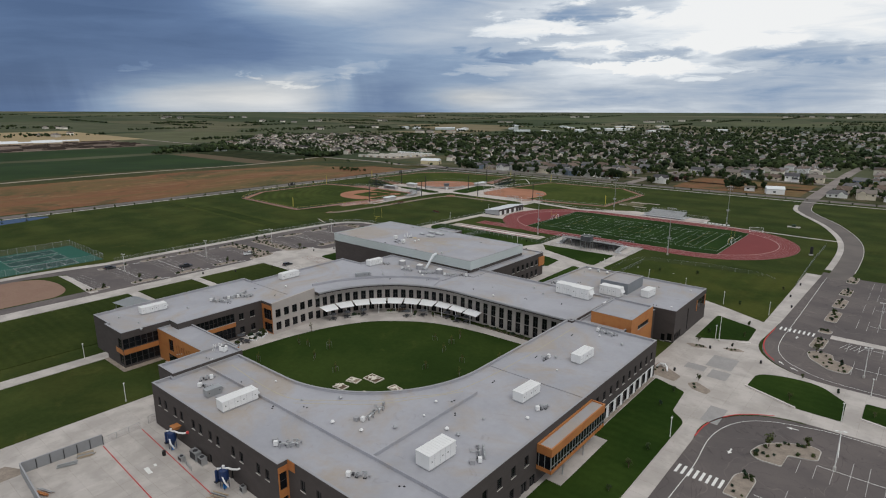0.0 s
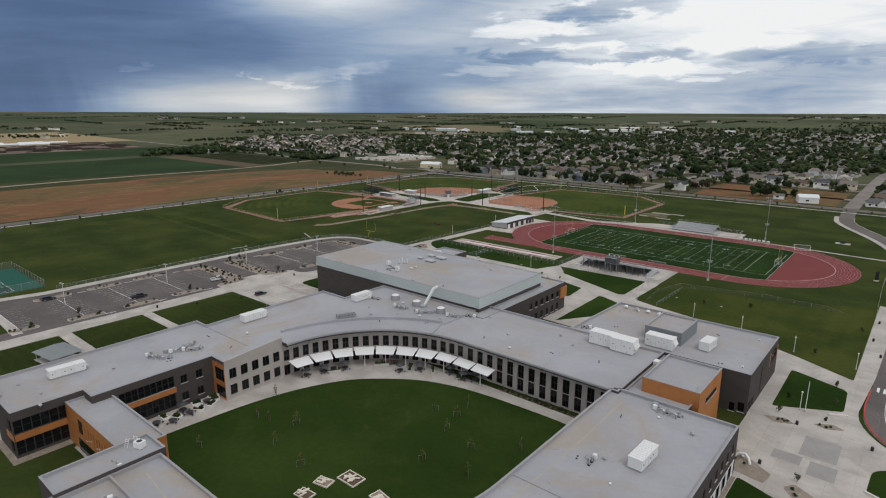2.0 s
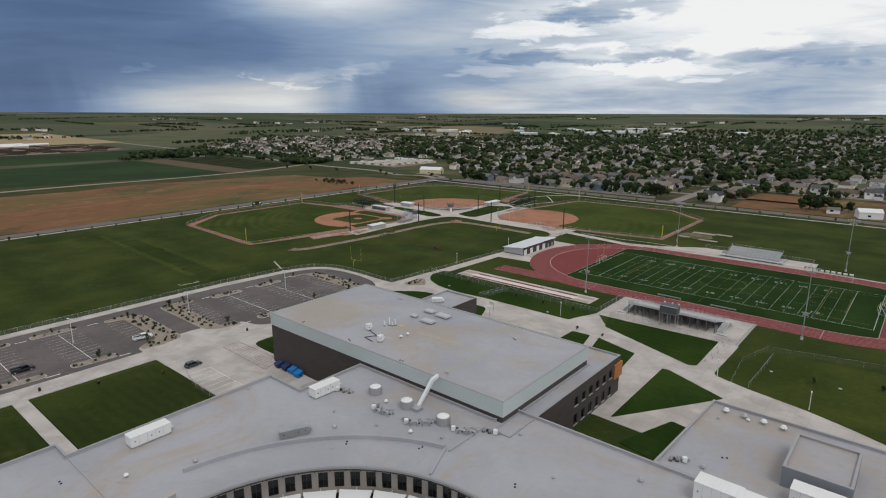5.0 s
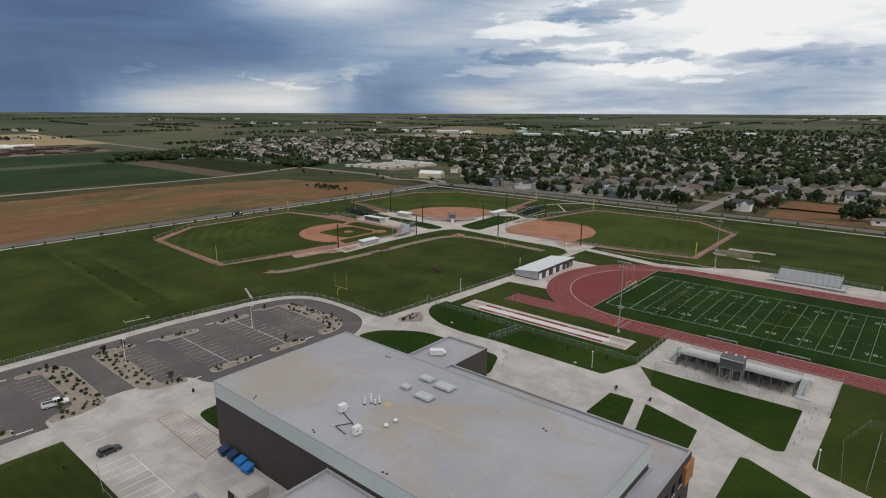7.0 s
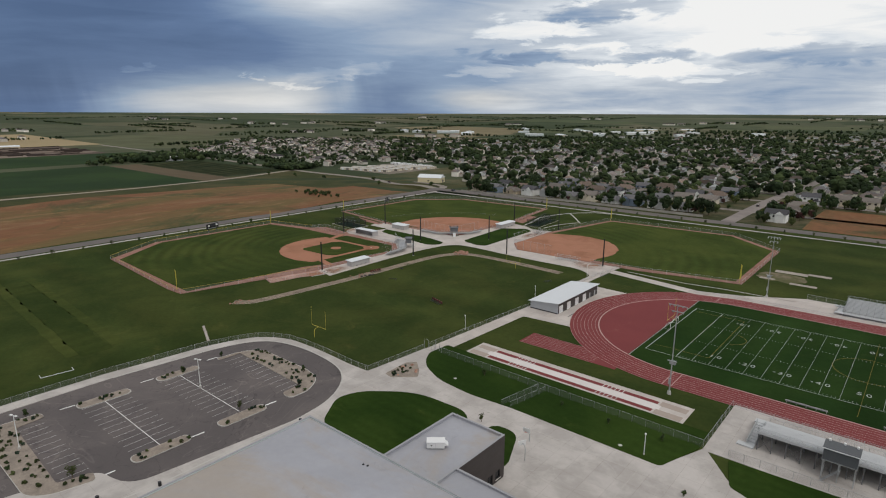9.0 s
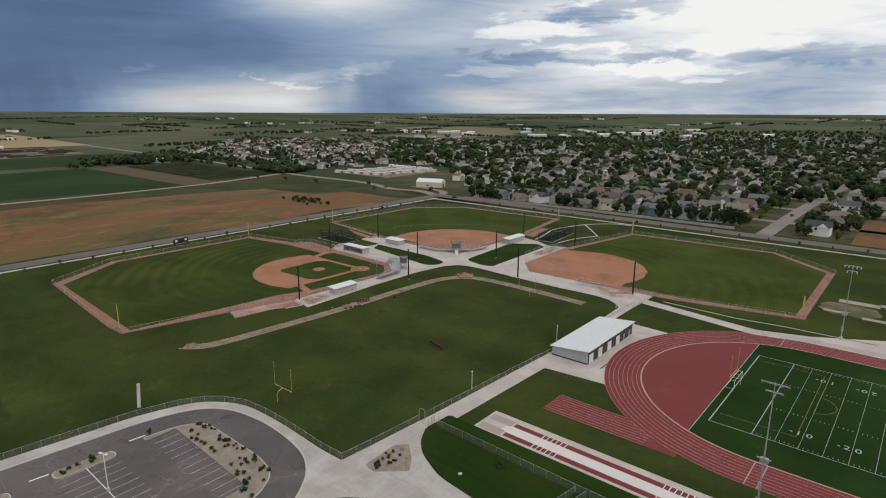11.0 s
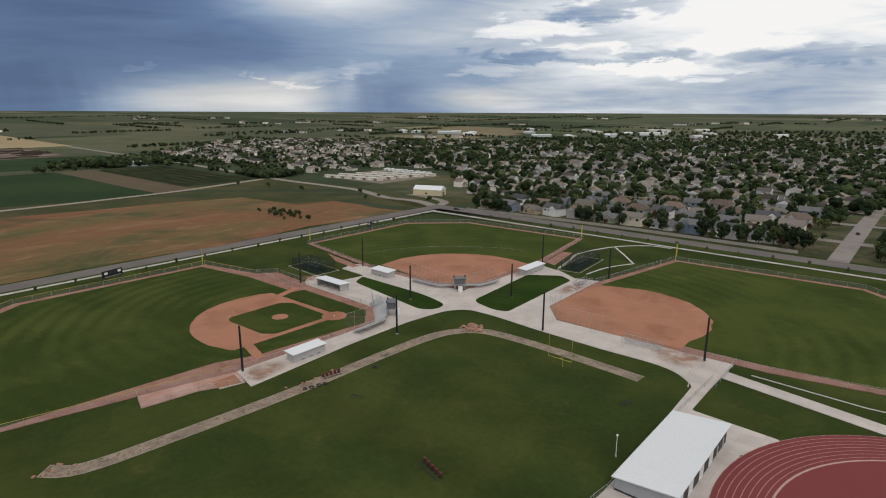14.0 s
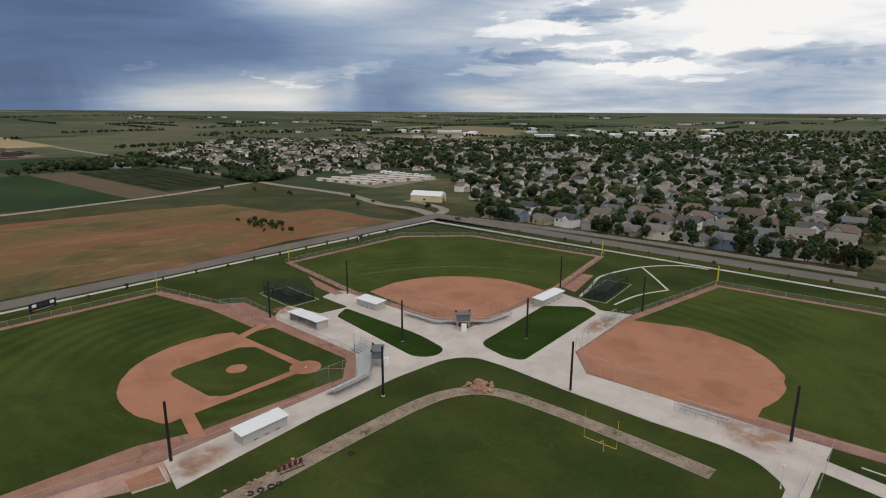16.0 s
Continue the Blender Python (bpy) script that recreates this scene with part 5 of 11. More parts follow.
STONE = mat("red_sandstone", (0.30, 0.17, 0.125), 0.95, 0.2, var=0.25, s1=0.8, s2=5.0, rand=0.3)
STONES = [stone_mesh(s, 1.0).mesh("rock", STONE) for s in range(4)]
def rocks(label, spots, smin, smax, seed, group):
    rnd = random.Random(seed)
    for x, y in spots:
        ob = new("rock", STONES[rnd.randrange(4)])
        s = rnd.uniform(smin, smax)
        ob.matrix_basis = Matrix.LocRotScale((x, y, 0.02), Euler((0, 0, rnd.uniform(0, 6.28))), (s, s * rnd.uniform(0.7, 1.1), s * rnd.uniform(0.5, 0.9)))
        tagged(ob, label, "rock", group)


rp = random.Random(55)
rocks("broken red sandstone slab in the outfall at the swale bend", [(-309.6 + rp.uniform(-3.4, 3.4), 379.2 + rp.uniform(-2.2, 2.6)) for _ in range(34)], 0.45, 1.15, 12, "sandstone slabs at the swale bend")
rnd = random.Random(5)
rocks("rough red boulder at the bend of the swale", [(-310 + rnd.gauss(0, 2.2), 378 + rnd.gauss(0, 1.6)) for _ in range(14)], 0.4, 1.0, 1, "boulders at the swale bend")
rocks("dark rock beside the gravel swale", [(-318.5 + rnd.gauss(0, 1.4), 316 + rnd.gauss(0, 5)) for _ in range(12)], 0.3, 0.6, 2, "rocks along the swale")
rocks("pale boulder in the gravel planting bed by the walk", [(-233.6, 262.6), (-234.2, 263.4), (-238.4, 262.4), (-236.0, 258.0), (-237.4, 265.2)], 0.4, 0.75, 3, "boulders in the planting bed")
rocks("pale rock at the end of the swale", [(-326 + rnd.gauss(0, 1.6), 263 + rnd.gauss(0, 1.6)) for _ in range(9)], 0.3, 0.6, 6, "rocks along the swale")


def light_pole(x, y, h):
    p = thing("netting_pole", "tall black painted steel pole on a concrete footing", "pole", x, y, 0, group="black poles at the diamonds")
    part("shaft", M().cyl((0, 0, 0), (0, 0, h), 0.33, 0.26, 10), BLACKPOLE, p)
    part("footing", M().cyl((0, 0, -0.2), (0, 0, 0.22), 0.5, 0.45, 12), KERB, p, "round concrete footing")


for x, y in ((-337.4, 312.1), (-393.1, 372.3), (-393.7, 406.8), (-345.3, 387), (-324.9, 359.2), (-335.7, 466.4), (-318, 414), (-291, 392), (-300.3, 461), (-243.7, 402)):
    light_pole(x, y, 13.3)


def dugout(x, y, rz, w, d, h, open_front, label):
    """Block walls on three sides, a sloping white metal roof, a bench and front posts."""
    t = thing("dugout", label, "dugout", x, y, 0.09, rz, group="dugouts")
    part("back_wall", M().box(-w / 2, w / 2, d / 2 - 0.2, d / 2, 0, h - 0.25), BLOCKPALE, t)
    for s in (-1, 1):
        part("side_wall", M().box(s * w / 2 - 0.1 - 0.1 * s, s * w / 2 + 0.1 - 0.1 * s, -d / 2, d / 2 - 0.2, 0, h - 0.22), BLOCKPALE, t)
    if not open_front:
        part("front_wall", M().box(-w / 2 + 0.2, w / 2 - 0.2, -d / 2, -d / 2 + 0.15, 0, h * 0.42), BLOCKPALE, t)
    part("bench", M().box(-w / 2 + 0.6, w / 2 - 0.6, d / 2 - 0.9, d / 2 - 0.4, 0.4, 0.48), GALV, t)
    for i in range(4):
        px = -w / 2 + 0.3 + (w - 0.6) * i / 3
        part("roof_post", M().box(px - 0.07, px + 0.07, -d / 2 - 0.1, -d / 2 + 0.04, 0, h - 0.12), GALV, t)
    part("roof", M().add([(-w / 2 - 0.5, -d / 2 - 0.6, h), (w / 2 + 0.5, -d / 2 - 0.6, h), (w / 2 + 0.5, d / 2 + 0.4, h - 0.3), (-w / 2 - 0.5, d / 2 + 0.4, h - 0.3)] + [(-w / 2 - 0.5, -d / 2 - 0.6, h + 0.14), (w / 2 + 0.5, -d / 2 - 0.6, h + 0.14), (w / 2 + 0.5, d / 2 + 0.4, h - 0.16), (-w / 2 - 0.5, d / 2 + 0.4, h - 0.16)],
                          [(3, 2, 1, 0), (4, 5, 6, 7), (0, 1, 5, 4), (1, 2, 6, 5), (2, 3, 7, 6), (3, 0, 4, 7)]), WHITEROOF, t, "white sloping metal roof")
    for i in range(3):
        part("vent_slot", M().box(-w / 2 + w * (i + 0.7) / 4, -w / 2 + w * (i + 1.1) / 4, d / 2 - 0.001, d / 2 + 0.03, 0.15, 0.35), DARKSTEEL, t)


BLOCKPALE = mat("pale_grey_block", (0.42, 0.40, 0.39), 0.9, 0.25, var=0.1, s1=0.3, s2=4.0, stretch=(1, 1, 2))
dugout(-332.9, 330, -90, 11.0, 3.4, 2.7, False, "grey block dugout with white roof beside baseball diamond")
dugout(-379.3, 377.8, 0, 14.5, 4.4, 2.9, True, "open fronted dugout with white roof beside baseball diamond")
dugout(-376.4, 402.8, 180, 10.0, 4.2, 2.7, False, "grey block dugout with white roof at softball diamond")
dugout(-331.2, 450, -90, 15.0, 3.6, 2.7, False, "grey block dugout with white roof at softball diamond")


def rail_bench(x, y, rz, w, label):
    """An open dugout of pipe frame and mesh with a long bench."""
    t = thing("open_dugout", label, "dugout", x, y, 0.1, rz, group="dugouts")
    for i in range(6):
        px = -w / 2 + w * i / 5
        part("post", M().cyl((px, -1.4, 0), (px, -1.4, 2.3), 0.05, None, 6), GALV, t)
        part("post", M().cyl((px, 1.4, 0), (px, 1.4, 2.3), 0.05, None, 6), GALV, t)
    for yy in (-1.4, 1.4):
        part("rail", M().cyl((-w / 2, yy, 2.3), (w / 2, yy, 2.3), 0.05, None, 6), GALV, t)
        part("wire_mesh", M().add([(-w / 2, yy, 0), (w / 2, yy, 0), (w / 2, yy, 2.3), (-w / 2, yy, 2.3)], [(0, 1, 2, 3)]), CL, t)
    part("bench_seat", M().box(-w / 2 + 0.5, w / 2 - 0.5, 0.2, 0.5, 0.42, 0.47), GALV, t)
    part("bench_back", M().box(-w / 2 + 0.5, w / 2 - 0.5, 0.62, 0.66, 0.7, 0.95), GALV, t)


rail_bench(-261.5, 400.5, 2, 12, "galvanised pipe and mesh dugout with aluminium bench")
rail_bench(-305.2, 447, 80, 9, "galvanised pipe and mesh dugout with aluminium bench")


def bleacher(name, line, rows, label, z0=0.1, rise=0.36, run=0.72, base=0.35, press=None, deep=None):
    """Tiers of aluminium planks along a bent line; the seats climb away from the line's left."""
    x0, y0 = line[0]
    t = thing(name, label, "bleachers", x0, y0, z0)
    L = [(x - x0, y - y0) for x, y in line]
    for i in range(rows):
        z = base + i * rise
        d = i * run
        part("seat_plank", M().band(offset(L, d), offset(L, d + 0.28), z + 0.36, z + 0.42), ALU, t)
        part("foot_plank", M().band(offset(L, d + 0.28), offset(L, d + run), z - 0.02, z + 0.04), ALU, t)
        part("riser_board", M().band(offset(L, d + run - 0.03), offset(L, d + run), z + 0.04, z + rise), ALU, t)
    top = base + rows * rise
    D = rows * run
    back, front = offset(L, D), offset(L, 0.2)
    n = 0
    for (bx, by), (fx, fy) in zip(back, front):
        part("leg", M().cyl((bx, by, 0), (bx, by, top + 1.0), 0.06, None, 5), GALV, t)
        part("strut", M().cyl((fx, fy, 0.05), (bx, by, top - 0.1), 0.06, None, 5), GALV, t)
    for (ax, ay), (bx, by) in zip(back, back[1:]):
        part("back_rail", M().cyl((ax, ay, top + 1.0), (bx, by, top + 1.0), 0.05, None, 5), GALV, t)
    part("back_mesh", M().add([(x, y, top) for x, y in back] + [(x, y, top + 1.0) for x, y in back], [(i, i + 1, len(back) + i + 1, len(back) + i) for i in range(len(back) - 1)]), CL, t)
    front_rail = offset(L, -0.4)
    for (ax, ay), (bx, by) in zip(front_rail, front_rail[1:]):
        part("front_rail", M().cyl((ax, ay, base + 1.0), (bx, by, base + 1.0), 0.04, None, 5), GALV, t)
    return t


ALU = mat("brushed_aluminium", (0.46, 0.47, 0.48), 0.45, 0.45, metal=0.1, var=0.1, s1=0.3, s2=3.0)
def dense(pts, gap=2.4):
    out = []
    for a, b in zip(pts, pts[1:]):
        a, b = Vector(a), Vector(b)
        n = max(1, round((b - a).length / gap))
        out += [tuple(a + (b - a) * i / n) for i in range(n)]
    return out + [pts[-1]]


bleacher("bleachers", dense([(-336.2, 350.5), (-336.5, 361.0), (-347.5, 371.9), (-352, 372.2)]), 5, "aluminium bleachers bent round the home plate backstop")
bleacher("bleachers", dense([(-361, 405.8), (-347.9, 405.9), (-335.3, 417.2), (-334.3, 427)]), 3, "low aluminium bleachers bent round the softball backstop")


SLATE = mat("slate_grey_metal", (0.12, 0.125, 0.135), 0.6, 0.3, var=0.12, s1=0.4, s2=3.0)
def press_box(x, y, rz, label):
    """A raised booth on steel legs with a dark roof and an open front."""
    t = thing("press_box", label, "press box", x, y, 0.1, rz, group="ball field press boxes")
    for px in (-1.9, 1.9):
        for py in (-1.2, 1.2):
            part("leg", M().box(px - 0.09, px + 0.09, py - 0.09, py + 0.09, 0, 2.6), GALV, t)
    part("floor", M().box(-2.2, 2.2, -1.5, 1.5, 2.6, 2.8), GALV, t)
    part("booth", M().box(-2.1, 2.1, -1.4, 1.4, 2.8, 5.0), SLATE, t)
    part("window", M().box(-1.8, 1.8, 1.38, 1.44, 3.8, 4.7), GLASS, t)
    part("roof", M().box(-2.5, 2.5, -1.8, 1.8, 5.0, 5.18), SLATE, t)
    for px in (-2.2, 2.2):
        part("floodlight", M().box(px - 0.3, px + 0.3, 1.2, 1.6, 5.2, 5.7), DARKSTEEL, t)
    part("stair_box", M().box(-0.8, 0.8, -3.0, -1.5, 0, 2.2), WHITE, t)


press_box(-338.6, 370.4, 132, "grey steel press box behind the baseball backstop")
press_box(-338.2, 407.8, 45, "grey steel press box behind the softball backstop")


def batting_cage(x, y, rz, w, d):
    t = thing("batting_cage", "long batting cage of dark netting on black posts", "batting cage", x, y, 0, rz, group="batting cages")
    for i in range(4):
        for s in (-1, 1):
            px = -w / 2 + w * i / 3
            part("post", M().cyl((px, s * d / 2, 0), (px, s * d / 2, 3.9), 0.13, None, 6), BLACKPOLE, t)
    for s in (-1, 0, 1):
        part("net_side", M().add([(-w / 2, s * d / 2, 0.05), (w / 2, s * d / 2, 0.05), (w / 2, s * d / 2, 3.6), (-w / 2, s * d / 2, 3.6)], [(0, 1, 2, 3)]), NET, t)
    part("net_top", M().add([(-w / 2, -d / 2, 3.6), (w / 2, -d / 2, 3.6), (w / 2, d / 2, 3.6), (-w / 2, d / 2, 3.6)], [(0, 1, 2, 3)]), NET, t)
    for s in (-1, 1):
        part("net_end", M().add([(s * w / 2, -d / 2, 0.05), (s * w / 2, d / 2, 0.05), (s * w / 2, d / 2, 3.6), (s * w / 2, -d / 2, 3.6)], [(0, 1, 2, 3)]), NET, t)
    part("turf_mat", M().box(-w / 2 + 0.4, w / 2 - 0.4, -d / 2 + 0.4, d / 2 - 0.4, 0, 0.06), CAGEMAT, t, "dark green artificial turf")
    for s in (-1, 1):
        part("kerb", M().box(-w / 2 - 1.6, w / 2 + 1.6, s * (d / 2 + 1.3) - 0.09, s * (d / 2 + 1.3) + 0.09, 0, 0.12), CONC, t)
        part("top_rail", M().cyl((-w / 2, s * d / 2, 3.85), (w / 2, s * d / 2, 3.85), 0.08, None, 6), BLACKPOLE, t)
        part("kerb", M().box(s * (w / 2 + 1.51) - 0.09, s * (w / 2 + 1.51) + 0.09, -d / 2 - 1.2, d / 2 + 1.2, 0, 0.12), CONC, t)
        part("end_rail", M().cyl((s * w / 2, -d / 2, 3.84), (s * w / 2, d / 2, 3.84), 0.08, None, 6), BLACKPOLE, t)


CAGEMAT = mat("dark_cage_turf", (0.014, 0.028, 0.020), 0.95, 0.1, var=0.2)
batting_cage(-408, 390.2, -4, 19, 9.5)
batting_cage(-320.6, 475.5, 95, 26, 8.0)


def foul_pole(x, y, h=8.5):
    t = thing("foul_pole", "bright yellow steel foul pole at the outfield fence", "foul pole", x, y, 0, group="foul poles")
    part("mast", M().cyl((0, 0, 0), (0, 0, h), 0.10, 0.08, 8), YELLOW, t)
    part("wing_screen", M().box(0.08, 0.5, -0.03, 0.03, 2.2, h - 0.4), YELLOW, t)


for x, y in ((-358.5, 255.3), (-449.4, 360), (-448.8, 419.3), (-345.5, 523.5), (-290, 511.3), (-187.8, 414.5)):
    foul_pole(x, y)


def scoreboard(x, y, rz, w=9.0):
    t = thing("scoreboard", "dark scoreboard on steel posts behind the outfield fence", "scoreboard", x, y, 0, rz, group="scoreboards")
    for px in (-w * 0.35, w * 0.35):
        part("post", M().box(px - 0.12, px + 0.12, -0.1, 0.1, 0, 4.6), DARKSTEEL, t)
    part("panel", M().box(-w / 2, w / 2, 0.1, 0.4, 1.6, 4.6), BLACKPOLE, t)
    for i in range(4):
        part("score_window", M().box(-w * 0.42 + i * w * 0.22, -w * 0.42 + i * w * 0.22 + w * 0.16, 0.4, 0.43, 3.1, 4.1), PAINT if i in (0, 3) else DARKSTEEL, t)
    part("score_strip", M().box(-w * 0.4, w * 0.4, 0.4, 0.42, 1.9, 2.2), GALV, t)


scoreboard(-455.5, 324, -75)
scoreboard(-452.5, 466, -65)


def goal_post(x, y, rz, label):
    """A gooseneck goal post: bent stem, crossbar and two uprights."""
    t = thing("goal_post", label, "goal post", x, y, 0, rz, group="football goal posts")
    part("stem", M().path([(0, -1.9, 0), (0, -1.9, 2.0), (0, -1.5, 2.75), (0, -0.8, 3.0), (0, 0, 3.05)], 0.075, 8), YELLOW, t)
    part("crossbar", M().cyl((-3.56, 0, 3.05), (3.56, 0, 3.05), 0.06, None, 8), YELLOW, t)
    for s in (-1, 1):
        part("upright", M().cyl((s * 3.56, 0, 3.05), (s * 3.56, 0, 9.3), 0.04, None, 6), YELLOW, t)


goal_post(-275.7, 262, 0, "yellow gooseneck goal post on the practice field")
goal_post(-272.7, 370.3, 180, "yellow gooseneck goal post on the practice field")
goal_post(-192.2, 345.3, 90, "tall yellow goal post at the football end zone")
goal_post(-80.4, 345.3, -90, "tall yellow goal post at the football end zone")


def soccer_goal(x, y, rz):
    t = thing("soccer_goal", "white framed soccer goal with pale net", "soccer goal", x, y, 0.1, rz, group="soccer goals")
    part("front_frame", M().path([(-3.7, 0, 0), (-3.7, 0, 2.44), (3.7, 0, 2.44), (3.7, 0, 0)], 0.06, 6), WHITE, t)
    for s in (-1, 1):
        part("side_frame", M().path([(s * 3.7, 0, 2.44), (s * 3.7, 0.9, 2.44), (s * 3.7, 2.2, 0), (s * 3.7, 0, 0)], 0.045, 5), WHITE, t)
    part("back_bar", M().cyl((-3.7, 2.2, 0.05), (3.7, 2.2, 0.05), 0.045, None, 5), WHITE, t)
    part("net", M().add([(-3.7, 0.9, 2.4), (3.7, 0.9, 2.4), (3.7, 2.2, 0.05), (-3.7, 2.2, 0.05)], [(0, 1, 2, 3)]), CL, t)


soccer_goal(-190.9, 345.3, 90)
soccer_goal(-81.7, 345.3, -90)
single("lying_soccer_goal", M().path([(-308.3, 193.2, 0.12), (-307.4, 201.0, 0.12), (-309.6, 201.2, 0.12)], 0.07, 6).cyl((-308.3, 193.2, 0.12), (-310.4, 193.5, 0.12), 0.07, None, 6), WHITE, "white goal frame lying flat on the grass", "soccer goal")

# ---- plants ----
LEAF = [mat("leaves_%s" % n, c, 0.8, 0.2, var=0.35, s1=0.25, s2=2.5, rand=0.28, tint=t) for n, c, t in (
    ("dark_green", (0.021, 0.036, 0.014), (0.029, 0.046, 0.017)), ("mid_green", (0.030, 0.049, 0.016), (0.040, 0.060, 0.018)),
    ("olive", (0.052, 0.066, 0.022), (0.064, 0.078, 0.026)), ("yellow_green", (0.105, 0.110, 0.024), (0.085, 0.100, 0.024)), ("blue_green", (0.022, 0.040, 0.024), (0.030, 0.050, 0.030)), ("dark_red", (0.050, 0.022, 0.020), (0.062, 0.028, 0.022)))]
BARK = mat("bark", (0.12, 0.085, 0.06), 0.95, 0.2, var=0.3, s1=1.0, s2=8.0)


def crown_mesh(seed, h, r, n, leaf, shape="round"):
    """A crown of many small leaf clumps gathered in lumps, with gaps between them."""
    rnd = random.Random(seed)
    lumps = []
    for _ in range(9):
        a, q = rnd.uniform(0, 6.283), rnd.uniform(0.15, 0.72)
        z = rnd.uniform(0.32, 0.9)
        wide = 1.0 if shape == "round" else 1.25 * (1.02 - z)
        lumps.append((r * q * math.cos(a) * wide, r * q * math.sin(a) * wide, h * z, r * rnd.uniform(0.32, 0.55) * (wide if shape != "round" else 1.0)))
    lumps.append((0, 0, h * 0.72, r * 0.6 * (0.5 if shape != "round" else 1)))
    m = M()
    for i in range(n):
        lx, ly, lz, lr = lumps[i % len(lumps)]
        d = Vector((rnd.gauss(0, 1), rnd.gauss(0, 1), rnd.gauss(0, 1))).normalized()
        p = Vector((lx, ly, lz)) + d * lr * rnd.uniform(0.55, 1.05)
        s = leaf * rnd.uniform(0.6, 1.4)
        u = d.cross(Vector((rnd.gauss(0, 1), rnd.gauss(0, 1), rnd.gauss(0, 1)))).normalized()
        w = (d + Vector((rnd.gauss(0, 0.5), rnd.gauss(0, 0.5), 0.4))).cross(u).normalized()
        m.add([p - u * s - w * s * 0.6, p + u * s - w * s * 0.5, p + u * s * 0.7 + w * s, p - u * s * 0.8 + w * s * 0.8 + d * s * 0.4], [(0, 1, 2, 3)])
    return m


def trunk_mesh(seed, h, r):
    rnd = random.Random(seed + 50)
    m = M().cyl((0, 0, -0.3), (0.02 * h, 0, h * 0.45), 0.032 * h, 0.02 * h, 7)
    for i in range(5):
        a = i * 1.3 + rnd.uniform(-0.3, 0.3)
        m.cyl((0.02 * h, 0, h * rnd.uniform(0.28, 0.45)), (r * 0.6 * math.cos(a), r * 0.6 * math.sin(a), h * rnd.uniform(0.6, 0.8)), 0.014 * h, 0.005 * h, 5)
    return m


def tree_kind(seed, h, r, n, leaf, li, shape, label):
    """One tree, kept off at the far edge of the plan to be copied from."""
    return dict(crown=crown_mesh(seed, h, r, n, leaf, shape).mesh("crown", LEAF[li]), trunk=trunk_mesh(seed, h, r).mesh("trunk", BARK), label=label)


BIG = [tree_kind(1, 11, 4.6, 640, 0.62, 0, "round", "large dark green shade tree with a broad crown"), tree_kind(2, 9.5, 4.2, 560, 0.6, 1, "round", "spreading green shade tree with an uneven crown"),
       tree_kind(3, 8, 3.6, 480, 0.55, 2, "round", "olive green shade tree with loose foliage"), tree_kind(4, 11, 2.9, 520, 0.5, 4, "cone", "tall dark conifer with a narrow crown"),
       tree_kind(5, 7, 3.0, 420, 0.5, 3, "round", "small yellow green tree in leaf"), tree_kind(6, 7.5, 3.2, 420, 0.5, 5, "round", "dark red leaved ornamental tree"), tree_kind(7, 12.5, 5.6, 700, 0.68, 0, "round", "old dark green tree with a wide crown")]
SMALL = [tree_kind(11, 3.4, 1.1, 220, 0.2, 1, "round", "young staked tree with thin green foliage"), tree_kind(12, 2.8, 1.15, 240, 0.2, 4, "cone", "small dark green conifer"), tree_kind(13, 3.9, 1.3, 150, 0.18, 2, "round", "slender young tree with sparse leaves")]


def tree(kind, x, y, s=1.0, rz=0.0, group="", z=None):
    t = thing("tree", kind["label"], "tree", x, y, land(x, y) if z is None else z, rz, group)
    t.scale = (s, s, s)
    shared("trunk", kind["trunk"], t, Matrix.Identity(4))
    shared("crown", kind["crown"], t, Matrix.Identity(4))


SHRUB = [crown_mesh(20 + i, 1.2, 0.7, 110, 0.16, "round").mesh("shrub", LEAF[c]) for i, c in enumerate((4, 2, 1))]
def shrub(x, y, s, seed, group, label="low rounded green shrub in gravel", z=0.0):
    ob = new("shrub", SHRUB[seed % 3])
    ob.matrix_basis = Matrix.LocRotScale((x, y, z - 0.25 * s), Euler((0, 0, seed * 1.7)), (s, s, s * 0.85))
    tagged(ob, label, "shrub", group)


# ---- the neighbourhood beyond the road ----
SIDINGS = [mat("siding_%s" % n, c, 0.85, 0.25, var=0.08, s1=0.2, s2=3.0, rand=0.12, stretch=(1, 1, 6)) for n, c in (("cream", (0.64, 0.57, 0.46)), ("white", (0.78, 0.77, 0.74)), ("blue_grey", (0.20, 0.25, 0.32)), ("tan", (0.46, 0.38, 0.28)), ("grey", (0.40, 0.40, 0.40)), ("sage", (0.32, 0.34, 0.27)))]
SHINGLE = [mat("shingle_%s" % n, c, 0.95, 0.15, var=0.22, s1=0.5, s2=4.0, rand=0.2, stretch=(1, 1, 3)) for n, c in (("grey", (0.130, 0.127, 0.132)), ("brown", (0.150, 0.114, 0.094)), ("dark", (0.080, 0.078, 0.084)), ("weathered", (0.170, 0.150, 0.134)))]
DRIVE = mat("driveway_concrete", (0.40, 0.37, 0.34), 0.9, 0.2, var=0.15)


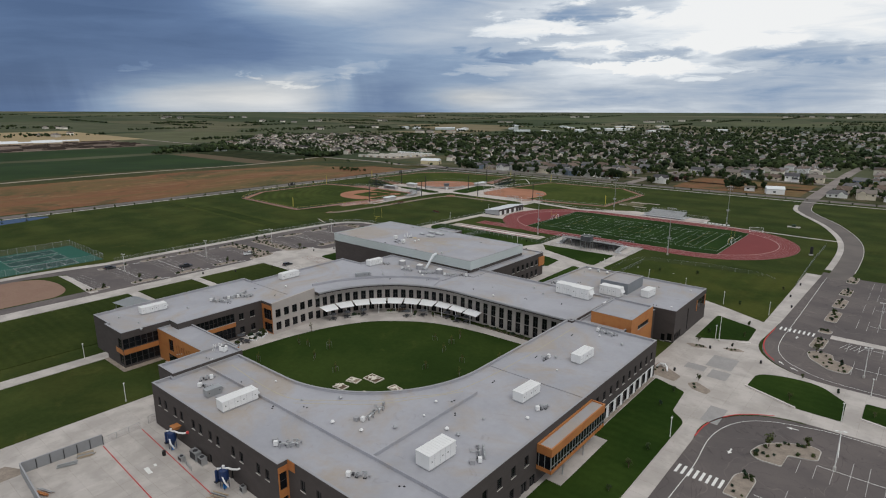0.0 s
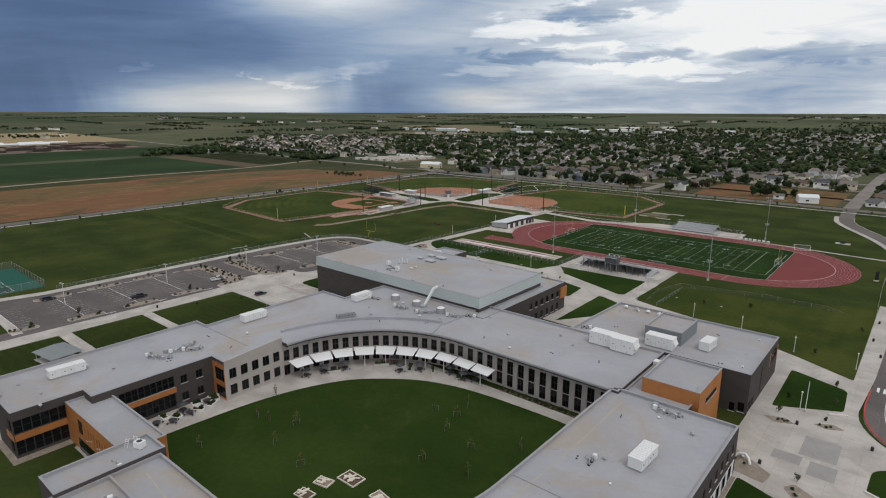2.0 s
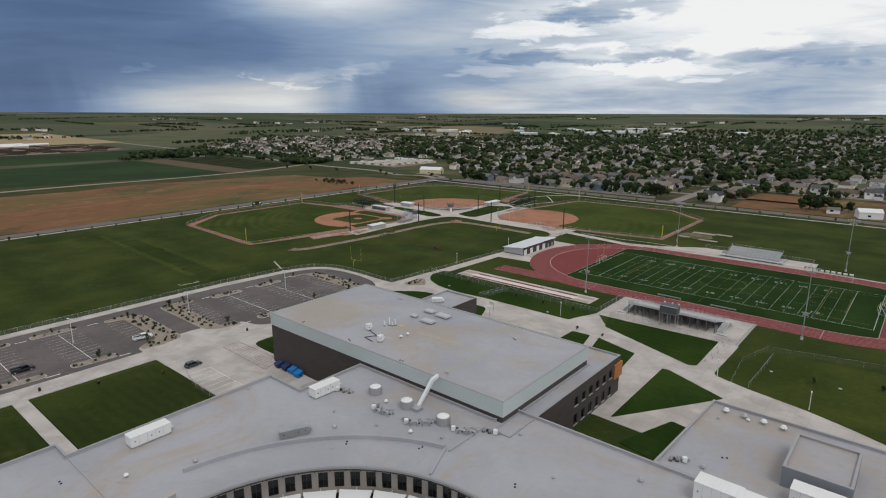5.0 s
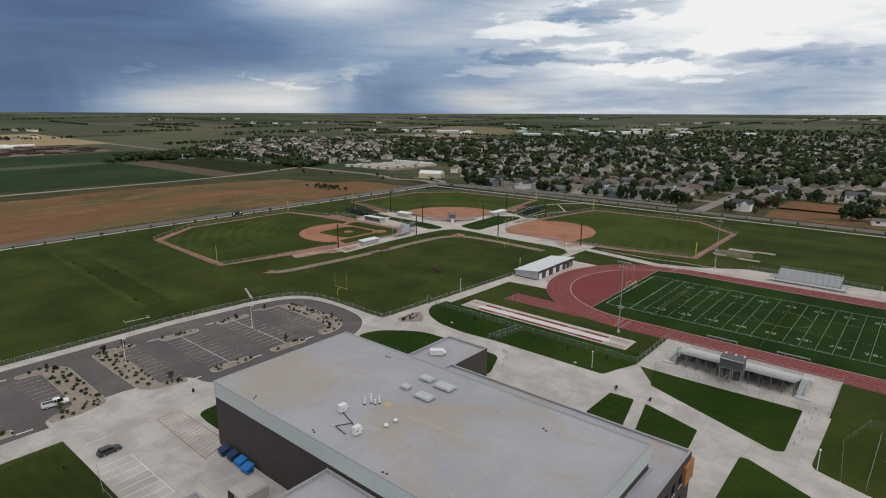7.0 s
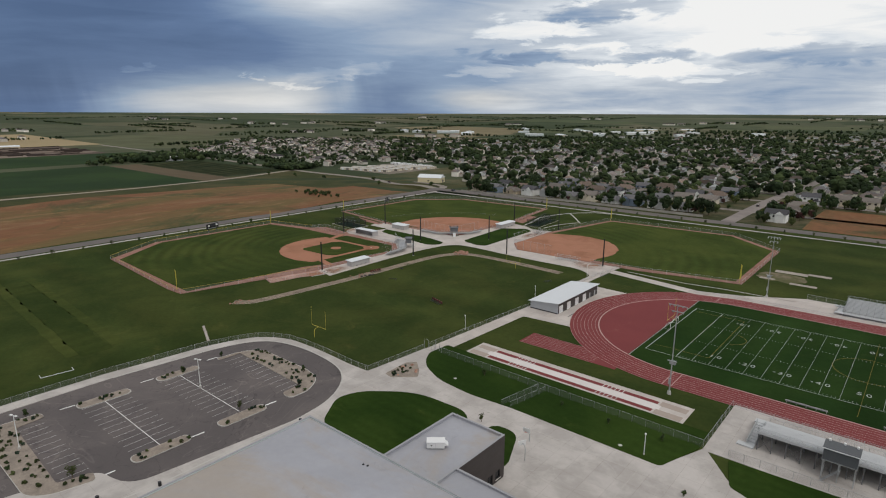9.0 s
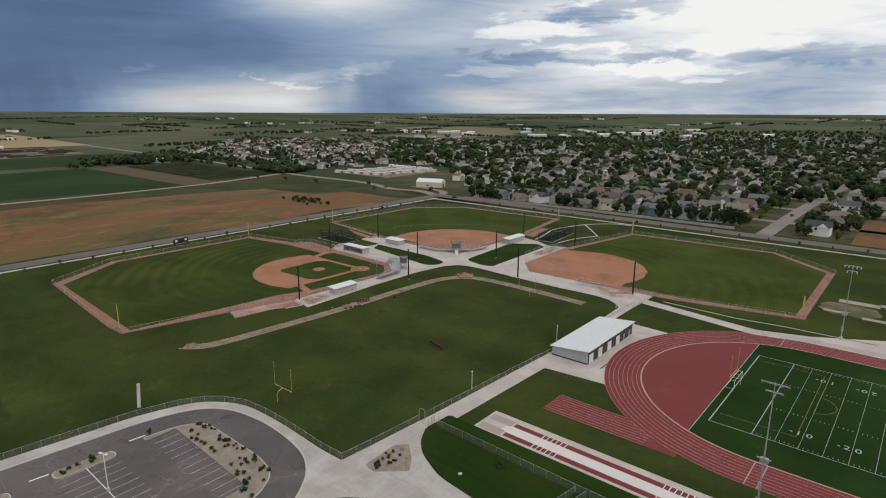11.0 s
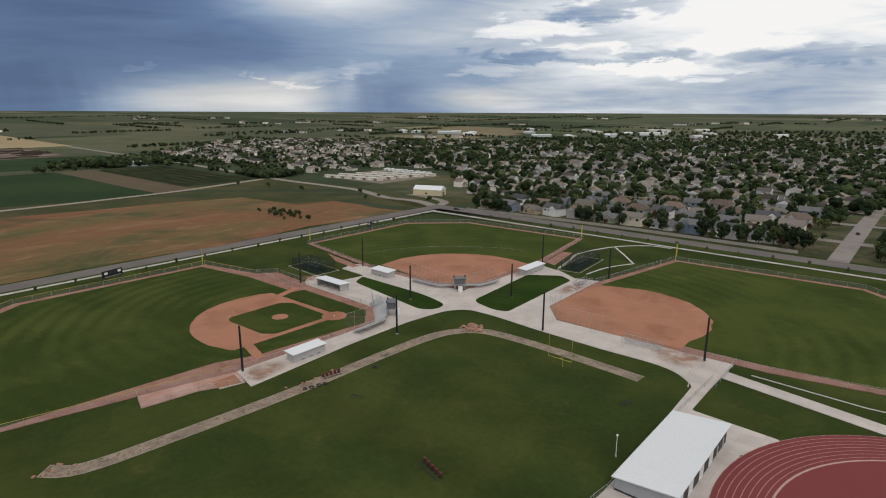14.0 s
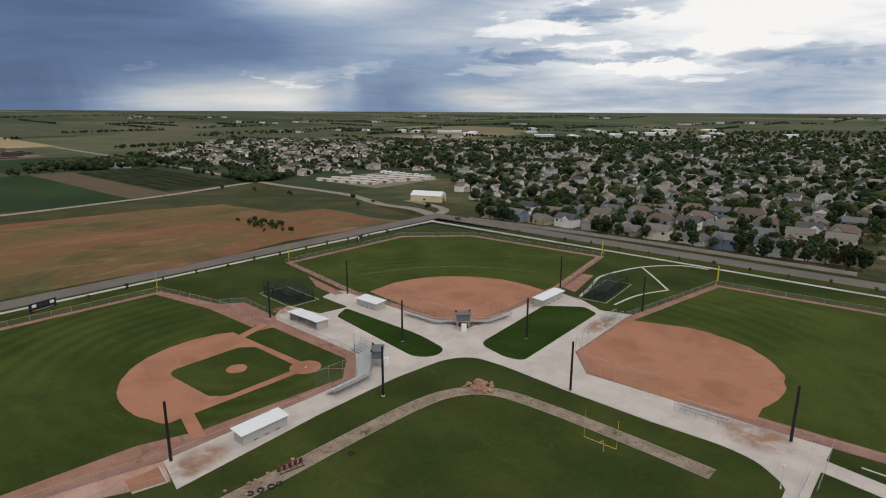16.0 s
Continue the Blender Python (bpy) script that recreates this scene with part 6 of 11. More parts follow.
def house(kind):
    """A one or two storey house with garage wing; built at the origin, facing -y."""
    w, d, two, si, ro, hip = kind
    h = 5.4 if two else 3.0
    s, r = SIDINGS[si], SHINGLE[ro]
    t = thing("house", "", "house")
    part("wall", M().box(-w / 2, w / 2, -d / 2, d / 2, -1.2, h), s, t)
    part("roof", M().gable(-w / 2, w / 2, -d / 2, d / 2, h, h + 0.31 * d, 0.5, "x", hip), r, t)
    bx = -w * 0.2 if si % 2 else w * 0.22
    part("rear_gable_roof", M().gable(bx - 2.8, bx + 2.8, 0.5, d / 2 + 0.9, h + 0.02, h + 0.25 * d, 0.35, "y"), r, t)
    part("rear_gable", M().add([(bx - 2.8, d / 2 + 1.27, h), (bx + 2.8, d / 2 + 1.27, h), (bx, d / 2 + 1.27, h + 0.23 * d)], [(0, 1, 2)]), s, t)
    part("rear_bay", M().box(bx - 2.6, bx + 2.6, d / 2, d / 2 + 0.9, -1.2, h), s, t)
    part("gable_wall", M().add([(x, y, z) for x in (-w / 2, w / 2) for y, z in ((-d / 2, h), (d / 2, h), (0, h + 0.29 * d))], [(0, 2, 1), (3, 4, 5)]), s, t) if not hip else None
    gx = w / 2 - 3.2 if si % 2 else -w / 2 + 3.2
    part("garage", M().box(gx - 3.1, gx + 3.1, -d / 2 - 3.2, -d / 2, -1.2, 2.9), s, t)
    part("garage_roof", M().gable(gx - 3.1, gx + 3.1, -d / 2 - 3.2, -d / 2 + d * 0.45, 2.9, 4.6, 0.4, "y"), r, t)
    part("garage_gable", M().add([(gx - 3.1, -d / 2 - 3.2, 2.9), (gx + 3.1, -d / 2 - 3.2, 2.9), (gx, -d / 2 - 3.2, 4.45)], [(0, 1, 2)]), s, t)
    part("garage_door", M().box(gx - 2.5, gx + 2.5, -d / 2 - 3.26, -d / 2 - 3.2, 0, 2.3), WHITE, t)
    part("driveway", M().box(gx - 2.9, gx + 2.9, -d / 2 - 9.5, -d / 2 - 3.2, -1.0, 0.05), DRIVE, t)
    for i, wx in enumerate((-w * 0.33, 0.05 * w, w * 0.33)):
        for side in (-1, 1):
            if side < 0 and abs(wx - gx) < 4.2 and not two:
                continue
            z0 = 3.4 if two else 1.0
            part("window", M().box(wx - 0.75, wx + 0.75, side * d / 2 - 0.04, side * d / 2 + 0.04, z0, z0 + 1.25), GLASS, t)
    return t


KINDS = [(14, 9.5, False, 0, 1, 0), (12, 9, True, 2, 0, 0), (15, 10, False, 3, 3, 3.5), (12.5, 9.5, True, 1, 2, 0), (13.5, 10.5, True, 4, 1, 3.0), (14, 9.5, False, 5, 0, 0), (13, 9, True, 0, 3, 0), (14.5, 10, False, 1, 0, 3.0)]
HLAB = ("cream sided single storey house with brown shingle roof", "blue grey two storey house with grey shingle roof", "tan single storey house with weathered hip roof", "white two storey house with dark shingle roof",
        "grey two storey house with brown hip roof", "sage green single storey house with grey roof", "cream two storey house with weathered shingle roof", "white single storey house with grey hip roof")
PROTO = []
for kd, lab in zip(KINDS, HLAB):
    p = house(kd)
    tagged(p, lab, "house", "houses of the neighbourhood")
    PROTO.append(p)
rnd = random.Random(77)
STREETX = -231.0
STREET = mat("worn_pinkish_street", (0.205, 0.178, 0.166), 0.93, 0.2, var=0.16, s1=0.06, s2=1.2, tint=(0.235, 0.205, 0.190))
LOTGRASS = mat("dull_house_lot_grass", (0.044, 0.050, 0.021), 0.97, 0.1, var=0.35, s1=0.05, s2=0.5, tint=(0.085, 0.074, 0.042))
spots = []
for row in range(4):
    y = 584 + 31.5 * row + (6 if row % 2 else 0)
    x = -452.0 + 5 * (row % 2)
    while x < 130:
        if not (-190 < x < -84 and y < 655) and not (abs(x - STREETX) < 17) and not (abs(x + 74) < 14) and not (x < -425 and row > 1) and not (x < -400 and row > 4):
            spots.append((x + rnd.uniform(-1.5, 1.5), y + rnd.uniform(-2, 2), 180 if row % 2 == 0 else 0))
        x += rnd.uniform(17.5, 20)
for i, (x, y, rz) in enumerate(spots):
    kd = rnd.randrange(8)
    m = pose(x, y, land(x, y), 0, 0, rz + rnd.choice((0, 0, 0, 8, -8)))
    if i < 8:
        PROTO[i].matrix_basis = m
    else:
        copy_thing(PROTO[kd], m)
for n, (x0, x1, y0, y1) in enumerate([(-460, 140, 607, 615), (-440, 140, 670, 678), (-400, 140, 733, 741), (STREETX - 4.5, STREETX + 4.5, 559, 1000), (-79, -69, 559, 1100)]):
    tagged(new("road_%d" % (5 + n), patch("road_%d" % (5 + n), x0, x1, y0, y1, STREET, 0.12 + 0.01 * n, 20)), "residential street of grey asphalt between houses", "road", kind="structure")
tagged(new("lawn_21", patch("lawn_21", -470, 150, 563, 712, LOTGRASS, 0.06, 20)), "house lots with dull dry grass", "lawn", kind="structure")
FENCEW = mat("pale_vinyl_fence", (0.34, 0.315, 0.28), 0.8, 0.3, var=0.1, rand=0.08)
pf = thing("privacy_fence", "long pale panel fence behind the back yards", "fence", -470, 565.5, 0)
panel_me = M().box(0, 4.6, -0.04, 0.04, 0, 1.75).add([(4.6, -0.09, 0), (4.75, -0.09, 0), (4.75, 0.09, 0), (4.6, 0.09, 0), (4.6, -0.09, 1.9), (4.75, -0.09, 1.9), (4.75, 0.09, 1.9), (4.6, 0.09, 1.9)], [(4, 5, 6, 7), (0, 1, 5, 4), (2, 3, 7, 6), (0, 4, 7, 3), (1, 2, 6, 5)]).mesh("panel", FENCEW)
for i in range(44):
    shared("panel", panel_me, pf, pose(12 + i * 4.76, 0, land(-458 + i * 4.76, 565.5)))
# garden trees, thicker along the road
TG = "trees among the houses"
rest = []
for i in range(1150):
    if i < 6:
        x, y = rnd.uniform(-465, 90), rnd.uniform(568, 577)
    else:
        x, y = rnd.uniform(-470, 130), rnd.uniform(570 if i % 5 == 0 else 588, 705)
    if (-190 < x < -84 and y < 655) or abs(x - STREETX) < 12 or abs(x + 74) < 8:
        continue
    if any(abs(x - hx) < 8.5 and abs(y - hy) < 8.0 for hx, hy, _ in spots):
        continue
    kind, s, rz = BIG[rnd.choice((0, 0, 1, 1, 2, 2, 3, 4, 5, 6))], rnd.uniform(0.45, 0.85), rnd.uniform(0, 360)
    if y < 596 and i < 600:
        tree(kind, x, y, s, rz, TG)
    else:
        rest.append((kind, x, y, s, rz))


def joined_trees(rest):
    """The farther garden trees as one mesh of leaves and trunks."""
    vs, sizes, mats, idx = [], [], [], 0
    slots = LEAF + [BARK]
    for kind, x, y, s, rz in rest:
        for me in (kind["crown"], kind["trunk"]):
            co = np.empty(len(me.vertices) * 3)
            me.vertices.foreach_get("co", co)
            co = co.reshape(-1, 3) * s
            c, q = math.cos(radians(rz)), math.sin(radians(rz))
            vs.append(np.stack((co[:, 0] * c - co[:, 1] * q + x, co[:, 0] * q + co[:, 1] * c + y, co[:, 2] + land(x, y)), 1))
            loops = np.empty(len(me.loops), dtype=np.int32)
            me.loops.foreach_get("vertex_index", loops)
            tot = np.empty(len(me.polygons), dtype=np.int32)
            me.polygons.foreach_get("loop_total", tot)
            sizes.append((loops + idx, tot))
            mats.append(np.full(len(tot), slots.index(me.materials[0]), dtype=np.int32))
            idx += len(co)
    out = bpy.data.meshes.new("garden_trees")
    v = np.concatenate(vs)
    loops, tot = np.concatenate([a for a, _ in sizes]), np.concatenate([b for _, b in sizes])
    out.vertices.add(len(v))
    out.vertices.foreach_set("co", v.ravel())
    out.loops.add(len(loops))
    out.loops.foreach_set("vertex_index", loops)
    out.polygons.add(len(tot))
    out.polygons.foreach_set("loop_start", np.concatenate(([0], np.cumsum(tot)[:-1])).astype(np.int32))
    for one in slots:
        out.materials.append(one)
    out.polygons.foreach_set("material_index", np.concatenate(mats))
    out.update(calc_edges=True)
    tagged(new("garden_trees", out), "many leafy garden trees between the house rows", "trees", kind="stuff")


joined_trees(rest)
for x, y, s in ((-372, 573, 1.0), (-366, 575, 0.9), (-358, 572, 0.8), (-455, 572, 1.1), (-447, 574, 1.0), (-440, 578, 1.15), (-433, 573, 0.9), (-285, 572, 1.1), (-277, 574, 1.0), (-268, 572, 1.15), (-254, 573, 1.2), (-248, 576, 1.1), (-297, 575, 1.0), (-262, 578, 1.1), (-345, 576, 0.8), (-328, 573, 0.9), (-320, 575, 0.95), (-310, 574, 0.85), (-142, 590, 1.2), (-136, 586, 1.1), (-130, 590, 1.25), (-124, 585, 0.9), (-146, 582, 0.9), (-118, 592, 0.8)):
    tree(BIG[rnd.choice((0, 6, 1))], x, y, s * 0.86, rnd.uniform(0, 360), "tall trees along the road")


# ---- roof equipment ----
UNITW = mat("white_unit_panel", (0.72, 0.72, 0.72), 0.5, 0.4, var=0.05, s1=0.4, s2=3.0, stain=((0.55, 0.54, 0.52), 0.62, 0.85, 0.5))
def rooftop_unit(x, y, z, rz, w, d, h, label="large white rooftop air handling unit", material=None):
    """A long packaged unit: curb, cabinet with panel seams, hood, louvres and fans."""
    material = material or UNITW
    t = thing("rooftop_unit", label, "rooftop unit", x, y, z, rz, group="rooftop units")
    part("curb", M().box(-w / 2 + 0.15, w / 2 - 0.15, -d / 2 + 0.15, d / 2 - 0.15, 0, 0.35), GALV, t)
    part("cabinet", M().box(-w / 2, w / 2, -d / 2, d / 2, 0.35, h), material, t)
    part("lid", M().box(-w / 2 - 0.06, w / 2 + 0.06, -d / 2 - 0.06, d / 2 + 0.06, h, h + 0.1), material, t)
    n = max(2, round(w / 1.4))
    for i in range(1, n):
        px = -w / 2 + w * i / n
        part("seam", M().box(px - 0.02, px + 0.02, -d / 2 - 0.015, d / 2 + 0.015, 0.4, h - 0.02), GALV, t)
    for i in range(n):
        px = -w / 2 + w * (i + 0.5) / n
        for s in (-1, 1):
            if (i * 7 + s) % 3:
                part("latch", M().box(px - 0.12, px + 0.12, s * d / 2 - 0.03, s * d / 2 + 0.03, h * 0.55, h * 0.55 + 0.22), FRAME, t)
    part("intake_hood", M().add([(w / 2, -d * 0.4, h * 0.9), (w / 2, d * 0.4, h * 0.9), (w / 2 + 0.7, d * 0.4, h * 0.5), (w / 2 + 0.7, -d * 0.4, h * 0.5), (w / 2, -d * 0.4, h * 0.5), (w / 2, d * 0.4, h * 0.5)], [(0, 3, 2, 1), (0, 4, 3), (1, 2, 5), (3, 4, 5, 2)]), material, t)
    for i in range(1, 2 * n):
        px = -w / 2 + w * i / (2 * n)
        part("lid_rib", M().box(px - 0.03, px + 0.03, -d / 2 - 0.05, d / 2 + 0.05, h + 0.1, h + 0.15), material, t)
    return t


ZR = RF + 0.004
rooftop_unit(-109.2, 60.4, ZR, 88, 8.4, 2.7, 2.5)
rooftop_unit(-117.6, 59.2, ZR, 88, 3.6, 1.8, 1.7, "grey rooftop condensing unit", GALV)
rooftop_unit(-62.5, 72.6, ZR, 88, 7.2, 3.4, 3.1)
rooftop_unit(-62.8, 104.2, ZR, 88, 7.0, 2.7, 2.4)
rooftop_unit(-62.5, 130.6, ZR, 88, 7.0, 2.7, 2.4)
rooftop_unit(-183.6, 75.6, ZR, 88, 7.8, 2.5, 2.2)
rooftop_unit(-182.2, 126, ZR, 90, 7.6, 2.6, 2.3)
rooftop_unit(-171.3, 160.2, ZR, 88, 6.8, 2.5, 2.3)
rooftop_unit(-92.2, 177.3, ZR, 0, 6.8, 3.4, 3.6)
rooftop_unit(-86.0, 176.6, ZR, 0, 6.2, 3.8, 3.7)
rooftop_unit(-79.6, 185.7, ZR, 0, 7.4, 3.2, 3.3)
rooftop_unit(-69.4, 192.8, ZR, 86, 5.6, 2.7, 2.6)
rooftop_unit(-75.6, 173.8, 9.31, 0, 2.2, 1.8, 1.9, "small white rooftop unit")
rooftop_unit(-161.8, 145, ZR, 65, 5.6, 1.6, 1.7, "grey rooftop condensing unit", GALV)
rooftop_unit(-195.7, 227.5, 8.91, 40, 3.4, 1.8, 1.5, "small white rooftop unit on the annex")
def roof_hood(x, y, w, d):
    """A low curb-mounted relief hood: curb, sloped skirt and a shallow pitched lid."""
    t = thing("roof_hood", "low silver curb mounted relief hood on the gym", "roof hood", x, y, 14.804, 0, group="gym relief hoods")
    part("curb", M().box(-w * 0.38, w * 0.38, -d * 0.38, d * 0.38, 0, 0.45), COPING, t)
    lo, hi = [(-w / 2, -d / 2), (w / 2, -d / 2), (w / 2, d / 2), (-w / 2, d / 2)], [(-w * 0.43, -d * 0.4), (w * 0.43, -d * 0.4), (w * 0.43, d * 0.4), (-w * 0.43, d * 0.4)]
    part("skirt", M().add([(*p, 0.4) for p in lo] + [(*p, 0.72) for p in hi], [(3, 2, 1, 0), (0, 1, 5, 4), (1, 2, 6, 5), (2, 3, 7, 6), (3, 0, 4, 7)]), GALV, t)
    part("lid", M().gable(-w * 0.43, w * 0.43, -d * 0.4, d * 0.4, 0.724, 0.92, 0.06, "x", 0.3), ALU, t, "bright metal lid")


for x, y, w, d in ((-179.9, 206.0, 3.4, 2.2), (-174.6, 205.6, 4.6, 2.8), (-175.0, 199.6, 4.2, 2.6), (-180.8, 200.2, 2.2, 1.7)):
    roof_hood(x, y, w, d)
for x, y, h in ((-182.3, 189.8, 1.5), (-181.7, 191.1, 2.2), (-180.7, 191.2, 1.1), (-180.3, 192.0, 1.7)):
    vp = thing("vent_stack", "thin white vertical vent stack on the gym roof", "vent stack", x, y, 14.804, 0, group="gym vent stacks")
    part("pipe", M().cyl((0, 0, 0), (0, 0, h), 0.16, None, 10), WHITE, vp)
    part("flashing", M().cyl((0, 0, 0), (0, 0, 0.18), 0.34, 0.2, 10), DARKSTEEL, vp)
for x, y in ((-183.2, 184.9), (-175.0, 181.3)):
    rooftop_unit(x, y, 14.81, 90, 1.4, 1.0, 1.7, "upright white roof vent box")
for a, b in (((-183.2, 184.9), (-178.6, 183.4)), ((-178.6, 183.4), (-175.0, 181.3)), ((-178.6, 183.4), (-180.2, 180.6)), ((-180.2, 180.6), (-176.6, 180.0))):
    single("roof_conduit", M().cyl((*a, 14.95), (*b, 14.95), 0.09, None, 6), DARKSTEEL, "dark conduit run on small blocks on the gym roof", "conduit", "gym roof conduits")
single("roof_patch_pad", M().prism(rounded(rect(-179.6, -177.8, 192.0, 193.6), 0.3, 3), 14.8, 14.87), SEAM_PAD := mat("yellowed_roof_pad", (0.46, 0.37, 0.22), 0.9, 0.2, var=0.2), "yellowed pad lying on the gym roof", "roof pad")


def roof_vent(x, y, z, s, label="small mushroom roof vent"):
    t = thing("roof_vent", label, "roof vent", x, y, z, x * 7 % 90, group="roof vents")
    part("stack", M().cyl((0, 0, 0), (0, 0, 0.45 * s), 0.22 * s, None, 8), GALV, t)
    part("cap", M().cyl((0, 0, 0.45 * s), (0, 0, 0.75 * s), 0.48 * s, 0.3 * s, 10), WHITE if (x * 13 + y * 7) % 10 > 4 else GALV, t)


for x, y in ((-87.2, 68.6), (-80.3, 70.3), (-76, 75.6), (-74.7, 82.9), (-76.6, 89), (-64.3, 89.8), (-64.2, 120.5), (-68.2, 126.9), (-67.5, 81.8), (-64.5, 81.7), (-57.4, 96), (-100, 70.5), (-112, 72), (-94, 76.5), (-66, 148), (-58.5, 146), (-173, 118), (-168, 128), (-158, 152), (-163, 156), (-152, 158), (-148, 162.5), (-145, 160.5), (-139, 163), (-128, 174), (-116, 166), (-104, 175), (-98, 171), (-110, 158), (-185.5, 66), (-176.5, 68), (-170, 66), (-178, 84), (-100, 206), (-97, 186), (-95, 209), (-60, 208), (-59, 186), (-186, 150), (-165, 168), (-157.5, 166)):
    roof_vent(x, y, ZR, 0.5 + 0.5 * abs(math.sin(x * 3 + y)))
for x, y in ((-172.9, 186.6), (-172.8, 189.0), (-150.4, 178.4)):
    roof_vent(x, y, 14.81, 1.0, "white roof vent pipe on the gym")
for i in range(4):
    roof_vent(-99.5 + i * 3.6, 209.8, ZR, 1.4, "square white skylight vent")


def pipe_rack(x, y, z, rz, w, label="grey pipe rack with small fans on the roof"):
    t = thing("roof_pipes", label, "roof pipes", x, y, z, rz, group="roof pipe racks")
    if w > 3:
        part("second_run", M().path([(-w / 2, -0.5, 0.42), (w / 2 - 0.6, -0.5, 0.42), (w / 2 - 0.6, -1.5, 0.42)], 0.07, 6), GALV, t)
        part("valve_box", M().prism(rounded(rect(-w / 2 - 0.9, -w / 2 + 0.1, 0.5, 1.5), 0.08, 2), 0.0, 0.85), COPING, t)
    part("pipe_run", M().path([(-w / 2, 0, 0.3), (w / 2 - 1, 0, 0.3), (w / 2 - 1, 1.2, 0.3), (w / 2, 1.2, 0.3)], 0.09, 6), GALV, t)
    for i, px in enumerate((-w / 2, 0, w / 2)):
        if (i + int(w * 3)) % 3 == 0:
            part("fan_box", M().box(px - 0.4, px + 0.4, -0.75, -0.05, 0.15, 1.05), UNITW, t)
        else:
            part("pipe_stub", M().path([(px, -0.4, 0.15), (px, -0.4, 0.95), (px + 0.35, -0.4, 1.15), (px + 0.5, -0.4, 0.9)], 0.13, 6), GALV, t)
        if i < 2 and w > 3:
            part("duct_elbow", M().path([(px + 0.9, -1.3, 0.1), (px + 0.9, -1.3, 0.8), (px + 1.3, -1.3, 1.05), (px + 1.9, -1.3, 1.05), (px + 2.3, -1.3, 0.8), (px + 2.3, -1.3, 0.1)], 0.2, 7), GALV, t)
        part("damper", M().box(px + 0.55, px + 0.95, -0.3, 0.15, 0.22, 0.62), COPING if i else DARKSTEEL, t)
        part("foot", M().box(px - 0.3, px + 0.3, -0.6, -0.2, 0, 0.15), DARKSTEEL, t)


for a in ((-176.4, 94.5, 30, 6), (-177.5, 101, 100, 7), (-174.8, 102.5, 60, 4), (-122, 60, 20, 3), (-113.5, 61.2, 90, 4), (-84, 76.6, 100, 7), (-57.5, 78.6, 130, 4), (-65.5, 151.6, 0, 5), (-70, 124.6, 90, 2.4), (-88, 58, 45, 4), (-70, 60, 30, 3), (-126, 62, 70, 2.5), (-168.5, 163.5, 20, 3), (-155.5, 163, 10, 4), (-146.5, 164.5, 40, 5), (-137.5, 168, 30, 4), (-133.2, 171, 20, 2.5), (-101.5, 185.5, 30, 2.5), (-134.5, 68, 10, 2.5), (-57.5, 101.5, 60, 2)):
    pipe_rack(a[0], a[1], ZR, a[2], a[3])


def exhaust_tank(x, y):
    t = thing("exhaust_drum", "squat grey exhaust drum with white domed top", "roof exhaust", x, y, ZR, 0, group="roof exhaust drums")
    part("drum", M().cyl((0, 0, 0), (0, 0, 1.7), 1.5, 1.5, 18), COPING, t)
    part("dome", M().cyl((0, 0, 1.7), (0, 0, 2.0), 1.25, 0.6, 18), WHITE, t)


for x in (-162.5, -152.8, -142.5):
    exhaust_tank(x, 167.6)
dk = thing("roof_duct", "pale metal duct climbing the gym wall", "duct", -150.5, 167.7, ZR)
part("duct_run", M().add([(x, y, z) for y, z in ((0.5, 0.2), (5.4, 5.2), (7.5, 5.6), (7.5, 4.9), (5.9, 4.6), (1.2, 0.2)) for x in (-0.35, 0.35)], [(0, 1, 3, 2), (2, 3, 5, 4), (4, 5, 7, 6), (6, 7, 9, 8), (8, 9, 11, 10), (10, 11, 1, 0), (0, 2, 8, 10), (2, 4, 6, 8), (1, 11, 9, 3), (3, 9, 7, 5)]), WHITEROOF, dk)
part("duct_base", M().box(-1.2, 1.2, -0.6, 1.2, 0, 0.7), GALV, dk)
hs = thing("roof_hatch_ladder", "white ladder and hatch on the west end roof", "ladder", -137.6, 72.5, 11.01, 20)
for s in (-0.4, 0.4):
    part("rail", M().box(s - 0.05, s + 0.05, -0.05, 0.05, 0, 1.9), WHITE, hs)
for i in range(5):
    part("rung", M().box(-0.4, 0.4, -0.03, 0.03, 0.3 + i * 0.35, 0.36 + i * 0.35), WHITE, hs)

# ---- courtyard ----
CANOPY = mat("white_canopy_membrane", (0.86, 0.87, 0.88), 0.6, 0.3, var=0.05, s1=0.3, s2=2.0)
def front(s, r):
    """A place along the curved courtyard front: metres from its west end, and radius."""
    a = radians(176.0) - s / 35.0
    if a > radians(90):
        return Vector((-123.5 + r * math.cos(a), 119 + r * math.sin(a)))
    return Vector((-123.5 + s - 35.0 * radians(86.0), 119 + r))


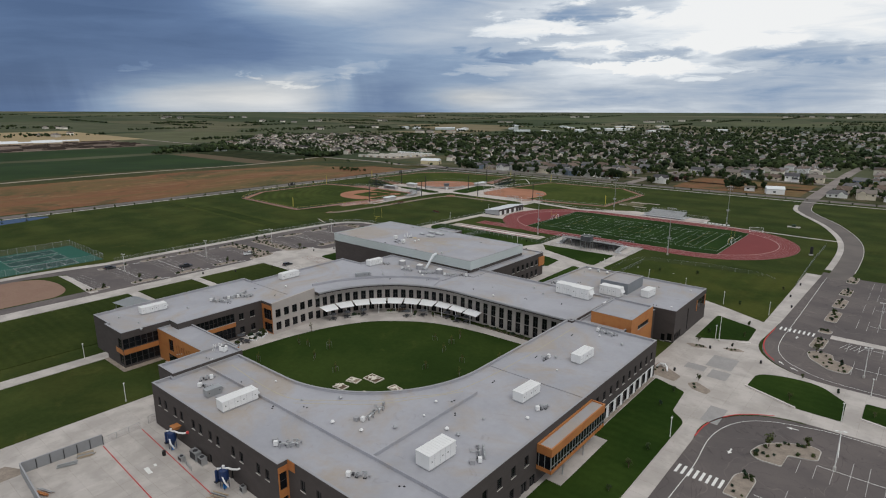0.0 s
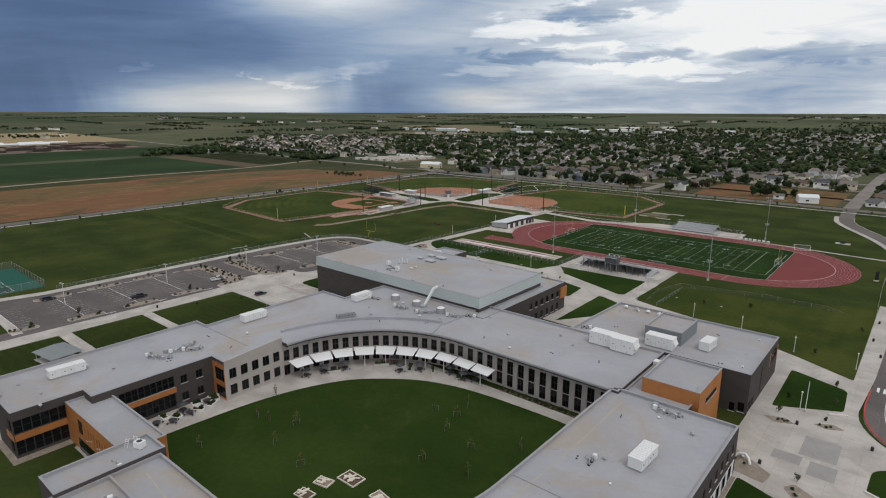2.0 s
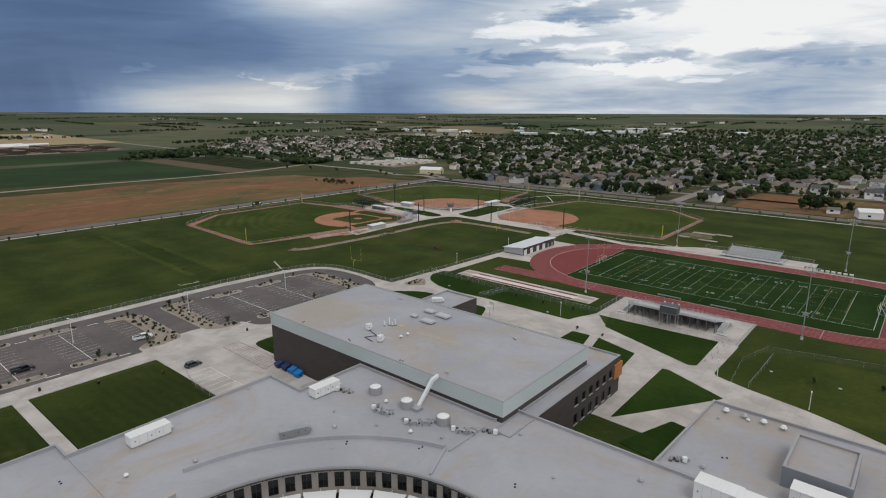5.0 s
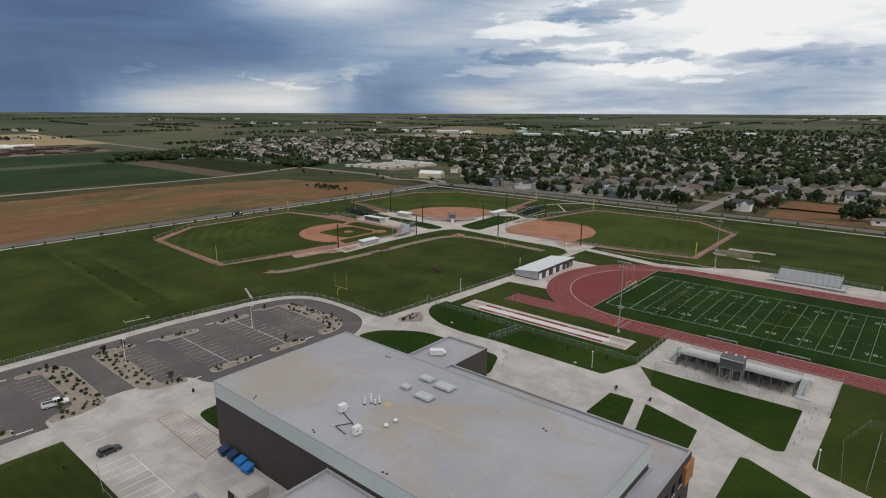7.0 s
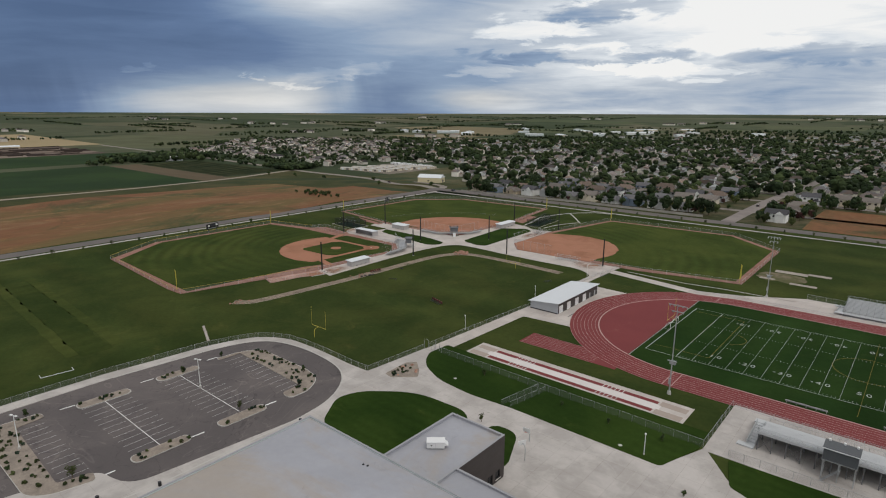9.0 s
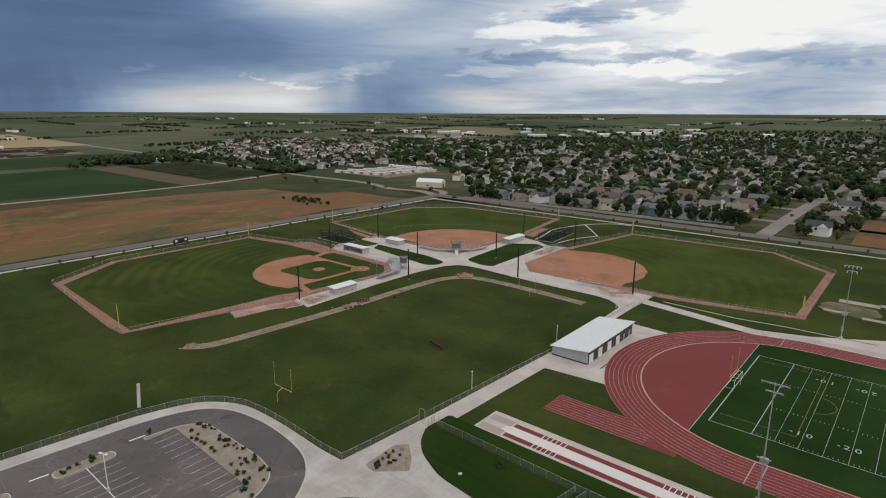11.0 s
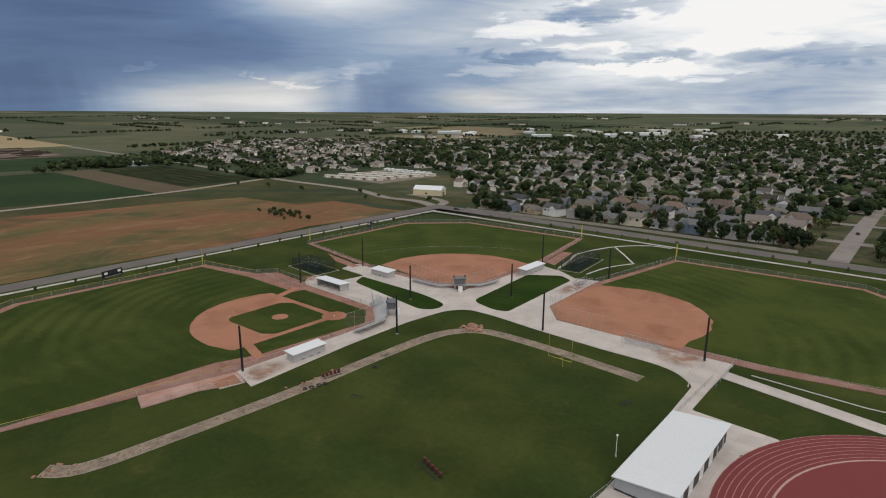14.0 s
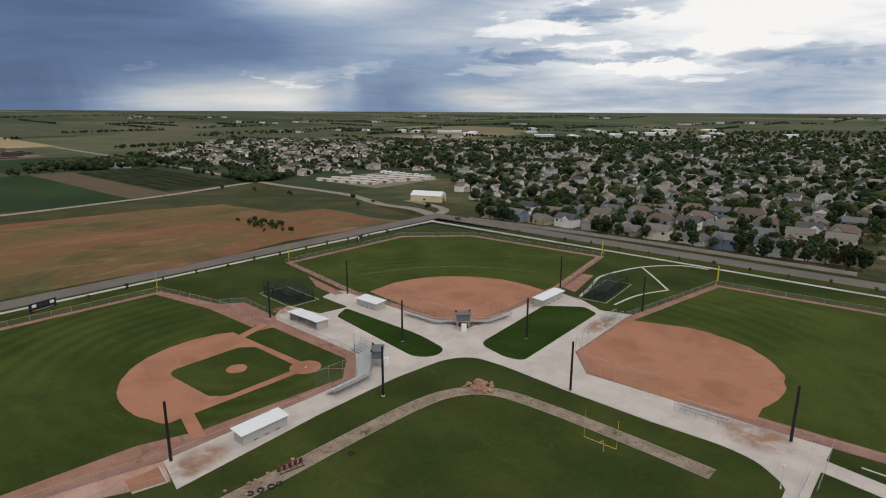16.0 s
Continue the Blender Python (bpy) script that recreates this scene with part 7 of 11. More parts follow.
for i in range(10):
    s0, s1 = i * 6.45, i * 6.45 + 6.0
    c = front((s0 + s1) / 2, 33.0)
    t = thing("shade_canopy", "tilted white fabric shade canopy on one slender post", "canopy", c.x, c.y, 0.14, group="courtyard shade canopies")
    lip = 31.2 if i < 7 else 32.0
    pts = [(*(front(s, r) - c), z) for s, r, z in ((s0, 35.3, 4.8), (s1, 35.3, 4.7), (s1 - 0.15, lip, 3.95), (s0 + 0.15, lip, 4.05))]
    part("membrane", M().add(pts + [(x, y, z - 0.1) for x, y, z in pts], [(3, 2, 1, 0), (4, 5, 6, 7), (0, 1, 5, 4), (1, 2, 6, 5), (2, 3, 7, 6), (3, 0, 4, 7)]), CANOPY, t)
    part("front_edge", M().cyl(pts[2], pts[3], 0.07, None, 6), WHITE, t, "white steel edge tube")
    p, b = front((s0 + s1) / 2, 32.6) - c, front((s0 + s1) / 2, 36.4) - c
    part("post", M().cyl((p.x, p.y, 0), (p.x, p.y, 3.9), 0.12, None, 8), WHITE, t)
    part("beam", M().cyl((p.x, p.y, 3.7), (b.x, b.y, 4.35), 0.09, None, 6), WHITE, t)


TABLEM = mat("dark_grey_table_mesh", (0.07, 0.075, 0.085), 0.5, 0.4, metal=0.3, var=0.1)
def cafe_table(x, y, rz, label="round dark metal picnic table with four stools", shade=True):
    t = thing("picnic_table", label, "picnic table", x, y, 0.12, rz, group="courtyard tables")
    part("top", M().cyl((0, 0, 0.72), (0, 0, 0.78), 0.95, 0.95, 16), TABLEM, t)
    part("pedestal", M().cyl((0, 0, 0), (0, 0, 0.72), 0.12, None, 8), TABLEM, t)
    for k in range(4):
        c, s = math.cos(k * 1.5708) * 1.35, math.sin(k * 1.5708) * 1.35
        part("stool", M().cyl((c, s, 0.4), (c, s, 0.46), 0.28, None, 10).cyl((c, s, 0), (c, s, 0.4), 0.06, None, 6), TABLEM, t)
    if shade:
        part("umbrella", M().cyl((0, 0, 0.78), (0, 0, 2.4), 0.03, None, 6).cyl((0, 0, 2.2), (0, 0, 2.75), 1.35, 0.08, 10), TABLEM, t, "dark grey umbrella")


for x, y in ((-155.2, 124.6), (-153.2, 129.4), (-150.5, 134.7), (-137.4, 143.8), (-133.6, 148), (-125.5, 152.0), (-120.5, 151.4), (-117.6, 153.0), (-142.4, 146.6)):
    cafe_table(x, y, x * 7)
for i, (x, y) in enumerate(((-161.5, 86), (-162.6, 93.0), (-160.2, 93.5), (-162.5, 99.2), (-162, 82.5), (-159.6, 89))):
    cafe_table(x, y, x * 9, shade=i in (1, 4))


def planter(x, y, rz, w, d, h, label, wall, fill, n, seed, cat="planter", group="courtyard planters"):
    """A low walled bed with soil and shrubs in it."""
    t = thing("planter", label, cat, x, y, 0.1, rz, group)
    part("wall_ring", outline(rect(-w / 2, w / 2, -d / 2, d / 2), 0, h, 0.22), wall, t)
    part("soil", M().box(-w / 2 + 0.2, w / 2 - 0.2, -d / 2 + 0.2, d / 2 - 0.2, 0, h - 0.08), fill, t)
    q = random.Random(seed)
    for _ in range(n):
        s = q.uniform(0.5, 0.95)
        shared("plant", SHRUB[q.randrange(3)], t, Matrix.LocRotScale((q.uniform(-w / 2 + 0.5, w / 2 - 0.5), q.uniform(-d / 2 + 0.4, d / 2 - 0.4), h - 0.35), Euler((0, 0, q.uniform(0, 6))), (s, s, s)))


TIMBER = mat("weathered_timber", (0.42, 0.34, 0.25), 0.9, 0.2, var=0.2, s1=0.5, s2=4.0)
PALEWOOD = mat("pale_new_timber", (0.66, 0.61, 0.53), 0.85, 0.2, var=0.12, s1=0.5, s2=4.0)
TIMBERD = mat("dark_edging_timber", (0.14, 0.115, 0.09), 0.9, 0.2, var=0.2)
SOIL = mat("dark_soil", (0.12, 0.085, 0.06), 0.97, 0.1, var=0.25, s1=0.5, s2=4.0)
for i, (x, y) in enumerate(((-113.7, 92.8), (-113.9, 97.6), (-110.5, 101.9), (-101.9, 101.5), (-105.3, 94.0))):
    q = 1.0 if i != 2 else 1.35
    planter(x, y, (5, 12, 0, -8, 3)[i], 3.6 * q, 2.6 * q, 0.34, "low pale framed garden bed with soil and rocks on the lawn", PALEWOOD, MULCH if i % 2 else SOIL, 0, i, "garden bed", "courtyard garden beds")
    g = random.Random(640 + i)
    for _ in range(5 if i != 2 else 9):
        board = thing("garden_board", "pale loose board lying across the garden bed", "board", x + g.uniform(-1.0, 1.0), y + g.uniform(-0.7, 0.7), 0.445, g.uniform(0, 180), "boards on the garden beds")
        part("plank", M().prism(rounded(rect(-0.8, 0.8, -g.uniform(0.12, 0.4), 0.15), 0.03, 2), 0, g.uniform(0.08, 0.3)), PALEWOOD, board)
for i, (x, y, rz) in enumerate(((-152.0, 131.6, 60), (-136.4, 146.9, -55), (-130.6, 150.2, -50), (-122.6, 152.0, -60), (-144.8, 143.6, 45))):
    planter(x, y, rz, 4.2, 1.1, 0.6, "long concrete planter with green shrubs", KERB, SOIL, 7, 30 + i)
for i, (x, y) in enumerate(((-163.4, 88.6), (-161.4, 90.6), (-160.6, 96), (-162.6, 101.2), (-163.9, 97.2), (-164.2, 101.8), (-160.8, 99.4))):
    planter(x, y, 20 * i, 2.6, 1.6, 0.5, "white concrete planter with shrubs on the patio", WHITE, SOIL, 4, 50 + i)
for i in range(9):
    planter(-109 + i * 3.4, 153.6, 0, 2.4, 0.9, 0.3, "narrow bed of dark shrubs along the hall windows", TIMBERD, SOIL, 6, 70 + i)
sgn = thing("wall_lettering", "dark brown lettering bars on the courtyard wall", "sign", -143.2, 145.4, 0.2, 40)
for i in range(6):
    part("letter_bar", M().box(-2.6 + i * 0.9, -1.95 + i * 0.9, -0.06, 0.06, 0.4, 1.4), SOIL, sgn)
q = random.Random(8)
SAPLING = tree_kind(14, 3.4, 0.7, 60, 0.10, 3, "round", "thin staked sapling with few pale leaves")
for i, (x, y) in enumerate(((-115.5, 133.7), (-109.6, 134.9), (-110.6, 140.6), (-107.6, 128.8), (-98.5, 126.2), (-137.8, 108.6), (-103.8, 115.9), (-143.0, 104.3), (-136.1, 107.3), (-133.4, 99.5), (-146.6, 103.6), (-145.0, 87.9), (-152.0, 112.6), (-93, 118), (-122, 98), (-90, 133))):
    tree(SAPLING, x, y, q.uniform(0.8, 1.0), q.uniform(0, 360), "courtyard saplings", 0.15)
    stk = thing("tree_stake", "pair of thin grey tree stakes in lawn", "tree stake", x, y, 0.16, q.uniform(0, 180), group="courtyard tree stakes")
    for s in (-0.8, 0.8):
        part("stake", M().box(s - 0.025, s + 0.025, -0.025, 0.025, 0, 1.5), GALV, stk)
    part("tie", M().box(-0.8, 0.8, -0.012, 0.012, 1.45, 1.49), GALV, stk)

# fittings on the stair roof by the link
lad = thing("roof_ladder", "short white ladder leaning over the roof edge", "ladder", -138.1, 70.8, 11.05, 25)
for sx in (-0.35, 0.35):
    part("rail", M().cyl((sx, 0, 0), (sx, 0.7, 1.7), 0.05, None, 6), WHITE, lad)
for k in range(4):
    part("rung", M().cyl((-0.35, 0.15 + 0.14 * k, 0.35 + 0.34 * k), (0.35, 0.15 + 0.14 * k, 0.35 + 0.34 * k), 0.035, None, 6), WHITE, lad)
cond = thing("condenser", "white condenser unit on the low roof", "condenser", -136.2, 72.6, 11.02, 20)
part("body", M().prism(rounded(rect(-0.9, 0.9, -0.7, 0.7), 0.12, 3), 0.12, 1.35), WHITE, cond)
part("fan_grille", M().cyl((0, 0, 1.35), (0, 0, 1.40), 0.5, None, 16), DARKSTEEL, cond)
part("foot_rail", M().box(-0.9, 0.9, -0.55, -0.4, 0, 0.12), DARKSTEEL, cond)
part("foot_rail", M().box(-0.9, 0.9, 0.4, 0.55, 0, 0.12), DARKSTEEL, cond)

# small roof fittings: paired black drains and faint walkway seams
def roof_drain(x, y, z):
    t = thing("roof_drain", "pair of small black domed roof drains", "roof drain", x, y, z, x * 11 % 180, group="roof drains")
    for s in (-0.42, 0.42):
        part("dome", M().cyl((s, 0, 0), (s, 0, 0.16), 0.22, 0.1, 10), BLACKPOLE, t)


for x, y in ((-102.3, 64.5), (-96.9, 69.1), (-72.4, 143.8), (-72.7, 105.4), (-74.1, 91.9), (-72.4, 124.2), (-70.2, 87.8), (-118, 66.5), (-62, 63), (-152, 150), (-140, 158), (-120, 160), (-100, 163), (-88, 166), (-168, 110), (-172, 95), (-180, 110), (-95, 192), (-70, 205), (-64, 185)):
    roof_drain(x, y, ZR)
for x, y in ((-201.5, 177.2), (-182.0, 177.0), (-163, 176.6), (-150, 205), (-195, 209)):
    roof_drain(x, y, 14.81)
SEAM = mat("tan_roof_walkway_seam", (0.40, 0.365, 0.29), 0.85, 0.25, var=0.15, s1=0.3, s2=2.0)
for line in ([(-128.5, 70.3), (-113.5, 69.0), (-102.3, 69.6), (-95.4, 74.5), (-87.5, 80.9), (-83.0, 87.0), (-76.5, 97.0), (-74.6, 120.0), (-74.8, 150.0)], [(-100.5, 68.6), (-94.8, 72.9), (-86.9, 79.4), (-82.0, 86.0), (-75.2, 97.0)]):
    ln = smooth_line(line, 5)
    part("walkway_seam", M().band(offset(ln, -0.14), offset(ln, 0.14), RF, RF + 0.006), SEAM, school, "faint tan walkway seam", local=False)
for a, b in (((-172.4, 193.0), (-150.3, 193.4)), ((-150.3, 193.4), (-150.4, 176.0)), ((-172.4, 192.2), (-151.3, 192.6)), ((-151.3, 192.6), (-151.4, 176.0))):
    a, b = Vector(a), Vector(b)
    s = Vector((-(b - a).y, (b - a).x)).normalized() * 0.12
    part("walkway_seam", M().prism([tuple(a + s), tuple(a - s), tuple(b - s), tuple(b + s)], 14.8, 14.806), SEAM, school, "faint tan walkway seam", local=False)


# ---- running track, football field and stands ----
def lane_line(r, w, z):
    return M().band(oval_line(r - w / 2) + oval_line(r - w / 2)[:1], oval_line(r + w / 2) + oval_line(r + w / 2)[:1], z - 0.02, z)


LANE = mat("faded_lane_paint", (0.42, 0.28, 0.26), 0.8, 0.2, var=0.2)
for i in range(1, 9):
    part("lane_line", lane_line(TR + 0.05 + i * 1.21, 0.09, 0.093), LANE, track)
part("kerb_line", lane_line(TR + 0.1, 0.42, 0.117), LANE, track, "pale inner kerb line")
for x, y0, y1 in ((-178.5, 300.4, 309.9), (-176.2, 300.4, 309.9), (-94.1, 300.4, 309.9), (-188, 382.5, 392), (-94.1, 382.5, 392)):
    part("start_line", M().box(x - 0.12, x + 0.12, y0, y1, 0.05, 0.097), LANE, track)
for i in range(9):
    part("lane_line", M().box(-224 + 0.3, -199.0, 300.7 + i * 1.1 - 0.045, 300.7 + i * 1.1 + 0.045, 0.04, 0.062), LANE, track)

FPAINT = mat("worn_field_paint", (0.36, 0.39, 0.36), 0.9, 0.1, var=0.35, s1=0.4, s2=3.0)
FYELLOW = mat("worn_yellow_field_paint", (0.20, 0.16, 0.04), 0.9, 0.1, var=0.25)
ZT = 0.118
FW = (321.0, 369.8)
def stripe(name, x0, x1, y0, y1, material=None, label=""):
    return part(name, M().box(x0, x1, y0, y1, 0.09, ZT), material or FPAINT, field, label)


for i in range(21):
    x = -181.9 + i * 4.567
    w = 0.09 if i in (0, 20) else 0.042
    stripe("goal_line" if i in (0, 20) else "yard_line", x - w, x + w, FW[0] if i != 10 else 313.5, FW[1] if i != 10 else 372.5, FYELLOW if i == 10 else FPAINT, "orange halfway line" if i == 10 else "")
for y in FW:
    stripe("side_line", -191.1, -81.4, y - 0.075, y + 0.075)
for x in (-191.1, -81.4):
    stripe("end_line", x - 0.12, x + 0.12, FW[0], FW[1])
for x in (-193.2, -79.4):
    stripe("turf_edge_line", x - 0.1, x + 0.1, TY - dy + 0.2, TY + dy - 0.2)
hm = M()
for y in (321.9, 337.3, 353.6, 368.9):
    for i in range(100):
        if i % 5:
            x = -181.9 + i * 0.9134
            hm.box(x - 0.05, x + 0.05, y - 0.3, y + 0.3, 0.09, ZT)
tagged(part("hash_marks", hm, FPAINT, field), kind="stuff")
for x in (-174, -99):
    part("soccer_line", M().band(arc(x, TY, 5.2, -70, 70, 12) if x < -130 else arc(x, TY, 5.2, 110, 250, 12), arc(x, TY, 5.36, -70, 70, 12) if x < -130 else arc(x, TY, 5.36, 110, 250, 12), 0.07, ZT - 0.002), FYELLOW, field)
    for dx in (0.0, 8.0):
        s = 1 if x < -130 else -1
        part("soccer_line", M().box(x - s * dx - 0.07, x - s * dx + 0.07, TY - 20 + dx, TY + 20 - dx, 0.07, ZT - 0.003), FYELLOW, field)
    for y in (TY - 20, TY + 20):
        part("soccer_line", M().box(min(x, x - s * 16), max(x, x - s * 16), y - 0.07, y + 0.07, 0.07, ZT - 0.004), FYELLOW, field)
part("centre_circle", M().band(arc(-136.3, TY, 9.1, 0, 360, 48), arc(-136.3, TY, 9.24, 0, 360, 48), 0.07, ZT - 0.002), FYELLOW, field)


def text_mesh(text, size):
    cu = bpy.data.curves.new("digit", "FONT")
    cu.body, cu.size, cu.align_x, cu.align_y = text, size, "CENTER", "CENTER"
    cu.extrude = 0.012
    ob = bpy.data.objects.new("digit", cu)
    bpy.context.scene.collection.objects.link(ob)
    bpy.context.view_layer.update()
    me = bpy.data.meshes.new_from_object(ob.evaluated_get(bpy.context.evaluated_depsgraph_get()))
    bpy.data.objects.remove(ob)
    bpy.data.curves.remove(cu)
    me.materials.clear()
    me.materials.append(FPAINT)
    return me


DIGIT = {c: text_mesh(c, 2.7) for c in "123450"}
for k, tens in enumerate("123454321"):
    x = -181.9 + (k + 1) * 9.134
    for y, turn in ((328.3, 0), (362.6, 180)):
        s = 1 if turn == 0 else -1
        shared("yard_number", DIGIT[tens], field, pose(x - s * 1.05, y, ZT - 0.006, 0, 0, turn))
        shared("yard_number", DIGIT["0"], field, pose(x + s * 1.05, y, ZT - 0.006, 0, 0, turn))
        if k != 4:
            d = -1 if k < 4 else 1
            part("yard_arrow", M().prism([(x + d * 2.9, y), (x + d * 2.3, y - 0.3), (x + d * 2.3, y + 0.3)], 0.07, ZT), FPAINT, field)

# long jump pad with two runways and sand at both ends
SAND = mat("raked_sand", (0.36, 0.30, 0.26), 0.95, 0.1, var=0.15, s1=0.3, s2=4.0, bump=0.2)
pad = plate("long_jump_pad", rect(-231.7, -167.2, 282.9, 292.0), 0.1, NEWCONC, "pale concrete long jump pad with two red runways", "jump pad")
for y in (284.7, 289.3):
    part("runway", M().box(-224.4, -175.2, y - 0.75, y + 0.75, 0.06, 0.108), TRACKM, pad, "red rubber jump runway")
    for x0, x1 in ((-231, -225), (-174.6, -168)):
        part("sand_pit", M().box(x0, x1, y - 1.25, y + 1.25, 0.06, 0.112), SAND, pad, "raked grey brown sand")
    for i in range(6):
        for x0 in (-217, -190):
            part("takeoff_board", M().box(x0 + i * 1.1, x0 + i * 1.1 + 0.18, y - 0.95, y + 0.95, 0.06, 0.113), PAINT, pad)
JUMPW = mat("bright_worn_concrete", (0.62, 0.58, 0.56), 0.85, 0.25, var=0.12, s1=0.2, s2=3.0)
part("middle_slab", M().box(-226, -174, 285.6, 288.4, 0.06, 0.106), JUMPW, pad, "bright concrete strip between the runways")

# fences of the stadium
fence([(-239.6, 277.2), (-202.5, 276.4), (-160.4, 276.0), (-160.4, 299.5)], 1.9, "grey chain link fence along the track lawn", 3.2)
fence([(-202.2, 276.2), (-204.6, 262.7)], 1.6, "short chain link fence with pipe gate across the lawn", 2.8)
fence([(-200.0, 276.2), (-202.4, 263.2)], 1.6, "short chain link fence with pipe gate across the lawn", 2.8)
fence([(-155.2, 275.7), (-113, 275.9), (-112.8, 299.5)], 1.9, "tall galvanised chain link fence behind the grandstand", 3.0)
fence([(-160.4, 299.8), (-112.8, 299.8)], 1.1, "low chain link fence between stand and track", 3.0)
fence([(-107.2, 248), (-108.6, 264.2), (-104.8, 278.1), (-74.8, 285.1), (-52.2, 284.3), (-45.7, 278.3)], 1.6, "chain link fence on the lawn beside the campus road", 6.0, r=0.022, panel=CLTHIN)
fence([(-103.0, 247.9), (-102.4, 273.7)], 1.5, "short chain link fence across the lawn", 3.2)
fence([(-110, 393.2), (-183, 391.2), (-200, 387.6)], 1.2, "low chain link fence on the far side of the track", 3.5)
fence([(-162, 409.5), (-112, 409.5), (-112, 393.5)], 1.9, "galvanised chain link fence behind the visitor stand", 3.2)
fence([(-242.9, 278.5), (-240.0, 325), (-239.4, 329.6), (-239.4, 362), (-238.4, 392)], 1.3, "chain link fence along the practice field path", 3.2)
fence([(-299.2, 108)] + [tuple(Vector(p) + (Vector(p) - Vector((-268, 222))).normalized() * 0.4) for p in walk_rim[::3]] + [(-244.5, 254.5), (-243.8, 262.0), (-242.9, 276.8)], 1.5, "chain link fence round the parking lot walk", 3.6)
gate = thing("pipe_gate", "open galvanised pipe gate on tall posts across the path", "gate", -240.9, 277.6, 0.1, 8)
for px in (-2.6, -1.0, 1.6, 2.9):
    part("gate_post", M().cyl((px, 0, 0), (px, 0, 2.3), 0.07, None, 8), GALV, gate)
part("gate_arch", M().path([(-2.6, 0, 2.3), (-2.2, 0, 2.7), (-1.4, 0, 2.7), (-1.0, 0, 2.3)], 0.05, 6), GALV, gate)
leaf = part("gate_leaf", M().path([(1.6, 0, 0.2), (1.2, -2.0, 0.2), (1.2, -2.0, 1.7), (1.6, 0, 1.7), (1.6, 0, 0.2)], 0.05, 6), GALV, gate)
part("wire_mesh", M().add([(1.6, 0, 0.2), (1.2, -2.0, 0.2), (1.2, -2.0, 1.7), (1.6, 0, 1.7)], [(0, 1, 2, 3)]), CL, leaf)


# Holds the shade under the tiers in its colour; bench seats are this dark.
STEELD = mat("dark_and_shaded_steel", (0.13, 0.13, 0.135), 0.6, 0.35, metal=0.2, var=0.15)


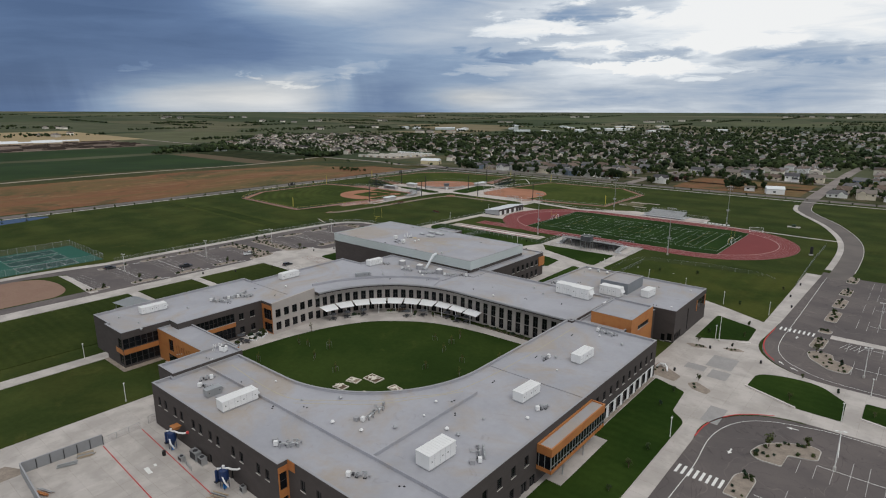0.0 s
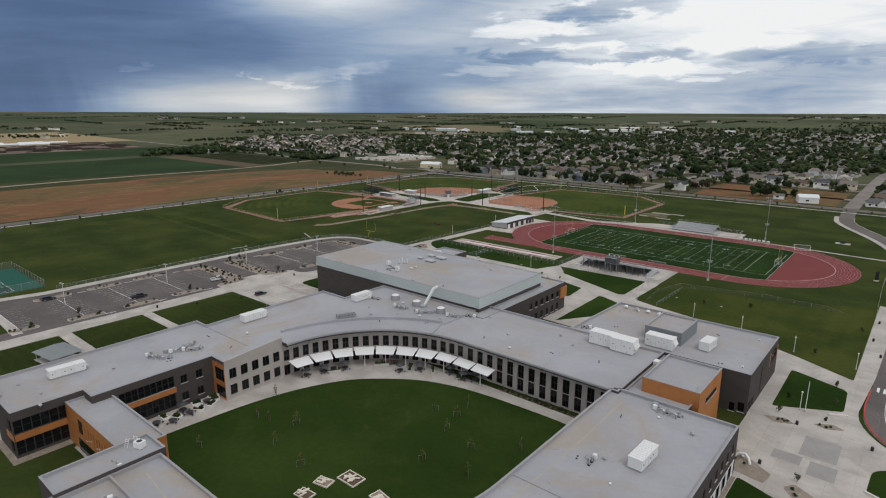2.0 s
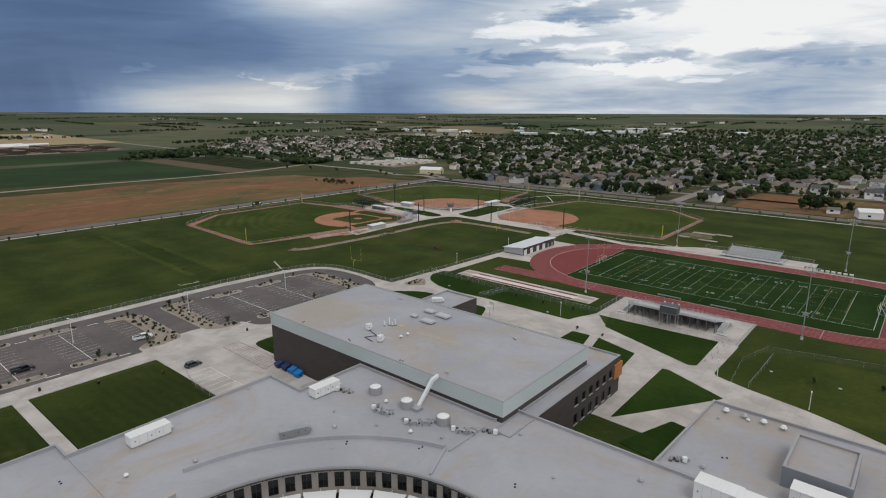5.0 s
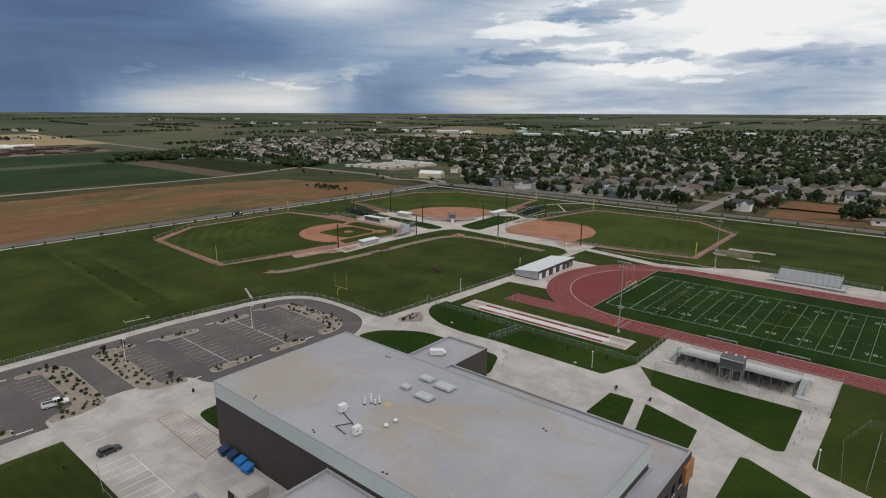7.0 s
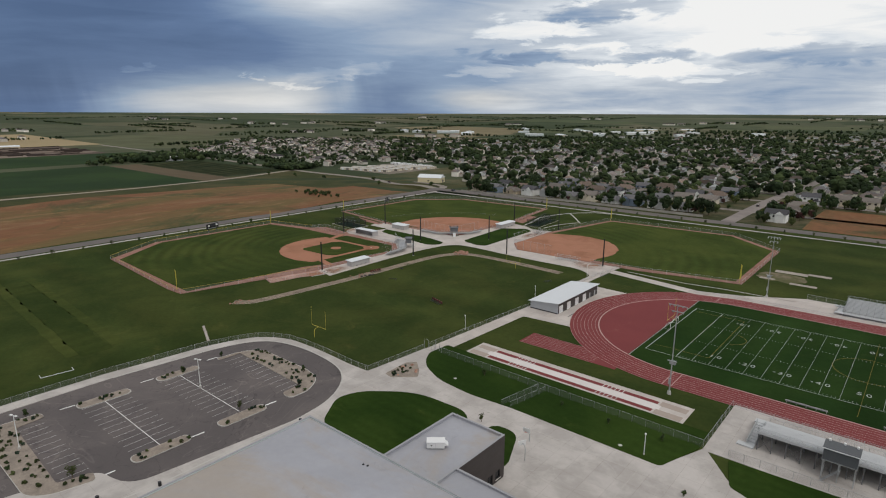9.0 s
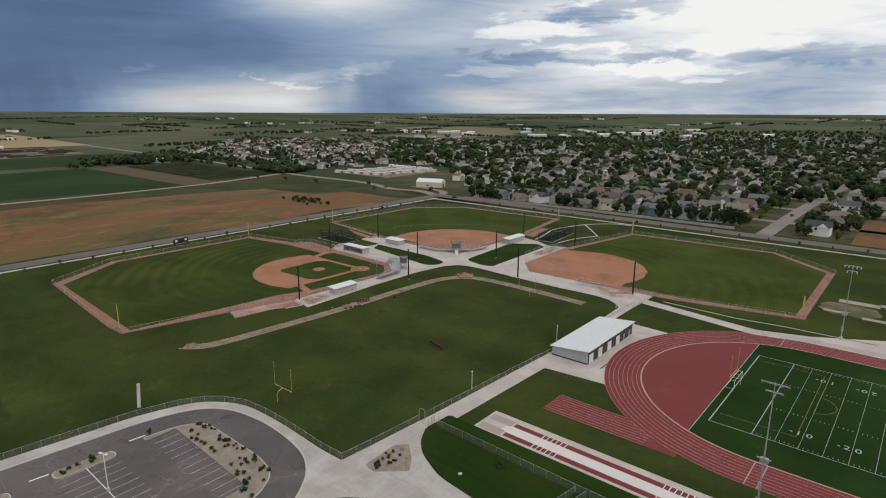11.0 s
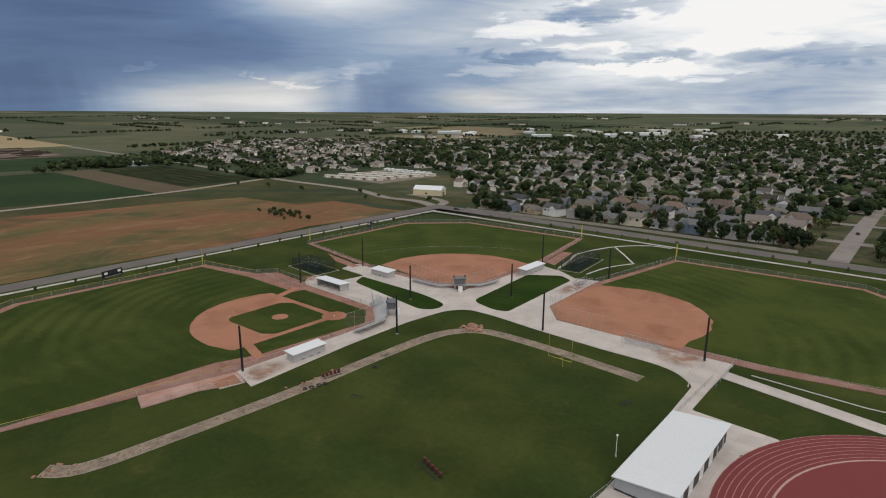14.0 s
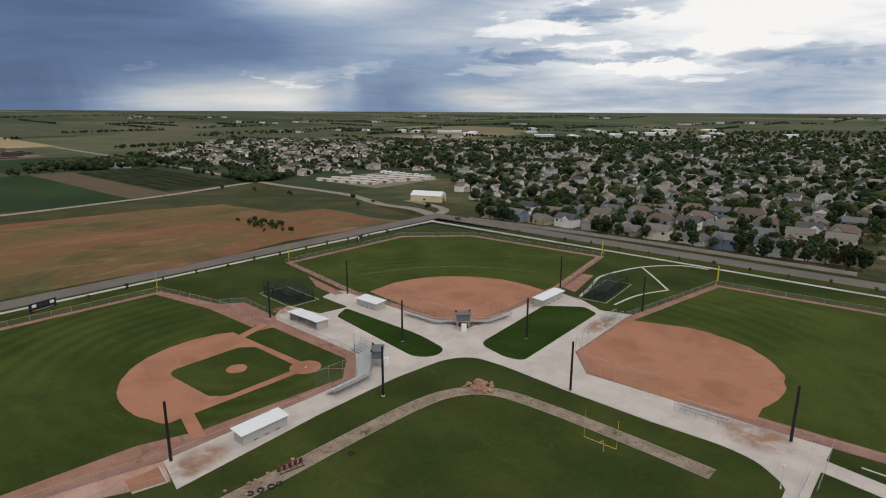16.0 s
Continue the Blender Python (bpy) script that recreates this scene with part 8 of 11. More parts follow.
def grandstand(name, x0, x1, yb, yf, zb, zf, rows, label):
    """Aluminium tiers from a front walkway up to a back rail, on steel columns."""
    s = 1 if yf > yb else -1
    t = thing(name, label, "grandstand", (x0 + x1) / 2, (yb + yf) / 2, 0.1, 0 if s > 0 else 180)
    w, d = (x1 - x0) / 2, abs(yf - yb) / 2
    run, rise = 2 * d / rows, (zb - zf) / rows
    for i in range(rows):
        y = d - i * run
        z = zf + i * rise
        part("foot_plank", M().box(-w, w, y - run, y, z - 0.05, z), ALU, t)
        part("seat_plank", M().box(-w + 0.1, w - 0.1, y - 0.36, y - 0.06, z + 0.38, z + 0.43), ALU, t)
        part("riser_board", M().box(-w, w, y - 0.03, y + 0.005, z - rise, z - 0.05), ALU, t)
    part("front_walkway", M().box(-w - 2.6, w + 2.6, d + 0.02, d + 1.9, zf - 0.25, zf - 0.02), ALU, t)
    for yy in (-d + 0.2, 0.0, d + 1.2):
        for i in range(12):
            x = -w + 0.3 + (2 * w - 0.6) * i / 11
            top = zf - 0.1 + (zb - zf) * (d - yy) / (2 * d) if yy < d else zf - 0.2
            part("column", M().box(x - 0.11, x + 0.11, yy - 0.11, yy + 0.11, 0, top - 0.2), STEELD, t)
    # Added panel that stops light coming in under the front of the tiers.
    part("front_skirt", M().box(-w, w, d + 1.7, d + 1.76, 0.05, zf - 0.25), STEELD, t, "added dark skirting that keeps light out from under the tiers")
    # Braces added to fill the shaded space below the back rows.
    for i in range(11):
        xa, xb = -w + 0.3 + (2 * w - 0.6) * i / 11, -w + 0.3 + (2 * w - 0.6) * (i + 1) / 11
        if i % 2 == 0:
            part("cross_brace", M().cyl((xa, -d + 0.2, 0.2), (xb, -d + 0.2, zb - 0.9), 0.05, None, 5), STEELD, t)
            part("cross_brace", M().cyl((xb, -d + 0.2, 0.2), (xa, -d + 0.2, zb - 0.9), 0.05, None, 5), STEELD, t)
    for i in range(12):
        x = -w + 0.3 + (2 * w - 0.6) * i / 11
        part("stringer", M().add([(x - 0.07, -d, zb - 0.55), (x + 0.07, -d, zb - 0.55), (x + 0.07, d, zf - 0.45), (x - 0.07, d, zf - 0.45), (x - 0.07, -d, zb - 0.2), (x + 0.07, -d, zb - 0.2), (x + 0.07, d, zf - 0.12), (x - 0.07, d, zf - 0.12)],
                             [(3, 2, 1, 0), (4, 5, 6, 7), (0, 1, 5, 4), (1, 2, 6, 5), (2, 3, 7, 6), (3, 0, 4, 7)]), STEELD, t)
        part("rail_post", M().cyl((x, -d, zb - 0.2), (x, -d, zb + 1.0), 0.04, None, 5), GALV, t)
        part("rail_post", M().cyl((x, d + 1.85, zf - 0.1), (x, d + 1.85, zf + 1.0), 0.04, None, 5), GALV, t)
    for y, z in ((-d, zb), (d + 1.85, zf)):
        part("guard_rail", M().cyl((-w - 0.1, y, z + 1.0), (w + 0.1, y, z + 1.0), 0.04, None, 5), GALV, t)
        part("guard_mesh", M().add([(-w, y, z), (w, y, z), (w, y, z + 1.0), (-w, y, z + 1.0)], [(0, 1, 2, 3)]), CL, t)
    part("back_girder", M().box(-w, w, -d - 0.12, -d + 0.02, zb - 0.5, zb + 0.08), ALU, t)
    for sx in (-1, 1):
        xa = sx * (w + 0.3)
        part("side_rail", M().path([(sx * w, -d, zb + 1.0), (sx * w, d, zf + 1.0)], 0.04, 5), GALV, t)
        part("side_mesh", M().add([(sx * w, -d, zb), (sx * w, d, zf), (sx * w, d, zf + 1.0), (sx * w, -d, zb + 1.0)], [(0, 1, 2, 3)]), CL, t)
        # stair flight at the end, rising to the walkway
        n = 8
        for k in range(n):
            y = -d + 1.2 + k * (2 * d - 1.2) / n
            z = (zf - 0.1) * (k + 1) / n
            part("stair_tread", M().box(min(xa, xa + sx * 1.7), max(xa, xa + sx * 1.7), y, y + (2 * d - 1.2) / n + 0.02, z - 0.16, z), ALU, t)
        for xx in (xa, xa + sx * 1.7):
            part("stair_panel", M().add([(xx - 0.04, -d + 1.2, 0.05), (xx + 0.04, -d + 1.2, 0.05), (xx + 0.04, d, zf - 0.2), (xx - 0.04, d, zf - 0.2), (xx - 0.04, -d + 1.2, 1.1), (xx + 0.04, -d + 1.2, 1.1), (xx + 0.04, d, zf + 0.95), (xx - 0.04, d, zf + 0.95)],
                                    [(3, 2, 1, 0), (4, 5, 6, 7), (0, 1, 5, 4), (1, 2, 6, 5), (2, 3, 7, 6), (3, 0, 4, 7)]), ALU, t, "bright metal stair side panel")
        part("landing", M().box(min(xa, xa + sx * 3.4), max(xa, xa + sx * 3.4), -d - 0.4, -d + 1.2, 0.02, 0.3), ALU, t)
    return t


home = grandstand("grandstand", -151.6, -121.4, 282.6, 293.0, 4.4, 1.3, 12, "long aluminium home grandstand on grey steel columns")
grandstand("grandstand", -148.8, -125.2, 407.5, 397.4, 3.6, 0.9, 12, "smaller aluminium visitor grandstand beyond the track")

box_ = thing("press_box", "dark grey metal press box raised on steel legs", "press box", -136.4, 281.8, 0.1)
part("cabin", M().box(-2.9, 2.9, -1.8, 1.4, 4.3, 6.75), DARKBOX := mat("dark_grey_metal_siding", (0.085, 0.09, 0.097), 0.6, 0.35, var=0.12, s1=0.3, s2=2.0, stretch=(8, 8, 0.4)), box_)
part("roof", M().add([(-3.1, -2.0, 6.75), (3.1, -2.0, 6.75), (3.1, 1.7, 6.95), (-3.1, 1.7, 6.95), (-3.1, -2.0, 6.87), (3.1, -2.0, 6.87), (3.1, 1.7, 7.08), (-3.1, 1.7, 7.08)], [(3, 2, 1, 0), (4, 5, 6, 7), (0, 1, 5, 4), (1, 2, 6, 5), (2, 3, 7, 6), (3, 0, 4, 7)]), DARKBOX, box_)
part("roof_edge", M().box(-3.12, 3.12, -2.06, -2.0, 6.74, 6.9), WHITE, box_, "white roof edge trim")
part("field_window", M().box(-2.6, 2.6, 1.39, 1.45, 5.2, 6.3), GLASS, box_)
part("deck", M().box(-3.0, 3.0, -1.9, 1.5, 4.12, 4.28), GALV, box_)
for x in (-2.7, 0.0, 2.7):
    for y in (-1.6, 1.2):
        part("leg", M().box(x - 0.12, x + 0.12, y - 0.12, y + 0.12, 0, 4.12), GALV, box_)
for i in range(10):
    part("stair_tread", M().box(-2.6 + i * 0.3, -2.3 + i * 0.3, -3.2, -2.1, 0.35 * i + 0.2, 0.35 * i + 0.27), GALV, box_)
for x in (-2.3, 0.2, 2.4):
    part("roof_speaker", M().box(x - 0.2, x + 0.2, 1.2, 1.6, 7.05, 7.45), WHITE, box_)


def field_light(x, y):
    t = thing("field_light_pole", "tall galvanised stadium light pole with lamp crossarm", "light pole", x, y, 0, group="stadium light poles")
    part("footing", M().cyl((0, 0, -0.2), (0, 0, 0.9), 0.5, 0.45, 12), KERB, t)
    part("shaft", M().cyl((0, 0, 0.9), (0, 0, 24.5), 0.17, 0.085, 12), GALV, t)
    f = 1 if y < 346 else -1
    for z, n in ((24.2, 5), (22.6, 3)):
        part("crossarm", M().box(-n * 0.45, n * 0.45, -0.08, 0.08, z - 0.1, z + 0.1), GALV, t)
        for i in range(n):
            xx = -n * 0.42 + n * 0.84 * i / (n - 1)
            part("floodlight", M().cyl((xx, f * 0.15, z - 0.1), (xx, f * 0.75, z - 0.45), 0.12, 0.22, 8), GALV, t, "silver floodlight housing")
    part("speaker_box", M().box(-0.7, 0.7, f * 0.5 - 0.4, f * 0.5 + 0.4, 8.2, 9.1), GALV, t)
    part("speaker_arm", M().box(-1.2, 1.2, -0.1, 0.1, 9.1, 9.3), GALV, t)
    part("control_cabinet", M().box(-0.3, 0.3, -0.62, -0.32, 3.0, 4.6), GALV, t)


for x, y in ((-175, 296), (-98.5, 296), (-174.5, 401), (-98.5, 403)):
    field_light(x, y)
    

def team_bench(x0, x1, y, label):
    t = thing("team_bench", label, "bench", (x0 + x1) / 2, y, 0.09, group="sideline benches")
    w = (x1 - x0) / 2
    part("seat", M().box(-w, w, -0.2, 0.2, 0.42, 0.48), STEELD, t)
    part("backrest", M().box(-w, w, -0.26, -0.2, 0.72, 0.9), ALU, t)
    for i in range(5):
        part("leg", M().box(-w + 0.3 + (2 * w - 0.6) * i / 4 - 0.05, -w + 0.3 + (2 * w - 0.6) * i / 4 + 0.05, -0.2, 0.2, 0, 0.42), GALV, t)


team_bench(-151.1, -141.9, 310.8, "long dark sideline bench with pale backrest beside the track")
team_bench(-131, -122, 310.8, "long dark sideline bench with pale backrest beside the track")

# storage building with a single-slope roof and a row of doors
st = thing("storage_building", "long grey metal storage building with white roof", "storage building", -232.7, 346, 0.075)
H = lambda x: 2.85 + (x + 5.7) / 11.4 * 1.15
def slab_wall(x0, x1, y0, y1):
    return M().add([(x0, y0, 0), (x1, y0, 0), (x1, y1, 0), (x0, y1, 0), (x0, y0, H(x0)), (x1, y0, H(x1)), (x1, y1, H(x1)), (x0, y1, H(x0))], [(3, 2, 1, 0), (4, 5, 6, 7), (0, 1, 5, 4), (1, 2, 6, 5), (2, 3, 7, 6), (3, 0, 4, 7)])


SIDING = mat("pale_grey_metal_siding", (0.38, 0.39, 0.41), 0.55, 0.35, var=0.08, s1=0.2, s2=2.0, stretch=(6, 6, 0.4))
part("end_wall", slab_wall(-5.7, 5.7, -15.7, -15.5), SIDING, st)
part("end_wall", slab_wall(-5.7, 5.7, 15.5, 15.7), SIDING, st)
part("back_wall", slab_wall(-5.7, -5.5, -15.5, 15.5), SIDING, st)
part("front_wall", slab_wall(5.5, 5.7, -15.5, 15.5), DARKBRICK, st, "dark front wall with doors")
part("base_trim", M().box(-5.75, 5.65, -15.76, -15.7, 0.0, 0.35), DARKSTEEL, st)
part("roof", M().add([(-6.2, -16.3, 2.8), (6.3, -16.3, 4.06), (6.3, 16.3, 4.06), (-6.2, 16.3, 2.8), (-6.2, -16.3, 2.95), (6.3, -16.3, 4.22), (6.3, 16.3, 4.22), (-6.2, 16.3, 2.95)], [(3, 2, 1, 0), (4, 5, 6, 7), (0, 1, 5, 4), (1, 2, 6, 5), (2, 3, 7, 6), (3, 0, 4, 7)]), WHITEROOF, st, "white standing seam roof")
for i in range(40):
    y = -16.1 + i * 32.2 / 39
    part("roof_seam", M().add([(-6.2, y - 0.02, 2.95), (6.3, y - 0.02, 4.22), (6.3, y + 0.02, 4.22), (-6.2, y + 0.02, 2.95), (-6.2, y - 0.02, 3.0), (6.3, y - 0.02, 4.27), (6.3, y + 0.02, 4.27), (-6.2, y + 0.02, 3.0)], [(4, 5, 6, 7), (0, 1, 5, 4), (1, 2, 6, 5), (2, 3, 7, 6), (3, 0, 4, 7)]), WHITEROOF, st)
for y in (-13.4, -7.6, -1.4, 4.6):
    d = part("roller_door", M().box(5.7, 5.76, y - 1.3, y + 1.3, 0.02, 2.7), WHITE, st, "white roller door")
    for k in range(5):
        part("door_groove", M().box(5.76, 5.765, y - 1.28, y + 1.28, 0.5 + k * 0.42, 0.53 + k * 0.42), GALV, d)
for y in (9.2, 11.0, 13.3):
    part("service_door", M().box(5.7, 5.75, y - 0.5, y + 0.5, 0.02, 2.1), GALV if y != 11.0 else DARKSTEEL, st)
for y in (-15.3, 15.3):
    part("downpipe", M().cyl((-5.85, y, 0), (-5.85, y, 2.8), 0.06, None, 6), GALV, st)
part("gutter", M().box(-6.32, -6.2, -16.3, 16.3, 2.72, 2.9), GALV, st)

# blocking sled on the practice field
SLEDRED = mat("faded_dark_red_vinyl", (0.10, 0.028, 0.024), 0.7, 0.3, var=0.2)
sled = thing("blocking_sled", "long red blocking sled on dark steel runners", "blocking sled", -269, 312, 0.02, -17)
for s in (-1, 1):
    part("runner", M().box(-3.4, 3.4, s * 0.6 - 0.06, s * 0.6 + 0.06, 0, 0.12), DARKSTEEL, sled)
for i in range(5):
    x = -3.0 + i * 1.5
    part("pad", M().prism(rounded(rect(x - 0.4, x + 0.4, 0.4, 0.85), 0.12, 3), 0.25, 1.05), SLEDRED, sled, "faded dark red pad")
    part("arm", M().cyl((x, -0.6, 0.1), (x, 0.5, 0.9), 0.05, None, 6), DARKSTEEL, sled)

sled_two = thing("blocking_sled", "rust brown blocking sled parked on the gravel swale", "blocking sled", -317.0, 326.4, 0.06, 78)
for s in (-1, 1):
    part("runner", M().box(-2.6, 2.6, s * 0.6 - 0.06, s * 0.6 + 0.06, 0, 0.12), DARKSTEEL, sled_two)
for i in range(5):
    x = -2.3 + i * 1.15
    part("pad", M().prism(rounded(rect(x - 0.32, x + 0.32, 0.3, 0.8), 0.12, 3), 0.3, 1.15), SLEDRED, sled_two, "rust brown pad")
    part("arm", M().cyl((x, -0.6, 0.1), (x, 0.4, 0.8), 0.06, None, 6), SLEDRED, sled_two)
def tyre(x, y, r, tilt):
    """A worn tyre lying on the grass: an open ring with a rounded tread."""
    m = M()
    k, q = 16, 6
    m.add([((r + 0.28 * r * math.cos(b * 6.2832 / q)) * math.cos(a * 6.2832 / k), (r + 0.28 * r * math.cos(b * 6.2832 / q)) * math.sin(a * 6.2832 / k), 0.28 * r * (1 + math.sin(b * 6.2832 / q))) for a in range(k) for b in range(q)],
          [(a * q + b, ((a + 1) % k) * q + b, ((a + 1) % k) * q + (b + 1) % q, a * q + (b + 1) % q) for a in range(k) for b in range(q)])
    ob = single("tyre", m, BLACKPOLE, "black worn tyre lying on the practice grass", "tyre", "training tyres")
    ob.matrix_basis = pose(x, y, 0.03, tilt, 0, x * 9 % 360)


for x, y, r, tl in ((-316.2, 316.8, 0.55, 0), (-315.6, 318.6, 0.55, 6), (-315.0, 320.5, 0.6, 0), (-312.0, 337.6, 0.6, 0), (-314.6, 322.0, 0.5, 8)):
    tyre(x, y, r, tl)
for x, y, rz in ((-302.9, 322.8, 20), (-250.6, 363.6, 70)):
    fr = thing("agility_frame", "low dark steel training frame on the grass", "training frame", x, y, 0.02, rz, group="training frames")
    for k in range(5):
        part("bar", M().path([(-1.6 + 0.8 * k, -0.9, 0.02), (-1.6 + 0.8 * k, -0.4, 0.5), (-1.6 + 0.8 * k, 0.4, 0.5), (-1.6 + 0.8 * k, 0.9, 0.02)], 0.05, 5), DARKSTEEL, fr)
    part("spine", M().cyl((-1.8, 0, 0.45), (1.8, 0, 0.45), 0.06, None, 5), DARKSTEEL, fr)

# a spare goal, kicking boxes and a sign near the far end of the track
spare = soccer_goal(-78.0, 388.5, 200)
for i in range(7):
    single("equipment_box", M().prism(rounded(rect(-110 + i * 2.3, -108.5 + i * 2.3, 395.2, 396.2), 0.1, 2), 0.02, 0.7), WHITE, "small white equipment box on the grass", "box", group="white boxes by the track")
sg = thing("sign_panel", "tall black sign panel on a concrete base", "sign", -42.2, 342.9, 0, 40)
part("base", M().box(-0.9, 0.9, -0.5, 0.5, 0, 0.5), KERB, sg)
part("panel", M().box(-0.7, 0.7, -0.15, 0.15, 0.5, 4.4), BLACKPOLE, sg)
pk = thing("utility_pad", "square concrete utility pad with a green cabinet", "utility pad", -63, 419, 0)
part("slab", M().box(-3.5, 3.5, -2.2, 2.2, -0.2, 0.15), CONC, pk)
part("cabinet", M().prism(rounded(rect(-1.2, 1.0, -0.8, 0.8), 0.12, 3), 0.15, 1.6), LEAF[4], pk)

sheet("pavement_20", rect(-118.6, -112.2, 249, 276), Z_C + 0.004, CONC, "concrete walk with bike racks beside the grandstand")

single("trench_drain", M().box(-223.2, -222.8, 330.5, 358.5, 0.0, 0.058), DARKSTEEL, "long dark trench drain in the concrete pad", "drain")


# ---- parking lots, plaza and service yard ----
BED = mat("tan_gravel_bed", (0.265, 0.224, 0.188), 0.95, 0.15, var=0.45, s1=0.5, s2=3.2, bump=0.3, bs=8.0)
lots = {n: bpy.data.objects[n] for n in ("parking_lot_1", "parking_lot_2", "parking_lot_3", "pavement_3", "pavement_7")}
LINE = {}
STALLP = mat("worn_stall_paint", (0.48, 0.47, 0.46), 0.85, 0.2, var=0.25, s1=0.5, s2=4.0)
def stall(lot, x, y0, y1, z=Z_A):
    """A painted stall line across y."""
    key = round(y1 - y0, 2)
    if key not in LINE:
        LINE[key] = M().box(-0.045, 0.045, 0, key, 0, 0.006).mesh("stall_line", STALLP)
    shared("stall_line", LINE[key], lots[lot], pose(x, y0, z))


def long_line(lot, a, b, w=0.12, material=None, z=Z_A, name="painted_line"):
    a, b = Vector(a), Vector(b)
    s = Vector((-(b - a).y, (b - a).x)).normalized() * w / 2
    part(name, M().prism([tuple(a + s), tuple(a - s), tuple(b - s), tuple(b + s)], z, z + 0.007), material or PAINT, lots[lot])


def curve_line(lot, pts, w, material=None, z=Z_A, name="painted_line"):
    line = smooth_line(pts)
    part(name, M().band(offset(line, -w / 2), offset(line, w / 2), z, z + 0.006), material or PAINT, lots[lot])


for yc in (199.5, 218.7):
    long_line("parking_lot_1", (-282.4, yc), (-251.4, yc), 0.16)
    for i in range(11):
        stall("parking_lot_1", -281.2 + i * 2.72, yc - 5.6, yc - 0.1)
        stall("parking_lot_1", -281.2 + i * 2.72, yc + 0.1, yc + 5.6)
for i in range(11):
    stall("parking_lot_1", -281.2 + i * 2.72, 181.0, 186.2)
    stall("parking_lot_1", -280.0 + i * 2.72, 231.5, 237.2)
for yc in (84.0, 103.4, 122.4, 141.0):
    long_line("parking_lot_1", (-285.0, yc), (-256.5, yc), 0.16)
    for i in range(10):
        for s in ((-5.6, -0.1), (0.1, 5.6)):
            if yc > 90 or s[1] > 1:
                stall("parking_lot_1", -284.0 + i * 2.72, yc + s[0], yc + s[1])
for i in range(8):
    stall("parking_lot_1", -282.8 + i * 2.72, 154.8, 160.4)
for y in (190.6, 209.8, 228.6, 129.5, 150.5, 111.5):
    long_line("parking_lot_1", (-285.3 if y > 155 else -287.5, y), (-285.0 if y > 155 else -287.2, y + 3.3), 0.4)
for y in (185.9, 205.1, 224.1, 147.0, 128.0, 109.0):
    long_line("parking_lot_1", (-249.2 if y > 160 else -252.6, y), (-249.0 if y > 160 else -252.4, y + 3.4), 0.4)


ISL = 0
def island(pts, r, n, seed, shrubs="low rounded green shrub in gravel bed", z=Z_C + 0.05):
    """A kerbed planting island: concrete rim, gravel and low shrubs."""
    global ISL
    ISL += 1
    ob = thing("planting_island", "kerbed parking island with tan gravel and low shrubs", "planting island", *pts[0], group="parking lot islands")
    o = Vector(pts[0])
    p = rounded([tuple(Vector(q) - o) for q in pts], r, 5)
    part("kerb", M().prism(p, -0.1, z), KERB, ob, "concrete kerb rim")
    c = sum((Vector(q) for q in p), Vector((0, 0))) / len(p)
    q = []
    for a in p:
        d = Vector(a) - c
        q.append(tuple(c + d * max(0.3, 1 - 0.24 / max(0.3, d.length))))
    part("gravel", M().prism(q, z - 0.1, z + 0.02), BED, ob, "tan gravel fill")
    g = random.Random(seed)
    xs, ys = [a[0] for a in pts], [a[1] for a in pts]
    k = tries = 0
    while k < n and tries < 400:
        tries += 1
        x, y = g.uniform(min(xs), max(xs)), g.uniform(min(ys), max(ys))
        inside = False
        for a, b in zip(pts, pts[1:] + pts[:1]):
            if (a[1] > y) != (b[1] > y) and x < (b[0] - a[0]) * (y - a[1]) / (b[1] - a[1]) + a[0]:
                inside = not inside
        near = min(abs((b[0] - a[0]) * (a[1] - y) - (a[0] - x) * (b[1] - a[1])) / max(0.01, math.hypot(b[0] - a[0], b[1] - a[1])) for a, b in zip(pts, pts[1:] + pts[:1]))
        if inside and near > 0.5:
            shrub(x, y, g.uniform(0.45, 0.85), seed + k, "shrubs in the parking islands", shrubs, z)
            k += 1
    return ob


island([(-285.2, 193.8), (-281.6, 193.6), (-281.2, 206.2), (-284.6, 206.2)], 1.7, 8, 11)
island([(-285.0, 213.2), (-281.6, 213.2), (-281.4, 224.8), (-284.2, 224.8)], 1.6, 7, 12)
island([(-251.6, 192.8), (-248.0, 192.8), (-248.0, 205.4), (-251.2, 205.4)], 1.7, 8, 13)
island([(-250.9, 212.0), (-247.4, 212.0), (-247.2, 224.2), (-250.6, 224.4)], 1.7, 8, 14)
island([(-284.2, 231.0), (-282.6, 231.0), (-282.6, 237.6), (-251.4, 236.6), (-251.2, 230.6), (-247.4, 230.6), (-247.2, 236.0), (-251.0, 242.4), (-258, 243.8), (-279.5, 243.6), (-283.2, 239.0)], [0.7, 0.5, 0.5, 0.5, 1.5, 1.5, 2, 4, 2, 3, 3], 46, 15)
island([(-286.6, 174.6), (-253.0, 174.6), (-249.8, 178.0), (-248.2, 185.6), (-251.4, 186.2), (-252.8, 180.0), (-283.4, 181.0), (-284.2, 187.2), (-287.0, 186.8), (-287.6, 178)], [2, 3, 2, 1, 1, 1, 1, 1.2, 1.2, 2], 62, 16)
island([(-287.0, 155.4), (-284.6, 155.4), (-283.6, 160.9), (-257.4, 160.6), (-254.8, 154.0), (-251.6, 153.6), (-251.0, 160), (-252.6, 167.0), (-284.0, 167.6), (-287.8, 163)], [1, 1, 1, 1.5, 1, 1, 2, 2, 3, 3], 62, 17)
